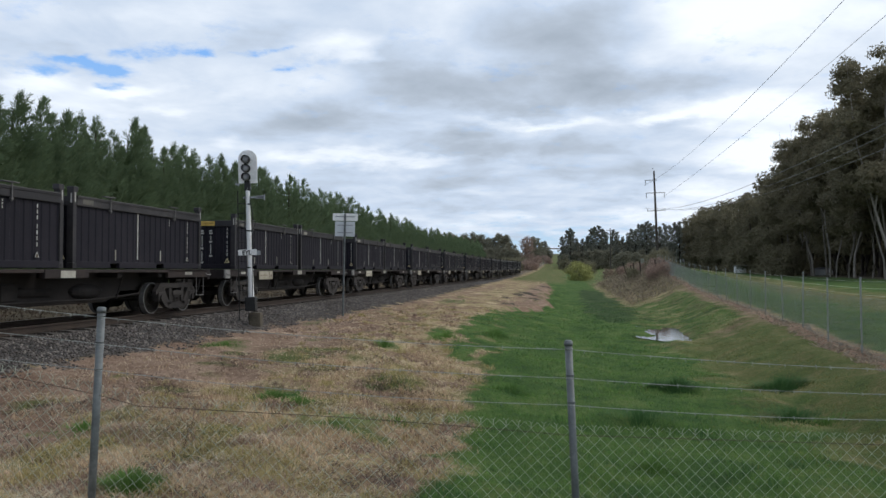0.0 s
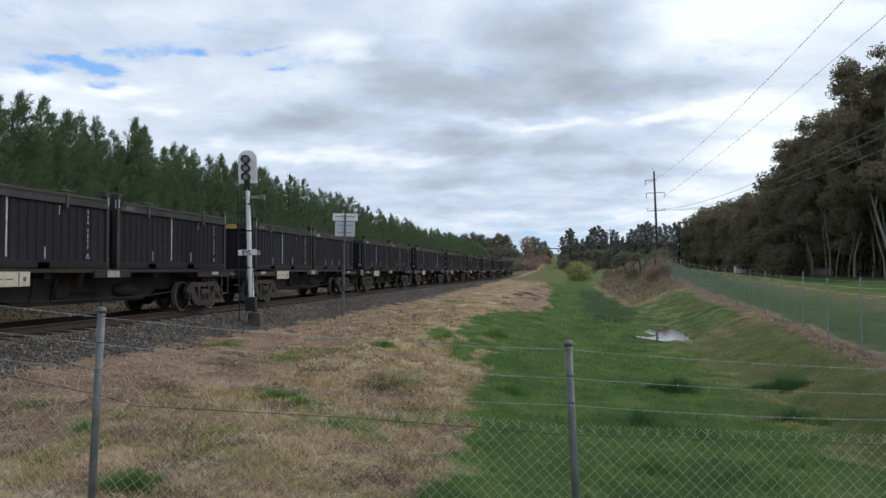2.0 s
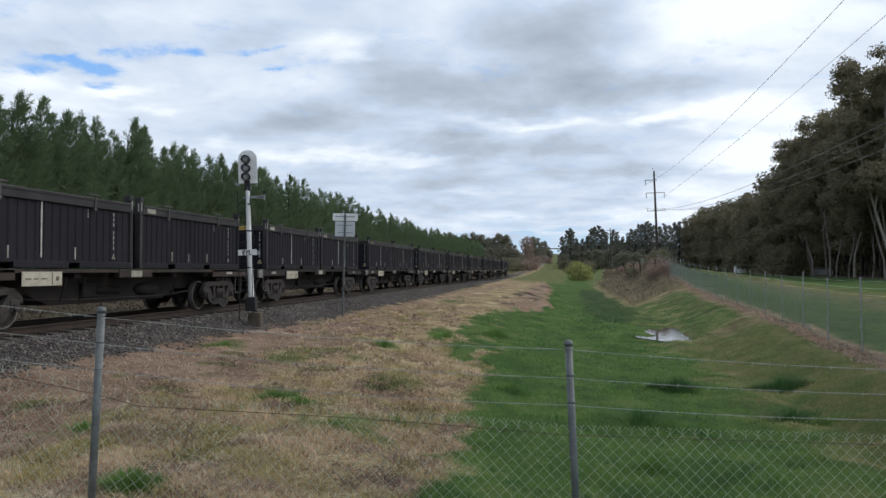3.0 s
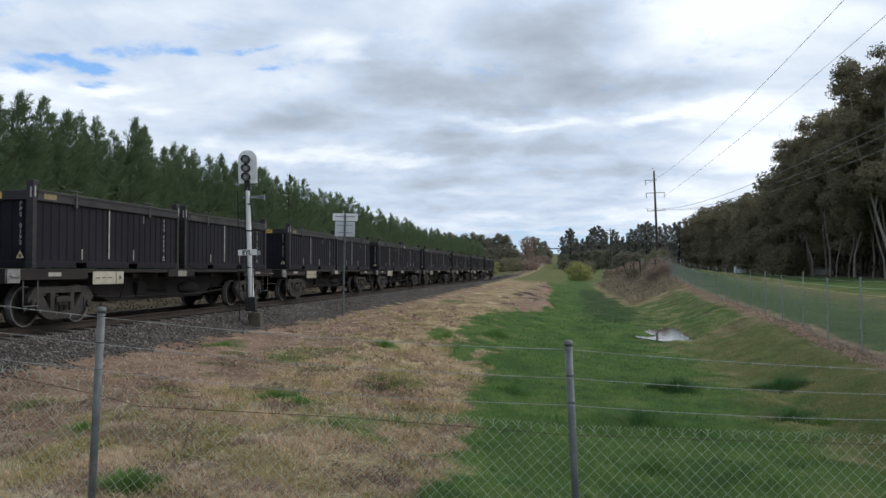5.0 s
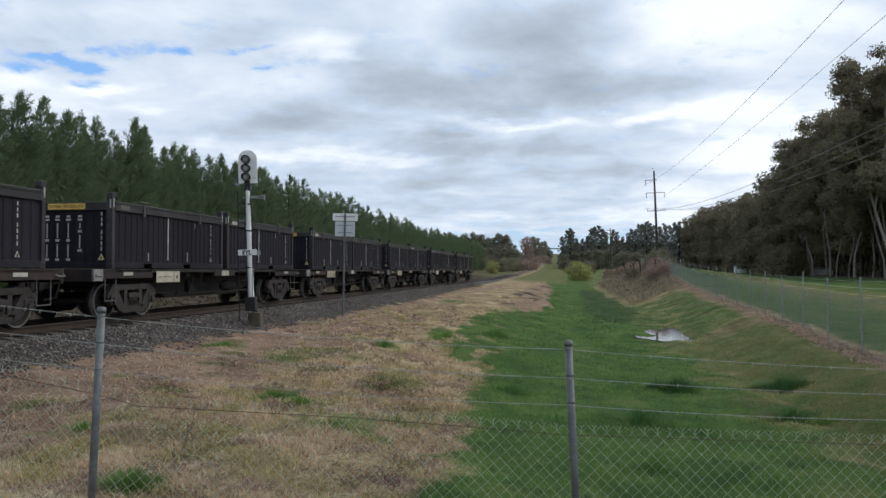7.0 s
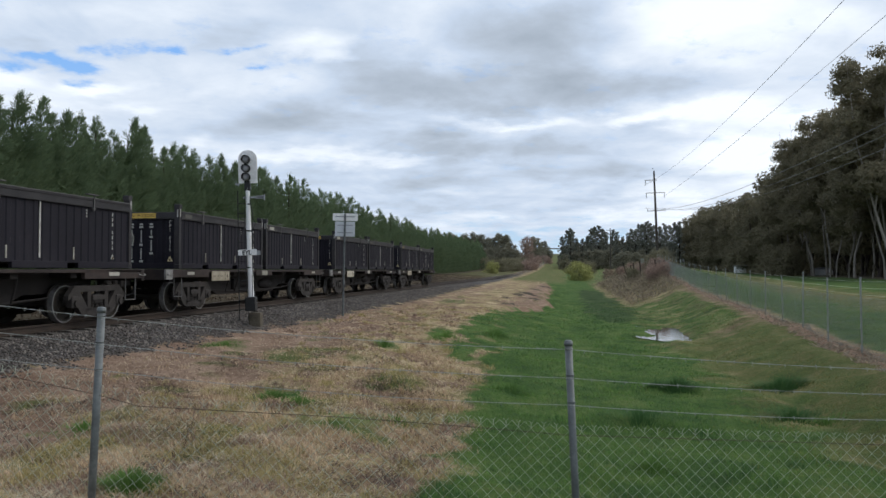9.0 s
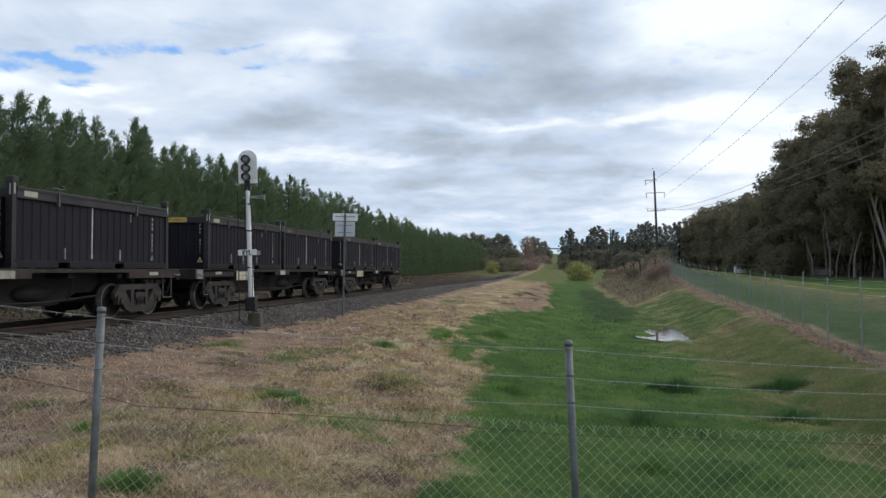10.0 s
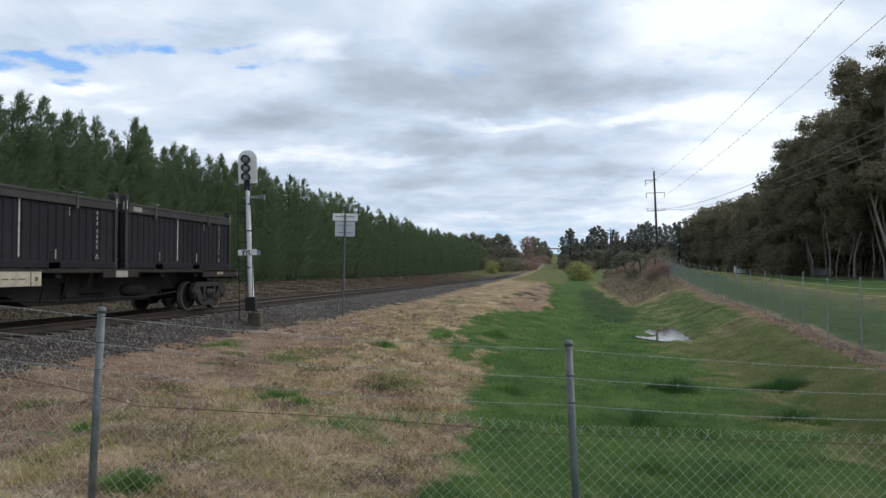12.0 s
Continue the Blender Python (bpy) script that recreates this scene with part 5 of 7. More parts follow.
    if stripe:
        bm = bmesh.new()
        box(bm, (hw - 0.026, -0.35 + r.uniform(-0.05, 0.05), 0.82), (0.012, 0.042, 1.18))
        part("side_stripe", bm, M["white_mark"], t, "thin white vertical stripe")
    for y, h in ((-1.35, r.uniform(0.2, 0.3)), (0.75, r.uniform(0.2, 0.28))) + (() if stripe else ((-0.4, 0.24),)):
        bm = bmesh.new()
        box(bm, (hw - 0.024, y, 0.20 + h / 2), (0.012, 0.036, h))
        part("tie_strip", bm, M["dull_mark"], t)
        bm = bmesh.new()
        box(bm, (hw - 0.039, y, 0.17 + h / 2), (0.012, 0.30, h + 0.03))
        part("pocket_plate", bm, M["container"], t)
    bm = bmesh.new()
    box(bm, (hw + 0.014, -hl + 0.52, 1.52), (0.006, 0.40, 0.12), 0.002)
    part("rail_sticker", bm, (M["dull_mark"], M["rail_sticker"], M["yellow_dull"])[variant % 3], t, "faded sticker on the rail")
    if emblem:
        bm = bmesh.new()
        for a0, a1, rad in ((-1.3, 2.0, 0.29), (-1.1, 1.6, 0.24)):
            pts = [(-0.46 + rad * math.cos(a), -hl - 0.014, 0.86 + rad * math.sin(a)) for a in np.linspace(a0, a1, 14)]
            path_tube(bm, pts, [0.014 if emblem > 1 else 0.009] * 14, 5)
        box(bm, (-0.46, -hl - 0.014, 0.86), (0.4, 0.008, 0.03))
        part("round_emblem", bm, M["dull_mark"], t, "worn round painted emblem")
    return t


def bogie_frame(bm, x):
    """A cast side frame: arched top chord, sagging bottom chord, open triangles between, axle boxes at the ends."""
    th = 0.06
    top = [(-1.10, 0.62), (-0.88, 0.84), (0.88, 0.84), (1.10, 0.62), (1.10, 0.50), (0.80, 0.70), (-0.80, 0.70), (-1.10, 0.50)]
    bottom = [(-0.42, 0.13), (0.42, 0.13), (0.50, 0.30), (-0.50, 0.30)]
    diag = [(-1.02, 0.60), (-0.70, 0.73), (-0.38, 0.31), (-0.44, 0.135), (-0.62, 0.20)]
    cols = [[(-0.40, 0.72), (-0.27, 0.72), (-0.27, 0.26), (-0.40, 0.26)], [(0.40, 0.72), (0.27, 0.72), (0.27, 0.26), (0.40, 0.26)], diag, [(-y, z) for y, z in diag]]
    for poly in [top, bottom] + cols:
        a = [bm.verts.new((x - th, y, z)) for y, z in poly]
        b = [bm.verts.new((x + th, y, z)) for y, z in poly]
        n = len(poly)
        for i in range(n):
            bm.faces.new((a[i], a[(i + 1) % n], b[(i + 1) % n], b[i]))
        bm.faces.new(a[::-1])
        bm.faces.new(b)
    for y in (-0.865, 0.865):
        box(bm, (x, y, 0.47), (0.17, 0.28, 0.26), 0.03)
        tube(bm, (x + math.copysign(0.08, x), y, 0.44), (x + math.copysign(0.13, x), y, 0.44), 0.08, n=12)
    bmesh.ops.recalc_face_normals(bm, faces=bm.faces[:])


def wheelset_mesh():
    bm = bmesh.new()
    prof = [(0.0, 0.0), (0.10, 0.02), (0.16, 0.0), (0.20, 0.03), (0.34, 0.02), (0.36, 0.055), (WHEEL_R - 0.004, 0.06)]
    for sx in (-1, 1):
        rings = []
        n = 22
        for rad, d in prof + [(WHEEL_R, -0.06), (WHEEL_R + 0.028, -0.07), (WHEEL_R + 0.028, -0.10), (0.36, -0.10), (0.34, -0.03), (0.1, -0.03)]:
            if rad == 0.0:
                rings.append([bm.verts.new((sx * (0.76 + d + 0.05), 0, 0))])
            else:
                rings.append([bm.verts.new((sx * (0.76 + d), rad * math.cos(6.2832 * k / n), rad * math.sin(6.2832 * k / n))) for k in range(n)])
        for a, b in zip(rings, rings[1:]):
            for k in range(n):
                if len(a) == 1:
                    bm.faces.new((a[0], b[k], b[(k + 1) % n]))
                else:
                    bm.faces.new((a[k], b[k], b[(k + 1) % n], a[(k + 1) % n]))
    tube(bm, (-0.95, 0, 0), (0.95, 0, 0), 0.075, n=12)
    for k in range(3):
        a = k * 2.094
        for sx in (-1, 1):
            tube(bm, (sx * 0.77, 0.25 * math.cos(a), 0.25 * math.sin(a)), (sx * 0.80, 0.25 * math.cos(a), 0.25 * math.sin(a)), 0.03, n=6)
    bmesh.ops.recalc_face_normals(bm, faces=bm.faces[:])
    me = bpy.data.meshes.new("wheelset")
    bm.to_mesh(me)
    bm.free()
    me.materials.append(M["wheel"])
    return me


def rim_mesh():
    bm = bmesh.new()
    n = 22
    for sx in (1,):
        for xa, xb, ra, rb in ((0.822, 0.822, WHEEL_R - 0.03, WHEEL_R + 0.002), (0.822, 0.70, WHEEL_R + 0.002, WHEEL_R + 0.003)):
            a = [bm.verts.new((sx * xa, ra * math.cos(6.2832 * k / n), ra * math.sin(6.2832 * k / n))) for k in range(n)]
            b = [bm.verts.new((sx * xb, rb * math.cos(6.2832 * k / n), rb * math.sin(6.2832 * k / n))) for k in range(n)]
            for k in range(n):
                bm.faces.new((a[k], b[k], b[(k + 1) % n], a[(k + 1) % n]))
    bmesh.ops.recalc_face_normals(bm, faces=bm.faces[:])
    me = bpy.data.meshes.new("wheel_rim")
    bm.to_mesh(me)
    bm.free()
    me.materials.append(M["tread"])
    return me


WHEELSET, RIM = wheelset_mesh(), rim_mesh()
BOGIE_Y = (2 * CL + GAP) / 2 - 1.18
AXLES = [e * BOGIE_Y + k * 0.865 for e in (-1, 1) for k in (-1, 1)]


def prism_sill(bm, half):
    """The fish-bellied centre sill, deeper between the bogies."""
    a, z0 = half - 1.3, DECK - 0.10
    side = [(-a, z0), (a, z0), (a, z0 - 0.46), (a - 2.4, z0 - 0.48), (a - 3.1, z0 - 0.74), (-a + 3.1, z0 - 0.74), (-a + 2.4, z0 - 0.48), (-a, z0 - 0.46)]
    for x in (0.0,):
        p = [bm.verts.new((x - 0.55, y, z)) for y, z in side]
        q = [bm.verts.new((x + 0.55, y, z)) for y, z in side]
        for k in range(8):
            bm.faces.new((p[k], p[(k + 1) % 8], q[(k + 1) % 8], q[k]))
        bm.faces.new(p[::-1])
        bm.faces.new(q)
    bmesh.ops.recalc_face_normals(bm, faces=bm.faces[:])


def wagon():
    t = thing("flat_wagon", "dusty brown skeleton flat wagon on two bogies", "wagon", group="wagons of the train")
    half = (2 * CL + GAP) / 2 + 0.62
    for sx in (-1, 1):
        bm = bmesh.new()
        x = sx * 1.16
        box(bm, (x, 0, DECK - 0.06), (0.10, 2 * half - 0.3, 0.075), 0.008)
        for e in (-1, 1):
            box(bm, (x, e * (half - 1.25), DECK - 0.13), (0.10, 2.5, 0.23), 0.012)
        box(bm, (x, 0, DECK - 0.12), (0.14, 1.5, 0.20), 0.012)
        part("side_sill", bm, M["wagon"], t)
    bm = bmesh.new()
    prism_sill(bm, half)
    part("centre_sill", bm, M["sill"], t)
    for y in (-4.1, -2.2, 0, 2.2, 4.1):
        for x in (-0.74, 0.74):
            bm = bmesh.new()
            box(bm, (x, y, DECK - 0.14), (0.72, 0.22, 0.16), 0.01)
            part("cross_bearer", bm, M["under"], t)
    bm = bmesh.new()
    bmesh.ops.create_uvsphere(bm, u_segments=16, v_segments=8, radius=0.2, matrix=pose(0.55, 1.6, DECK - 0.55) @ Matrix.Diagonal((1, 3.2, 1, 1)))
    part("brake_reservoir", bm, M["under"], t)
    bm = bmesh.new()
    box(bm, (0.5, -1.1, DECK - 0.52), (0.35, 0.5, 0.36), 0.03)
    tube(bm, (0.5, -0.85, DECK - 0.52), (0.5, 0.3, DECK - 0.55), 0.12, n=12)
    part("brake_valve", bm, M["under"], t)
    bm = bmesh.new()
    for y in (-2.6, -1.9, 2.3):
        tube(bm, (1.1, y, DECK - 0.2), (0.9, y + 0.06, DECK - 0.75), 0.02, n=6)
    path_tube(bm, [(0.7, -4.6, 0.62), (0.72, -2.0, 0.5), (0.7, 2.0, 0.48), (0.7, 4.6, 0.62)], [0.028] * 4, 6)
    part("brake_rigging", bm, M["under"], t)
    for e in (-1, 1):
        bm = bmesh.new()
        box(bm, (0, e * half, DECK - 0.16), (2.34, 0.14, 0.30), 0.015)
        part("headstock", bm, M["wagon"], t)
        bm = bmesh.new()
        box(bm, (0, e * (half - 0.45), DECK - 0.045), (2.2, 0.8, 0.03))
        part("end_platform", bm, M["wagon"], t)
        bm = bmesh.new()
        box(bm, (0, e * (half + 0.2), 0.86), (0.22, 0.5, 0.22), 0.03)
        box(bm, (0, e * (half + 0.43), 0.86), (0.3, 0.16, 0.3), 0.05)
        path_tube(bm, [(0.3, e * half, 0.9), (0.34, e * (half + 0.22), 0.55), (0.2, e * (half + 0.43), 0.5)], [0.03] * 3, 6)
        part("coupler", bm, M["under"], t)
        bg = thing("bogie", "", "")
        for key in list(bg.keys()):
            del bg[key]
        bg.parent, bg.location = t, (0, e * BOGIE_Y, 0)
        for sx in (-1, 1):
            bm = bmesh.new()
            bogie_frame(bm, sx * 1.02)
            part("side_frame", bm, M["bogie"], bg)
            bm = bmesh.new()
            for y in (-0.17, 0, 0.17):
                rings = [(sx * 1.02, y, 0.28 + 0.012 * k) for k in range(19)]
                path_tube(bm, rings, [0.068 + 0.012 * math.cos(k * 2.1) for k in range(19)], 6)
            box(bm, (sx * 1.02, 0, 0.55), (0.2, 0.5, 0.12), 0.02)
            part("spring_nest", bm, M["bogie"], bg)
        bm = bmesh.new()
        box(bm, (0, 0, 0.52), (2.2, 0.34, 0.22), 0.03)
        part("bolster", bm, M["under"], bg)
        for sx in (-1, 1):
            bm = bmesh.new()
            x, y = sx * 1.19, e * (half - 0.62)
            pts = [(x, y - 0.22, DECK - 0.2), (x, y - 0.22, DECK - 0.78), (x, y + 0.22, DECK - 0.78), (x, y + 0.22, DECK - 0.2)]
            for p, q in zip(pts, pts[1:]):
                tube(bm, p, q, 0.013, n=6)
            part("step", bm, M["latch"], t, "grey U-shaped foot step")
            bm = bmesh.new()
            y = e * (half - 0.12)
            pts = [(x, y - 0.14, DECK - 0.12), (x + sx * 0.06, y - 0.12, DECK - 0.17), (x + sx * 0.06, y + 0.12, DECK - 0.17), (x, y + 0.14, DECK - 0.12)]
            for p, q in zip(pts, pts[1:]):
                tube(bm, p, q, 0.012, n=6)
            part("grab_iron", bm, M["hand_rail"], t)
            bm = bmesh.new()
            box(bm, (x + sx * 0.02, e * (half - 1.35), DECK - 0.13), (0.012, 0.42, 0.085), 0.003)
            part("reflector", bm, M["dull_mark"], t)
    for sx in (-1, 1):
        bm = bmesh.new()
        box(bm, (sx * 1.215, -3.54, DECK - 0.22), (0.014, 1.25, 0.30), 0.004)
        pl = part("data_plate", bm, M["cream_plate"], t, "rust-stained cream data plate")
        for y, w, h in ((-3.24, 0.018, 0.27), (-3.07, 0.08, 0.09), (-3.98, 0.16, 0.022), (-3.75, 0.12, 0.022), (-3.5, 0.18, 0.022)):
            bm = bmesh.new()
            box(bm, (sx * 1.225, y, DECK - 0.22), (0.01, w, h))
            part("plate_bar", bm, M["plate_text"], pl)
        bm = bmesh.new()
        box(bm, (sx * 1.235, 0.0, DECK - 0.13), (0.014, 0.5, 0.16), 0.003)
        part("small_plate", bm, M["dull_mark"], t, "small white plate")
        bm = bmesh.new()
        box(bm, (sx * 1.19, -half + 0.1, DECK - 0.16), (0.06, 0.36, 0.28), 0.01)
        part("end_plate", bm, M["hand_rail"], t)
    for y in AXLES:
        w = new("wheelset", WHEELSET)
        w.parent, w.location = t, (0, y, WHEEL_R)
        for turned in (0, 180):
            rim = new("wheel_rim", RIM)
            rim.parent, rim.matrix_basis = w, pose(0, 0, 0, 0, 0, turned)
            rim["label"] = "bright worn wheel rim"
    return t


KINDS = {"plain": container(0), "columns": container(1, columns=True), "emblem": container(2, columns=True, emblem=2),
         "faint": container(3, "PPS 0411", emblem=1, stripe=False), "second": container(4, "PPS 0215", columns=True, emblem=2),
         "third": container(5, "PPS 0192"), "bare": container(6, stripe=False), "spare": container(7), "fourth": container(8, "PPS 0004")}
wagon_kind = wagon()
TRAIN = []                            # (thing, metres that its middle lies ahead of the train's end)
LEADERS = "emblem faint second plain columns fourth third plain spare plain columns spare plain".split()
FOLLOWERS = "plain spare plain spare plain spare spare plain bare spare plain spare plain".split()
used = set()
for j in range(13):
    back = j * PITCH + (2 * CL + GAP) / 2
    w = wagon_kind if j == 0 else copy_thing(wagon_kind, pose(0, 0, 0))
    TRAIN.append((w, back))
    for v, side in ((LEADERS[j], 1), (FOLLOWERS[j], -1)):
        c = KINDS[v] if v not in used else copy_thing(KINDS[v], pose(0, 0, 0))
        used.add(v)
        TRAIN.append((c, back + side * (CL + GAP) / 2))


# ---- clouds that drift: a far curved backdrop with the same clouds as the rest of the sky ----
def cloud_backdrop():
    m = bpy.data.materials.new("drifting_clouds")
    m.use_nodes = True
    add, join = nodes_of(m.node_tree)
    tc = add("ShaderNodeTexCoord")
    unit = add("ShaderNodeVectorMath", operation="NORMALIZE")
    join(tc, unit, 3)
    tone, cover = cloud_nodes(add, join, unit, 0, CLOUD_BANKS, BLUE_GAPS, 0.365)
    # clear sky, paler towards the horizon, shows in the gaps
    sep = add("ShaderNodeSeparateXYZ")
    join(unit, sep)
    depth = ramp(add, [(0.02, (0.62, 0.84, 1.02)), (0.12, (0.42, 0.70, 1.1)), (0.30, (0.22, 0.52, 1.1))])
    join(sep, depth, 2)
    em, clear, both = add("ShaderNodeEmission", {1: 0.85}), add("ShaderNodeEmission", {1: 0.85}), add("ShaderNodeMixShader")
    join(tone, em)
    join(depth, clear)
    join(cover, both)
    join(clear, both, 0, 1)
    join(em, both, 0, 2)
    join(both, add("ShaderNodeOutputMaterial"))
    bm = bmesh.new()
    rows = []
    for i in range(13):
        el = radians(-1.0 + 43.0 * i / 12)
        rows.append([bm.verts.new((4200 * math.cos(el) * math.sin(a), 4200 * math.cos(el) * math.cos(a), 4200 * math.sin(el)))
                     for a in np.radians(np.linspace(-62, 62, 41))])
    for a, b in zip(rows, rows[1:]):
        for k in range(40):
            bm.faces.new((a[k], b[k], b[k + 1], a[k + 1]))
    o = part("backdrop", bm, m, None, "", True)
    return tagged(o, "grey and white clouds drifting over blue gaps", "sky", kind="structure")


CLOUDS = cloud_backdrop()


# ---- lineside things ----
def colour_signal(x, y):
    g = land1(x, y)
    t = thing("railway_signal", "white three-aspect railway signal mast with black foot", "signal", pose(x + 0.16, y, g - 0.05, 0, -1.6, 0))
    top = 0.06 - g
    bm = bmesh.new()
    box(bm, (0.14, 0.05, 0.14), (0.36, 0.38, 0.5), 0.06)
    part("footing", bm, M["concrete"], t, "weathered concrete footing")
    bm = bmesh.new()
    box(bm, (0.02, 0, top + 0.18), (0.31, 0.31, 0.42), 0.03)
    for dx in (-0.1, 0.14):
        for dy in (-0.1, 0.1):
            tube(bm, (dx, dy, top - 0.06), (dx, dy, top + 0.04), 0.015, n=6)
    part("base_box", bm, M["mast_black"], t, "black foot casting")
    bm = bmesh.new()
    path_tube(bm, [(0.02, 0, top + 0.3), (0.02, 0, top + 0.31), (0, 0, top + 2.0), (-0.02, 0, top + 3.71), (-0.02, 0, top + 3.72)], [0.088, 0.088, 0.074, 0.06, 0.06], 14)
    part("mast", bm, M["mast_white"], t, "", True)
    for z in (1.25, 2.35, 3.15):
        bm = bmesh.new()
        tube(bm, (0, 0, top + z), (0, 0, top + z + 0.035), 0.092 - 0.007 * z, n=14)
        part("band", bm, M["mast_black"], t)
    # head
    bm = bmesh.new()
    out = [(-0.28, 0.0), (0.28, 0.0), (0.28, 0.72)] + [(0.28 * math.cos(a), 0.72 + 0.28 * math.sin(a)) for a in np.linspace(0.2, 2.94, 12)] + [(-0.28, 0.72)]
    prism(bm, [(px + 0.0, pz + top + 3.80) for px, pz in out], -0.02, 0.02)
    bmesh.ops.recalc_face_normals(bm, faces=bm.faces[:])
    plate = part("backing_plate", bm, M["mast_white"], t, "white rounded backing board")
    for k in range(3):
        z = top + 3.98 + 0.265 * k
        bm = bmesh.new()
        tube(bm, (-0.04, -0.02, z), (-0.04, -0.10, z), 0.125, n=20)
        lamp = part("lamp_unit", bm, M["mast_black"], t)
        bm = bmesh.new()
        bmesh.ops.create_uvsphere(bm, u_segments=20, v_segments=10, radius=0.112, matrix=pose(-0.04, -0.10, z) @ Matrix.Diagonal((1, 0.5, 1, 1)))
        part("lens", bm, M["lens"], lamp, "unlit clear glass lens", True)
        bm = bmesh.new()
        n = 14
        arcs = []
        for yy, rr in ((-0.09, 0.128), (-0.20, 0.12)):
            arcs.append([bm.verts.new((-0.04 + rr * math.cos(a), yy + (0.1 * (1 - math.sin(a)) if yy < -0.2 and math.sin(a) < 0.6 else 0), z + rr * math.sin(a)))
                         for a in np.linspace(-0.5, 3.64, n)])
        for i in range(n - 1):
            bm.faces.new((arcs[0][i], arcs[0][i + 1], arcs[1][i + 1], arcs[1][i]))
        bmesh.ops.solidify(bm, geom=bm.faces[:], thickness=0.006)
        part("hood", bm, M["mast_black"], lamp)
    bm = bmesh.new()
    box(bm, (-0.02, 0.02, top + 3.72), (0.17, 0.16, 0.30), 0.02)
    part("head_bracket", bm, M["mast_black"], t)
    bm = bmesh.new()
    box(bm, (-0.02, -0.02, top + 3.63), (0.12, 0.05, 0.12), 0.01)
    part("clamp", bm, M["grey_metal"], t)
    bm = bmesh.new()
    box(bm, (0.16, 0, top + 3.37), (0.62, 0.06, 0.055), 0.008)
    box(bm, (0.36, -0.02, top + 3.37), (0.24, 0.02, 0.10), 0.008)
    box(bm, (0.48, 0, top + 3.36), (0.03, 0.05, 0.18), 0.008)
    part("maintenance_bracket", bm, M["grey_metal"], t)
    bm = bmesh.new()
    box(bm, (-0.04, -0.085, top + 1.72), (0.56, 0.012, 0.17), 0.004)
    board = part("name_board", bm, M["mast_white"], t, "white board with black letters")
    lettering("EYL", 0.17, M["mast_black"], board, pose(-0.06, -0.094, top + 1.66, 90, 0, 0), "letters", bold=0.006)
    bm = bmesh.new()
    box(bm, (0.28, -0.06, top + 1.70), (0.12, 0.03, 0.13), 0.008)
    part("side_plate", bm, M["grey_metal"], t)
    bm = bmesh.new()
    path_tube(bm, [(-0.07, -0.07, top + 0.35), (-0.10, -0.075, top + 1.1), (-0.075, -0.07, top + 1.9), (-0.12, -0.07, top + 2.7), (-0.08, -0.06, top + 3.4)], [0.011] * 5, 6)
    part("signal_cable", bm, M["mast_black"], t, "loose black cable up the mast")
    # ladder on the far side of the mast
    for dx in (-0.42, -0.14):
        bm = bmesh.new()
        tube(bm, (dx, 0.30, top - 0.3), (dx + 0.06, 0.16, top + 3.6), 0.016, n=6)
        part("ladder_rail", bm, M["mast_black"], t)
    for k in range(12):
        bm = bmesh.new()
        f = k / 12
        tube(bm, (-0.42 + 0.06 * f, 0.29 - 0.13 * f, top + 3.5 * f), (-0.14 + 0.06 * f, 0.29 - 0.13 * f, top + 3.5 * f), 0.011, n=5)
        part("ladder_rung", bm, M["mast_black"], t)
    bm = bmesh.new()
    path_tube(bm, [(0.08, -0.06, top + 0.4), (0.1, -0.07, top + 2.2), (0.12, -0.02, top + 2.9), (0.05, -0.05, top + 3.3)], [0.012] * 4, 6)
    part("conduit", bm, M["mast_black"], t)
    # loose cable and vine on the right of the mast
    bm = bmesh.new()
    path_tube(bm, [(0.09, -0.05, top + 1.85), (0.17, -0.06, top + 2.1), (0.12, -0.06, top + 2.35), (0.2, -0.05, top + 2.6), (0.1, -0.05, top + 2.8)], [0.01] * 5, 6)
    part("loose_cable", bm, M["mast_black"], t)
    bm = bmesh.new()
    box(bm, (-0.31, 0.0, top + 3.78), (0.14, 0.05, 0.05), 0.01)
    part("head_lug", bm, M["grey_metal"], t)
    return t


colour_signal(-5.90, 23.0)


def back_sign(x, y):
    g = land1(x, y)
    t = thing("trackside_sign", "grey trackside sign on a steel post seen from behind", "sign", pose(x, y, g - 0.1, 0, 1.1, 0))
    h = 4.0
    bm = bmesh.new()
    tube(bm, (0, 0, 0), (0, 0, h), 0.038, n=12)
    part("post", bm, M["galv"], t)
    for name, w, z0, z1 in (("upper_board", 0.96, h - 0.26, h + 0.02), ("lower_board", 0.76, h - 0.86, h - 0.29)):
        bm = bmesh.new()
        box(bm, (0, 0.06, (z0 + z1) / 2), (w, 0.012, z1 - z0), 0.004)
        bd = part(name, bm, M["mast_white"] if name == "upper_board" else M["sign_back"], t)
        n = 1 if name == "upper_board" else 2
        for k in range(n):
            z = z0 + (z1 - z0) * (k + 0.5) / n + (0.02 if n == 1 else 0)
            bm = bmesh.new()
            box(bm, (0, 0.047, z), (w * 0.78, 0.014, 0.035), 0.003)
            part("stiffener", bm, M["grey_metal"], bd)
    return t


back_sign(-3.82, 29.3)
bm = bmesh.new()
box(bm, (0, 0, 0.5), (0.09, 0.05, 1.1), 0.01)
white_post = part("kilometre_post", bm, M["mast_white"])
px, py = track_xy(268, -3.6)
white_post.location = (px, py, land1(px, py))
tagged(white_post, "small white painted post beside the line", "post")


# ---- the boundary fence in front: posts, barbed wires, chain-link ----
NEAR_Y = 4.9
POSTS = [(-5.16, 1.39, 0.0), (-2.176, 0.955, -0.041), (0.798, 0.745, 0.043), (3.80, 0.60, 0.02)]


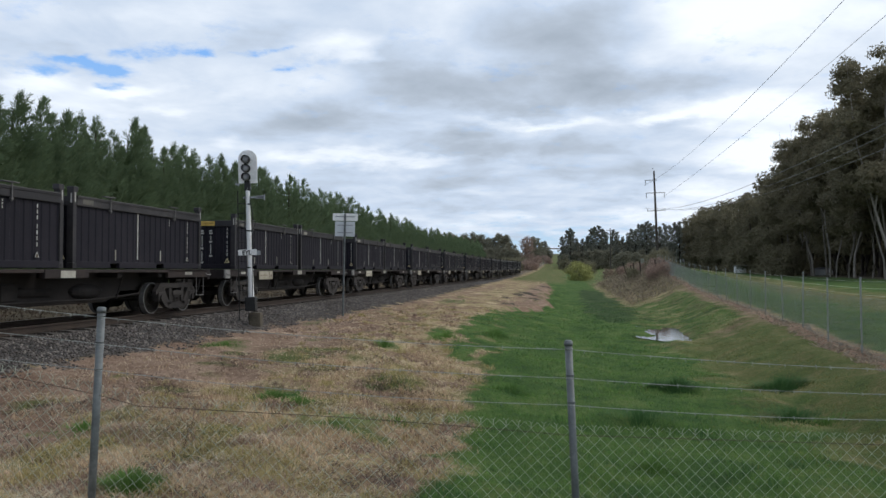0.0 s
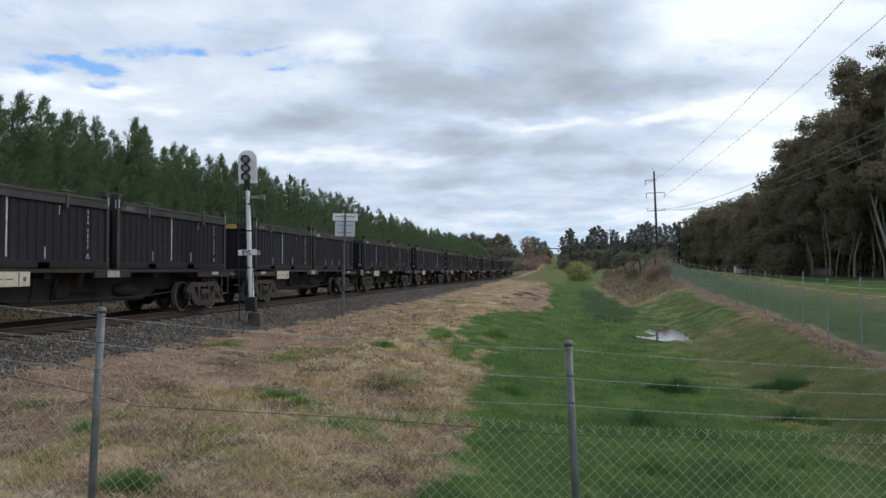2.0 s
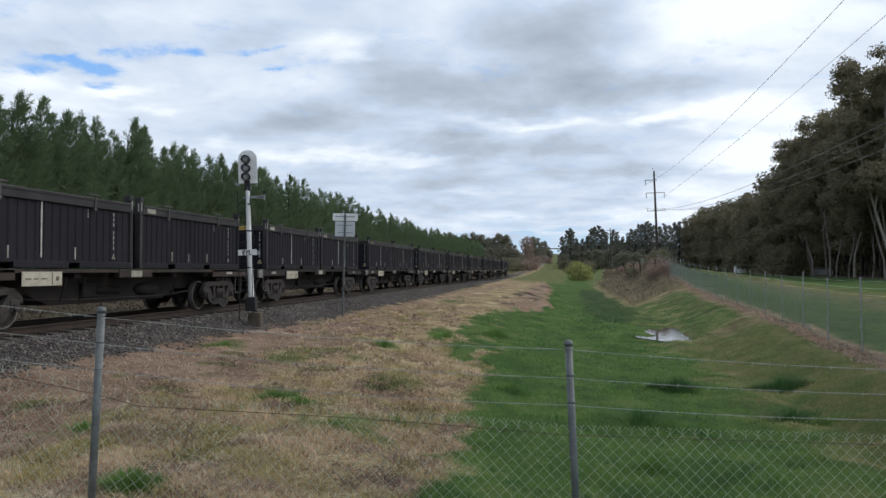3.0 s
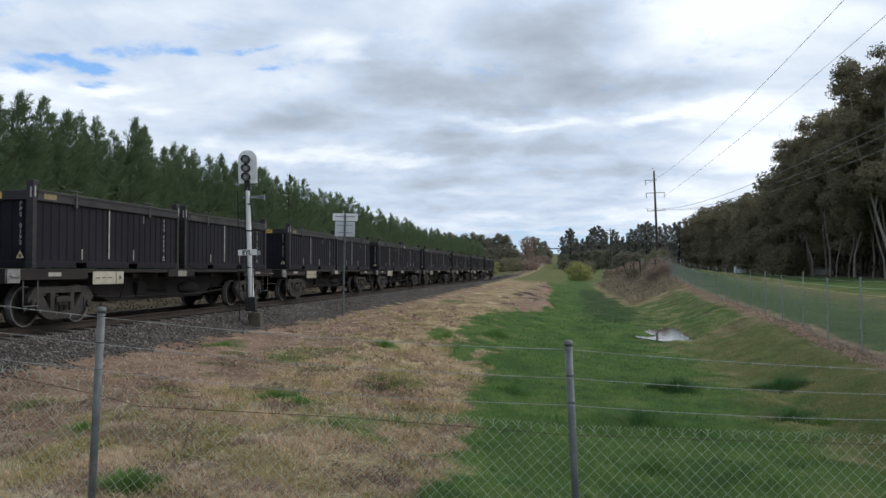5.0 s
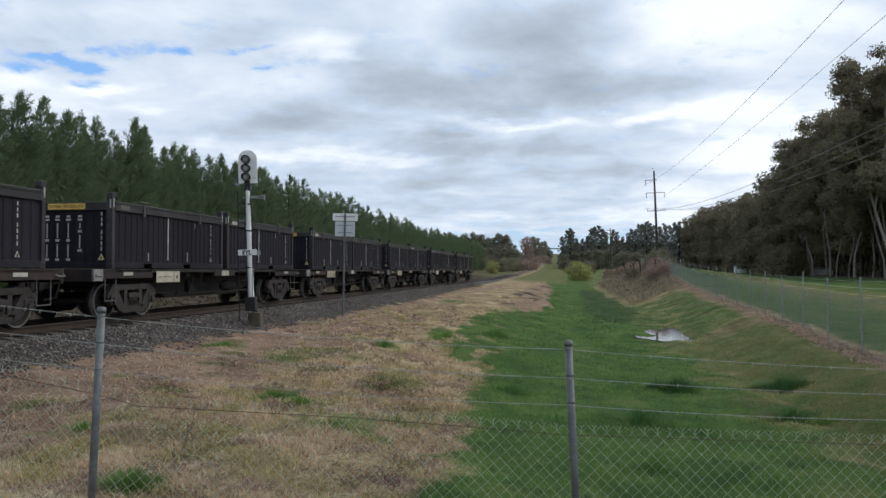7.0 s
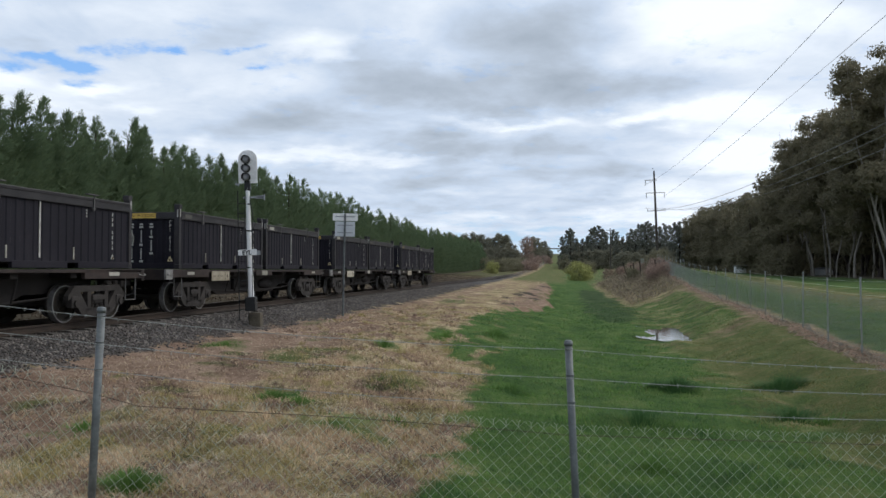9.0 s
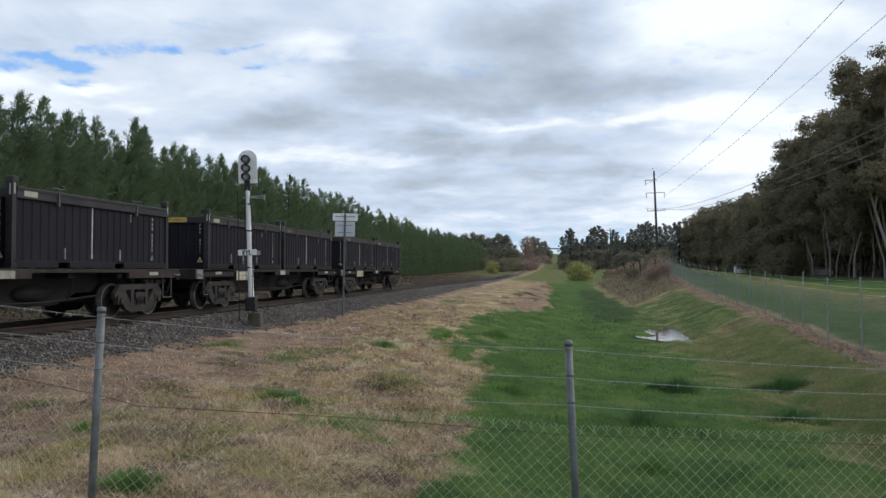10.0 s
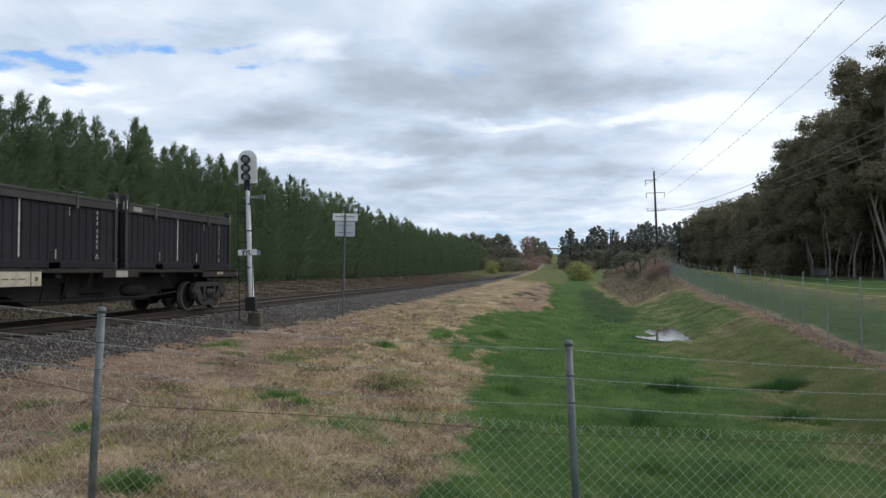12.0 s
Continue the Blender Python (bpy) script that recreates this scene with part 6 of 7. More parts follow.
def pipe_post(x, top, lean):
    g = land1(x, NEAR_Y)
    t = thing("fence_post", "weathered galvanised pipe fence post with a domed cap", "post", pose(x, NEAR_Y, 0), group="posts of the boundary fence")
    bm = bmesh.new()
    tube(bm, (lean * (top - g + 0.2), 0, g - 0.2), (0, 0, top - 0.02), 0.024, n=16)
    for z in (-0.055, -0.22, -0.39):
        tube(bm, (-lean * z, 0, top + z - 0.006), (-lean * z, 0, top + z + 0.006), 0.0262, n=16)
    part("pipe", bm, M["galv"], t, "", True)
    bm = bmesh.new()
    tube(bm, (0, 0, top - 0.035), (0, 0, top - 0.008), 0.0275, n=16)
    bmesh.ops.create_uvsphere(bm, u_segments=16, v_segments=8, radius=0.0272, matrix=pose(0, 0, top - 0.008) @ Matrix.Diagonal((1, 1, 0.45, 1)))
    part("cap", bm, M["galv"], t, "", True)


for p in POSTS:
    pipe_post(*p)


def barbed_wire(heights, sag, seed):
    """Two twisted strands with barbs, sagging from post to post."""
    r = random.Random(seed)
    xs = [p[0] for p in POSTS]
    bm = bmesh.new()
    pts = []
    for (x0, z0), (x1, z1) in zip(zip(xs, heights), zip(xs[1:], heights[1:])):
        for k in range(24):
            f = k / 24
            pts.append(Vector((x0 + (x1 - x0) * f, NEAR_Y - 0.03, z0 + (z1 - z0) * f - sag * 4 * f * (1 - f))))
    for strand in (0, 3.14):
        path_tube(bm, [p + Vector((0, 0.002 * math.cos(i * 1.7 + strand), 0.002 * math.sin(i * 1.7 + strand))) for i, p in enumerate(pts)], [0.0011] * len(pts), 4)
    x = xs[0]
    while x < xs[-1] - 0.1:
        k = min(range(len(pts)), key=lambda i: abs(pts[i].x - x))
        p = Vector((x, pts[k].y, pts[k].z + (pts[min(k + 1, len(pts) - 1)].z - pts[k].z) * 0.5))
        for a in (0.7, 2.3):
            d = Vector((0.3 * math.cos(a), 0.5 * math.sin(a * 3), math.sin(a))).normalized() * 0.013
            tube(bm, p - d, p + d, 0.0009, n=3)
        x += r.uniform(0.09, 0.12)
    return part("barbed_wire", bm, M["barb"], None)


for heights, sag, seed in (([1.33, 0.895, 0.69, 0.54], 0.03, 1), ([1.16, 0.725, 0.51, 0.395], 0.03, 2), ([0.99, 0.56, 0.34, 0.245], 0.035, 3)):
    tagged(barbed_wire(heights, sag, seed), "sagging barbed wire strand on the boundary fence", "wire", group="strands of the boundary fence")

bm = bmesh.new()
TENSION = [(-5.16, 0.86), (-2.83, 0.535), (-2.2, 0.405), (-1.93, 0.33), (-0.66, 0.262), (0.17, 0.20), (0.80, 0.147), (2.83, 0.085), (3.80, 0.06)]
path_tube(bm, [(x, NEAR_Y - 0.012, z) for x, z in TENSION], [0.0022] * len(TENSION), 5)
tagged(part("tension_wire", bm, M["rust_wire"]), "rusty tension wire along the top of the mesh", "wire")


def chain_link(pts, p, wire_r, bottom, mat, name, label, knuckle=0.0, singly=False):
    """Woven zigzag wires between a top line and the ground along a plan line of (x, y, z_top)."""
    faces, verts = [], []
    owner = None
    if singly:
        owner = thing(name, label, "fence")
    d = [0.0]
    for a, b in zip(pts, pts[1:]):
        d.append(d[-1] + math.hypot(b[0] - a[0], b[1] - a[1]))
    arr = np.array(pts)
    n = int(d[-1] / p)
    base = np.array([(math.cos(a), math.sin(a)) for a in (0.5, 2.6, 4.7)]) * wire_r
    for i in range(n):
        along = np.array([i * p, (i + 1) * p])
        cx, cy, ct = np.interp(along, d, arr[:, 0]), np.interp(along, d, arr[:, 1]), np.interp(along, d, arr[:, 2])
        low = land1(cx[0], cy[0]) + bottom
        k = max(2, int((ct[0] + knuckle - low) / p))
        z = ct[0] + knuckle - p * np.arange(k + 1)
        side = (np.arange(k + 1) + i) % 2
        ring = np.stack([cx[side], cy[side], z], -1)
        nx, ny = cy[1] - cy[0], -(cx[1] - cx[0])
        ln = math.hypot(nx, ny)
        off = (side * 2 - 1)[:, None] * np.array([nx, ny, 0]) / ln * wire_r * 0.9
        ring = ring + off
        ux, uy = (cx[1] - cx[0]) / ln, (cy[1] - cy[0]) / ln
        start = len(verts) * 3
        for q in ring:
            verts.append([(q[0] + ux * bx + nx / ln * by, q[1] + uy * bx + ny / ln * by, q[2]) for bx, by in base])
        for j in range(k):
            a = start + 3 * j
            for e in range(3):
                f = (e + 1) % 3
                faces.append((a + e, a + f, a + 3 + f, a + 3 + e))
        if singly and i % 2 == 0:
            # the twisted tips above the top row
            q = ring[0] if side[0] == 1 else ring[1]
            for tip in ((0, 0, 0.03), (0.016, 0, 0.016), (-0.016, 0, 0.016)):
                b0 = np.array(q) + (np.array((0, 0, 0.03)) if tip[0] else 0)
                at = len(verts) * 3
                for e in (b0, b0 + np.array(tip)):
                    verts.append([(e[0] + ux * bx, e[1] + by, e[2]) for bx, by in base])
                for e in range(3):
                    f = (e + 1) % 3
                    faces.append((at + e, at + f, at + 3 + f, at + 3 + e))
        if singly:
            o = new("mesh_wire", quick_mesh("mesh_wire", np.array(verts).reshape(-1, 3), np.array(faces), mat))
            o.parent = owner
            faces, verts = [], []
    if singly:
        return owner
    v = np.array(verts).reshape(-1, 3)
    return tagged(new(name, quick_mesh(name, v, np.array(faces), mat)), label, "fence", kind="")


chain_link([(x, NEAR_Y, z) for x, z in TENSION], 0.040, 0.0019, 0.0, M["wire"], "chain_link_mesh", "grey chain-link mesh hung below the barbed wire", knuckle=0.06, singly=True)

# ---- the paddock's fence ----
def paddock_xy(y):
    return float(fence_x(y)), y


row = [7.7 + 3.2 * k for k in range(32)]
for k, y in enumerate(row):
    x, y = paddock_xy(y)
    g = land1(x, y)
    t = thing("paddock_post", "thin grey steel fence post", "post", pose(x, y, g, rnd.uniform(-1.5, 1.5), rnd.uniform(-1.5, 1.5), -15), group="posts of the paddock fence")
    bm = bmesh.new()
    box(bm, (0, 0, 0.78), (0.036, 0.03, 1.76), 0.008)
    part("stake", bm, M["stake"], t)
    bm = bmesh.new()
    box(bm, (0, 0, 1.675), (0.048, 0.041, 0.05), 0.006)
    part("cap", bm, M["stake"], t)
line_pts = []
for y in np.arange(7.0, 118, 2.0):
    x, y = paddock_xy(y)
    near = y + np.linspace(-5, 5, 11)
    line_pts.append((x, y, float(land(fence_x(near), near).mean()) + 1.25))
near_run = [p for p in line_pts if p[1] <= 47.5]
far_run = [p for p in line_pts if p[1] >= 46.5]
chain_link(near_run, 0.055, 0.0023, 0.02, M["paddock_wire"], "paddock_mesh", "grey-green chain-link mesh of the paddock fence")
chain_link(far_run, 0.10, 0.0042, 0.02, M["paddock_wire"], "paddock_mesh", "grey chain-link mesh of the paddock fence further off")
for dz in (1.30, 1.45, 1.60):
    bm = bmesh.new()
    path_tube(bm, [(x, y, z - 1.25 + dz) for x, y, z in line_pts], [0.0024] * len(line_pts), 3)
    tagged(part("plain_wire", bm, M["wire"]), "plain wire along the top of the paddock fence", "wire", group="wires of the paddock fence")

# old dark posts on the mound
for x, y, h, ry in ((27.0, 112.5, 2.3, 17), (25.0, 100.0, 1.7, 8), (23.3, 90.5, 1.7, 4), (26.7, 101.8, 1.4, -6), (26.2, 106.0, 1.4, 14), (23.5, 88.0, 1.6, -3), (20.7, 74.5, 1.6, 5), (20.9, 73.0, 1.4, -6)):
    bm = bmesh.new()
    path_tube(bm, [(0, 0, -0.2), (0.02, 0.01, h * 0.5), (0, 0, h)], [0.085, 0.075, 0.065], 8)
    o = part("old_fence_post", bm, M["old_post"])
    o.matrix_basis = pose(x, y, land1(x, y), 0, -ry, 0)
    tagged(o, "old dark leaning timber fence post", "post", group="old timber posts")

# ---- power line ----
def power_pole(x, y, h):
    t = thing("power_pole", "tall weathered timber power pole with three cross-arms", "power pole", pose(x, y, land1(x, y) - 0.5, 0, -2.0, 0))
    bm = bmesh.new()
    path_tube(bm, [(0, 0, 0), (0, 0, h * 0.5), (0, 0, h)], [0.27, 0.22, 0.16], 10)
    part("shaft", bm, M["pole_wood"], t)
    arms = []
    for z, lo, hi in ((h - 1.7, -1.75, 0.5), (h - 4.1, -1.7, 1.9), (h - 7.45, -1.6, 1.9)):
        bm = bmesh.new()
        box(bm, ((lo + hi) / 2, 0, z), (hi - lo, 0.10, 0.11), 0.01)
        arm = part("cross_arm", bm, M["pole_wood"], t)
        for ax in ((lo + 0.1,) if z > h - 2 else (lo + 0.1, hi - 0.1)):
            bm = bmesh.new()
            up = 0.35 if z < h - 6 else -0.95
            path_tube(bm, [(ax, 0, z), (ax, 0, z + up * 0.3), (ax, 0, z + up)], [0.04, 0.07, 0.05], 8)
            part("insulator", bm, M["grey_metal"], arm)
            arms.append((x + ax - 0.035 * (z - h * 0), y, land1(x, y) - 0.5 + z + up))
    bm = bmesh.new()
    path_tube(bm, [(0, 0, h - 0.3), (-0.25, 0, h + 0.55), (0.05, 0, h + 0.5)], [0.03, 0.03, 0.03], 6)
    part("top_spike", bm, M["grey_metal"], t)
    return arms


power_pole(40.1, 143.0, 19.1)


def cable(a, b, sag, r, label):
    bm = bmesh.new()
    pts = []
    for k in range(25):
        f = k / 24
        p = Vector(a).lerp(Vector(b), f)
        pts.append((p.x, p.y, p.z - sag * 4 * f * (1 - f)))
    path_tube(bm, pts, [r] * 25, 4)
    tagged(part("power_cable", bm, M["cable"]), label, "cable", group="cables of the power line")


cable((37.6, 143.0, 17.1), (14.0, -8.0, 18.75), 2.75, 0.02, "high power cable slung between poles")
cable((40.9, 143.0, 14.8), (18.0, -8.0, 18.4), 1.1, 0.02, "high power cable slung between poles")
for x0, x1, z1, sag in ((37.7, 14.5, 10.1, 3.1), (39.6, 16.0, 11.0, 3.6), (41.1, 17.0, 10.5, 3.5)):
    cable((x0, 143.0, 12.8), (x1, -8.0, z1), sag, 0.02, "lower power cable in front of the gum trees")
for (x, y, h) in ((48.0, 220.0, 13.0), (62.0, 330.0, 14.0), (54.0, 300.0, 12.0)):
    t = thing("street_pole", "far thin timber service pole", "pole", pose(x, y, land1(x, y)), group="far service poles")
    bm = bmesh.new()
    path_tube(bm, [(0, 0, -0.3), (0, 0, h)], [0.17, 0.11], 8)
    part("shaft", bm, M["pole_wood"], t)
    bm = bmesh.new()
    box(bm, (0, 0, h - 0.6), (2.2, 0.1, 0.12), 0.01)
    part("cross_arm", bm, M["pole_wood"], t)

# ---- far white sheds behind the gums, and the overbridge ----
def shed(x, y, w, d, h):
    t = thing("shed", "low white shed behind the trees", "shed", pose(x, y, land1(x, y), 0, 0, -12), group="far sheds")
    bm = bmesh.new()
    box(bm, (0, 0, h / 2), (w, d, h), 0.02)
    part("wall", bm, M["far_wall"], t)
    bm = bmesh.new()
    prism(bm, [(-w / 2 - 0.3, h), (w / 2 + 0.3, h), (0, h + 0.35)], -d / 2 - 0.3, d / 2 + 0.3)
    part("roof", bm, M["grey_metal"], t)


shed(66.9, 135.5, 3.0, 2.6, 1.1)
shed(71.6, 185.0, 2.4, 2.2, 1.7)
bx, by = track_xy(850.0, 0.0)
t = thing("overbridge", "far grey bridge deck over the railway cutting", "bridge", pose(bx, by, 25.6, 0, 0, TURN_DEG))
bm = bmesh.new()
box(bm, (0, 0, 0), (26, 3, 1.1), 0.05)
part("deck", bm, M["concrete"], t)
for dx in (-10.5, 10.5):
    bm = bmesh.new()
    box(bm, (dx, 0, -4.7), (0.9, 2.6, 8.4), 0.05)
    part("pier", bm, M["concrete"], t)

# ---- puddle ----
bm = bmesh.new()
ring = [bm.verts.new((PUDDLE[0] + 1.7 * math.cos(a), PUDDLE[1] + 4.0 * math.sin(a), -1.352)) for a in np.linspace(0, 6.2832, 32)[:-1]]
bm.faces.new(ring)
tagged(part("puddle", bm, M["water"]), "still puddle in the grassy drain reflecting the sky", "puddle", kind="structure")


# ---- grass ----
def blades(x, y, length, width, lean, seed, lift=1.0):
    """Bent two-triangle blades on the ground at x, y."""
    r = np.random.RandomState(seed)
    n = len(x)
    z = land(x, y)
    a = r.uniform(0, 6.2832, n)
    dx, dy = np.cos(a), np.sin(a)
    out = lean * r.uniform(0.5, 1.3, n)
    base = np.stack([x, y, z - 0.01], -1)
    w = np.stack([-dy, dx, np.zeros(n)], -1) * (width * 0.5)[:, None]
    mid = base + np.stack([dx * out * length * 0.35, dy * out * length * 0.35, lift * length * 0.55 * np.sqrt(np.maximum(0.05, 1 - 0.5 * np.minimum(out, 1.3) ** 2))], -1)
    tip = base + np.stack([dx * out * length, dy * out * length, lift * length * np.sqrt(np.maximum(0.03, 1 - 0.75 * np.minimum(out, 1.15) ** 2))], -1)
    v = np.stack([base - w, base + w, mid + w * 0.8, tip, mid - w * 0.8], 1).reshape(-1, 3)
    f = np.array([[0, 1, 2], [0, 2, 4], [4, 2, 3]])
    return v, (f[None] + 5 * np.arange(n)[:, None, None]).reshape(-1, 3)


def spread(count, y0, y1, seed):
    r = np.random.RandomState(seed)
    y = y0 * (y1 / y0) ** r.rand(count)
    return r.uniform(-0.66, 0.66, count) * y, y, r


x, y, r = spread(310000, 5.2, 60.0, 31)
dirt, olive, green, track, litter_and_shade, darker_green = zones(x, y)
s_, u_ = track_su(x, y)
n1 = waves(x, y, 0.9, 41)
pick = r.rand(len(x))
grown = (track < 0.1) & (np.hypot((x - PUDDLE[0]) / 1.0, (y - PUDDLE[1]) / 2.4) > 1.0)
is_green = grown & (green > 0.35 + 0.25 * pick) & (pick < 0.95)
is_dry = grown & ~is_green & ~((u_ > 12) & (olive > 0.25)) & (pick < 0.64 - 0.52 * np.clip(dirt, 0, 1)) & (u_ > 3.7)
lush = smooth(0.1, 0.9, waves(x, y, 2.6, 42))
far_w = np.clip(y / 9.0, 1.0, 4.0)
is_pasture = grown & (u_ > 12) & (olive > 0.25) & ~is_green & (pick < 0.8 - 0.75 * smooth(0.3, 0.6, dirt)) | is_green & (r.rand(len(x)) < 1.25 * olive + 0.08)
is_lush = is_green & ~is_pasture & (waves(x, y, 1.5, 52) + 0.4 * waves(x, y, 0.5, 53) + r.normal(0, 0.2, len(x)) + 1.2 * darker_green > 0.5) & (u_ < fence_u(s_))
for name, g, high, label, seed in (("green_grass", is_green & ~is_pasture & ~is_lush, 1.0, "lush green grass in the drain and paddock edge", 32),
                                   ("pasture_grass", is_pasture, 0.8, "short olive pasture grass beside the drain", 54),
                                   ("lush_grass", is_lush, 1.5, "taller dark green grass in patches along the drain", 55)):
    va, fa = blades(x[g], y[g], high * (0.045 + 0.055 * lush[g] * (1 - 0.7 * olive[g])) * r.uniform(0.6, 1.4, g.sum()), 0.005 * far_w[g] * r.uniform(0.7, 1.3, g.sum()), 0.8, seed)
    tagged(new(name, quick_mesh(name, va, fa, M[name])), label, "grass", kind="stuff")
# the dry bank: straw, yellow-olive and dead brown patches
olive_field = waves(x, y, 2.2, 14) + 0.35 * waves(x, y, 0.7, 47) + r.normal(0, 0.16, len(x))
brown_field = 0.18 * smooth(10.5, 7.5, y) - 0.4 * smooth(11, 14, y) * smooth(30, 22, y) + 0.5 * red_strip(x, y) + waves(x, y, 1.7, 48) + 0.4 * waves(x, y, 0.6, 49) + r.normal(0, 0.16, len(x))
olive_field = olive_field + 0.9 * spotted(OLIVE_SPOTS, x, y, 83) - 0.6 * spotted(DARK_SPOTS, x, y, 85)
brown_field = brown_field + 0.9 * spotted(DARK_SPOTS, x, y, 85)
is_olive = is_dry & (olive_field > 0.30) & (red_strip(x, y) < 0.4)
is_brown = is_dry & ~is_olive & (brown_field > 0.06)
for name, g, long, label, seed in (("dry_grass", is_dry & ~is_olive & ~is_brown, 0.09, "mown straw-coloured dry grass on the bank", 33),
                                   ("olive_grass", is_olive, 0.075, "short yellow-olive grass growing through the dry bank", 37),
                                   ("mauve_grass", is_brown, 0.085, "dead brown grass in patches on the bank", 38)):
    va, fa = blades(x[g], y[g], long * r.uniform(0.4, 1.7, g.sum()), 0.0075 * far_w[g] * r.uniform(0.7, 1.3, g.sum()), 1.05, seed, 0.5)
    tagged(new({"mauve_grass": "dead_bank_grass"}.get(name, name), quick_mesh(name, va, fa, M[name])), label, "grass", kind="stuff")

# longer pale straws and dark thatch lying among it
xs, ys, r = spread(130000, 5.4, 34.0, 34)
ss, us = track_su(xs, ys)
zone = zones(xs, ys)
on = (us > 3.4) & (us < 11.5) & (zone[2] < 0.3) & (zone[3] < 0.2) & (red_strip(xs, ys) < 0.5 + r.rand(len(xs))) & (waves(xs, ys, 1.7, 43) + 0.5 * waves(xs, ys, 0.6, 44) + r.uniform(-0.5, 0.5, len(xs)) > 0.08)
va, fa = blades(xs[on], ys[on], r.uniform(0.12, 0.32, on.sum()), 0.007 * np.clip(ys[on] / 9, 1, 3), 1.12, 35, 0.3)
tagged(new("straw", quick_mesh("straw", va, fa, M["straw"])), "pale loose straw lying on the mown bank", "straw", kind="stuff")
on = (us > 3.4) & (us < 11.5) & (zone[2] < 0.3) & (zone[3] < 0.2) & (waves(xs, ys, 2.3, 45) + 0.5 * waves(xs, ys, 0.7, 46) + 1.3 * spotted(DARK_SPOTS, xs, ys, 85) + r.uniform(-0.5, 0.5, len(xs)) > 0.62)
va, fa = blades(xs[on], ys[on], r.uniform(0.08, 0.22, on.sum()), 0.009 * np.clip(ys[on] / 9, 1, 3), 1.0, 36, 0.4)
tagged(new("dead_thatch", quick_mesh("dead_thatch", va, fa, M["thatch"])), "dark brown dead thatch on the mown bank", "grass", kind="stuff")


# small tussocks that break up the mown bank
r = np.random.RandomState(61)
cx, cy, r2 = spread(15000, 5.6, 40.0, 62)
_, cu = track_su(cx, cy)
zone = zones(cx, cy)
on = (cu > 3.8) & (cu < 11.3) & (zone[2] < 0.35) & (zone[3] < 0.1) & (waves(cx, cy, 1.9, 63) > -0.35) & (red_strip(cx, cy) < 0.15 + r2.rand(len(cx)))
cx, cy = cx[on], cy[on]
kind = np.where(waves(cx, cy, 2.2, 14) > 0.15, 1, np.where(waves(cx, cy, 1.7, 48) > 0.1, 2, 0))
kind = np.where(r.rand(len(cx)) < 0.2, r.randint(0, 3, len(cx)), kind)
for k, (name, mat, label) in enumerate((("straw_tussock", "dry_grass", "small straw-coloured tussocks on the mown bank"), ("olive_tussock", "olive_grass", "small yellow-olive tussocks on the bank"),
                                        ("brown_tussock", "mauve_grass", "small dead brown tussocks on the bank"))):
    at = np.repeat(np.nonzero(kind == k)[0], 20)
    m = len(at)
    wide, tall = r.uniform(0.04, 0.13, len(cx))[at], r.uniform(0.05, 0.17, len(cx))[at]
    va, fa = blades(cx[at] + r.normal(0, 1, m) * wide, cy[at] + r.normal(0, 1, m) * wide, tall * r.uniform(0.5, 1.2, m), 0.007 * np.clip(cy[at] / 9, 1, 3), 0.8, 64 + k, 0.85)
    tagged(new(name, quick_mesh(name, va, fa, M[mat])), label, "grass", kind="stuff")


def tuft(x, y, radius, height, mat, label, n=260, seed=1):
    r = np.random.RandomState(seed)
    a, d = r.uniform(0, 6.2832, n), radius * r.rand(n) ** 0.8 * r.uniform(0.6, 1.35, n)
    va, fa = blades(x + d * np.cos(a), y + d * np.sin(a), height * (1.25 - 0.6 * d / radius) * r.uniform(0.45, 1.2, n), np.full(n, 0.009), 0.75, seed)
    va = va - np.tile(np.array([x, y, 0.0]), (len(va), 1))
    o = new("grass_tuft", quick_mesh("grass_tuft", va, fa, mat))
    o.location = (x, y, 0)
    return tagged(o, label, "grass", kind="stuff")


DARK_TUFT, PALE_TUFT = "dark green grass tussock in the drain", "green weed tuft on the dry bank"
for k, (x, y, radius, height, mat, label, n) in enumerate((
        (-2.5, 11.5, 0.28, 0.22, "weed", PALE_TUFT, 420), (-2.05, 11.0, 0.3, 0.12, "green_grass", PALE_TUFT, 380), (-2.67, 6.6, 0.30, 0.18, "weed", PALE_TUFT, 700),
        (-1.5, 19.5, 0.32, 0.2, "weed", PALE_TUFT, 300), (4.93, 16.2, 0.5, 0.24, "lush_grass", DARK_TUFT, 1100), (7.0, 16.0, 0.62, 0.27, "lush_grass", DARK_TUFT, 1500), (4.55, 16.4, 0.3, 0.18, "lush_grass", DARK_TUFT, 400), (6.1, 13.4, 0.7, 0.2, "lush_grass", DARK_TUFT, 900), (3.2, 12.6, 0.7, 0.18, "lush_grass", DARK_TUFT, 800),
        (2.54, 9.4, 0.35, 0.16, "weed", DARK_TUFT, 400), (-0.65, 10.6, 0.3, 0.12, "green_grass", PALE_TUFT, 250), (1.3, 14.6, 0.6, 0.16, "weed", DARK_TUFT, 600),
        (-5.2, 18.4, 0.6, 0.1, "green_grass", PALE_TUFT, 400), (0.1, 22.4, 0.5, 0.25, "green_grass", PALE_TUFT, 350), (6.4, 12.9, 0.5, 0.13, "weed", DARK_TUFT, 450),
        (-0.2, 21.0, 0.35, 0.25, "green_grass", PALE_TUFT, 300), (1.7, 24.5, 0.6, 0.28, "weed", DARK_TUFT, 400), (-4.3, 9.2, 0.3, 0.1, "green_grass", PALE_TUFT, 200))):
    tuft(x, y, radius, height, M[mat], label, n, 200 + k)

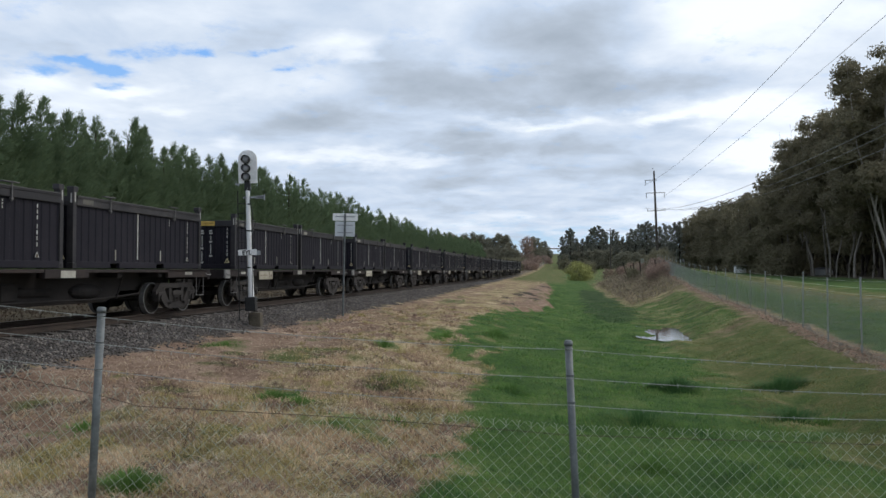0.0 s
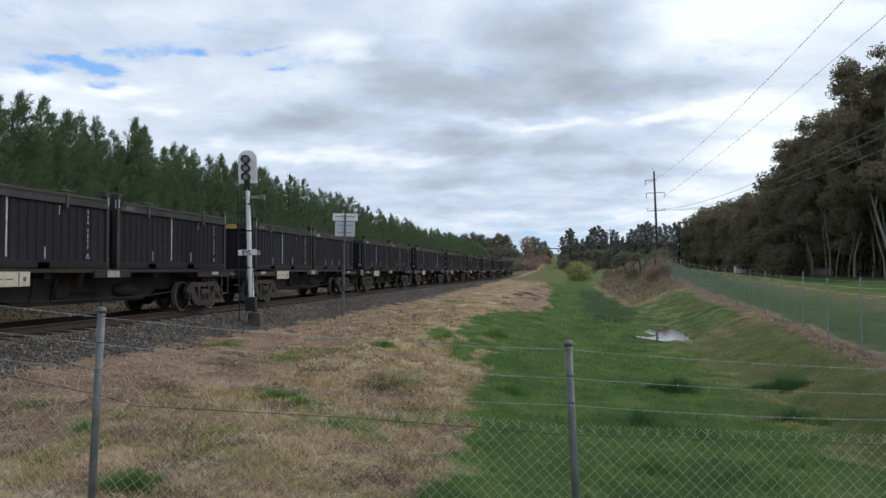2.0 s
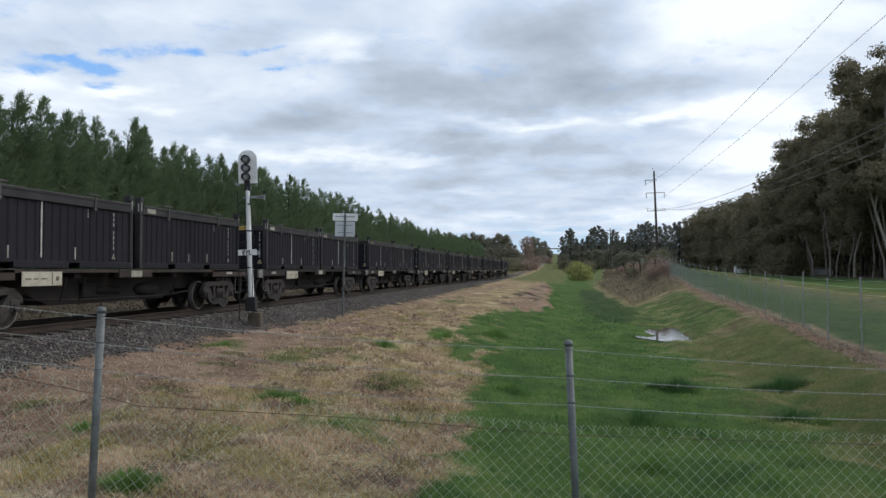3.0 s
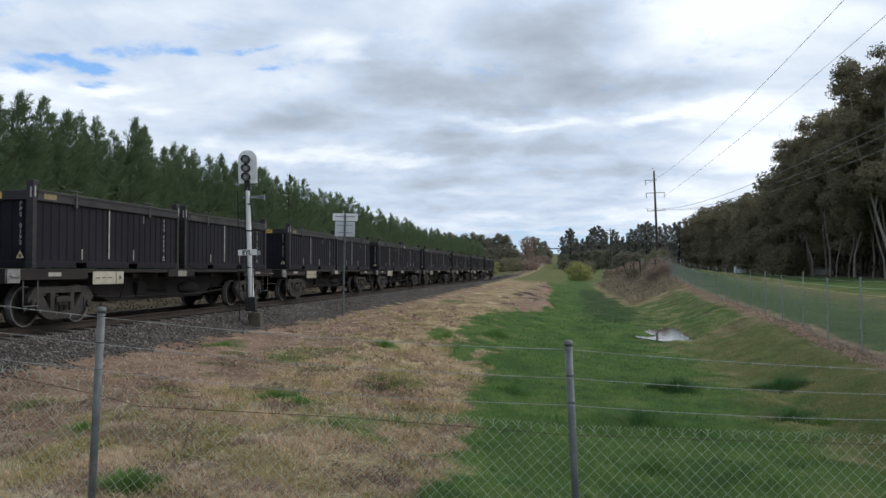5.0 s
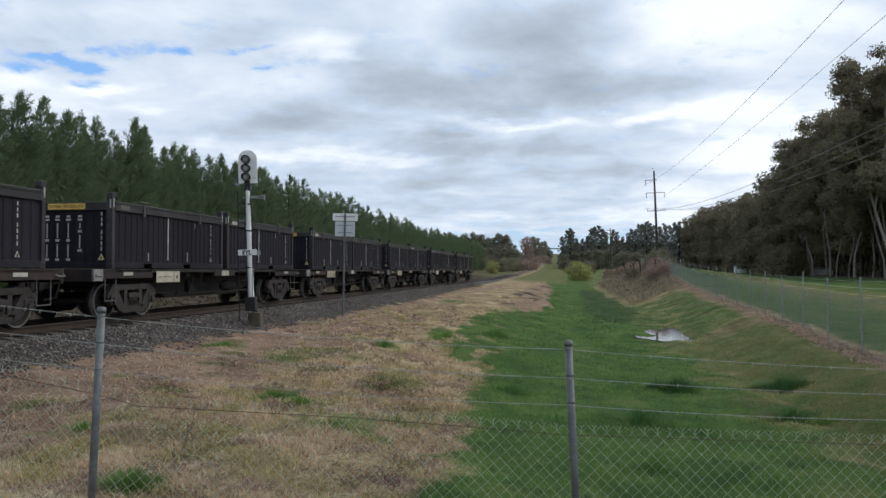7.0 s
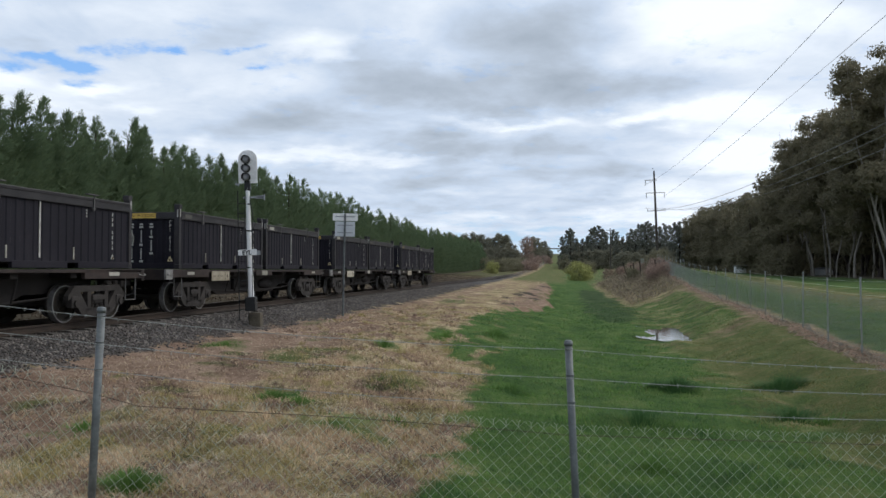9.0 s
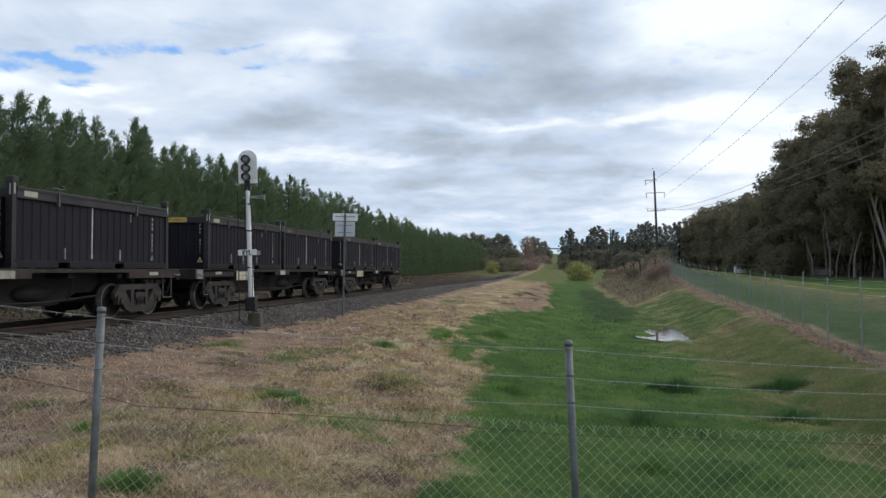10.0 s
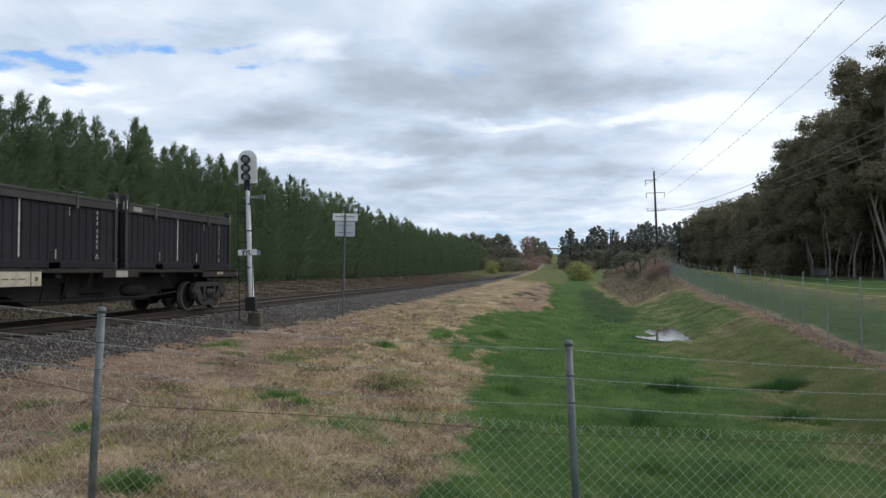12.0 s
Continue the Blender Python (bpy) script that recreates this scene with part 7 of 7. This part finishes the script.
# dry brush on the mound and along the paddock fence
r = np.random.RandomState(77)
n = 11000
s_, f_ = r.uniform(34, 105, n), r.rand(n) ** 0.8
u_ = 16.6 + (fence_u(s_) - 0.4 - 16.6) * f_
x, y = CX + s_ * ALONG[0] + u_ * ACROSS[0], CY + s_ * ALONG[1] + u_ * ACROSS[1]
thick = smooth(-0.2, 0.7, waves(x, y, 7.0, 51))
keep = r.rand(n) < 0.25 + 0.75 * thick
x, y, thick = x[keep], y[keep], thick[keep]
p = np.stack([x, y, land(x, y) + 0.05 + 0.5 * thick * r.rand(len(x)) ** 1.5], -1)
v, f = sprays(p, np.stack([r.normal(0, 0.6, len(x)), r.normal(0, 0.6, len(x)), np.full(len(x), 0.7)], -1), r.uniform(0.15, 0.5, len(x)), r.uniform(0.007, 0.018, len(x)), 78)
tagged(new("dry_brush", quick_mesh("dry_brush", v, f, M["brush"])), "tangled dry brown brush on the mound", "brush", kind="stuff")
n = 3000
y = 12 + 95 * r.rand(n) ** 1.6
x = fence_x(y) - r.rand(n) ** 1.5 * 0.6 + 0.12
p = np.stack([x, y, land(x, y) + 0.03], -1)
v, f = sprays(p, np.stack([r.normal(0, 0.8, n), r.normal(0, 0.8, n), np.full(n, 0.45)], -1), r.uniform(0.06, 0.22, n), r.uniform(0.004, 0.012, n), 79)
tagged(new("dead_grass", quick_mesh("dead_grass", v, f, M["brush"])), "dead brown grass along the foot of the paddock fence", "grass", kind="stuff")

# dead grass between the railway and the hedge, its colour darkened for the hedge's shade
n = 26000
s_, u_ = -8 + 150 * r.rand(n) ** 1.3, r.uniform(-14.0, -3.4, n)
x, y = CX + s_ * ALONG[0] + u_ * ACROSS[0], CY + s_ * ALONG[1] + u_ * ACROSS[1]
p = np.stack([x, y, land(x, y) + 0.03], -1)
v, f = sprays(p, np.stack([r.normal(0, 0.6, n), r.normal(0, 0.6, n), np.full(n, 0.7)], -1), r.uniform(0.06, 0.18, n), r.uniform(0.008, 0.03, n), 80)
tagged(new("dead_grass", quick_mesh("dead_grass", v, f, M["shaded_hedge_grass"])), "long dead brown grass, coloured dark for hedge shade, beside the railway", "grass", kind="stuff")

dark_bush = clump_tree("thicket", 91, 2.6, 2.0, "dark tangled thicket at the end of the fence", M["shrub_leaf"], M["bark"], 14, 2200, 0.14, 0.03, bare=0.02, group="thickets")
place([dark_bush], 0, 24.0, 86.0, 0.8, 0)
place([dark_bush], 0, 25.4, 92.0, 0.8, 70)
place([dark_bush], 0, 22.4, 91.0, 0.55, 150)


# ---- what moves ----
def motions():
    turn = Matrix.Rotation(-TURN, 4, "Z")
    # the train runs 0.02 s early at the half seconds
    times = [(k * 0.5, k * 0.5 - 0.02 * (k % 2)) for k in range(25)]
    for ob, back in TRAIN:
        lift = DECK if ob.name.startswith("container") else 0.0
        rows = []
        for t, shown in times:
            s = tail_s(shown) - back
            x, y = track_xy(s, 0.0)
            rise = float(climb(s + 4.5) - climb(s - 4.5)) / 9.0
            rows.append((t, Matrix.Translation((x, y, float(climb(s + 4.5) + climb(s - 4.5)) / 2)) @ turn @ Matrix.Rotation(math.atan(rise), 4, "X") @ Matrix.Translation((0, 0, lift))))
        walk(ob, rows)
    # the wheels roll as far as the train goes
    step = 1.0 / FPS
    spin = [(k * step, (tail_s(0.0) - tail_s(k * step)) / WHEEL_R) for k in range(12 * FPS + 1)]
    for ob, back in TRAIN:
        for w in ob.children:
            if w.name.startswith("wheelset"):
                at = Matrix.Translation(w.location)
                walk(w, [(t, at @ Matrix.Rotation(a, 4, "X")) for t, a in spin])
    walk(CLOUDS, [(0.0, pose(0, 0, 0)), (12.0, pose(0, 0, 0, 0, 0, 2.6))])


motions()
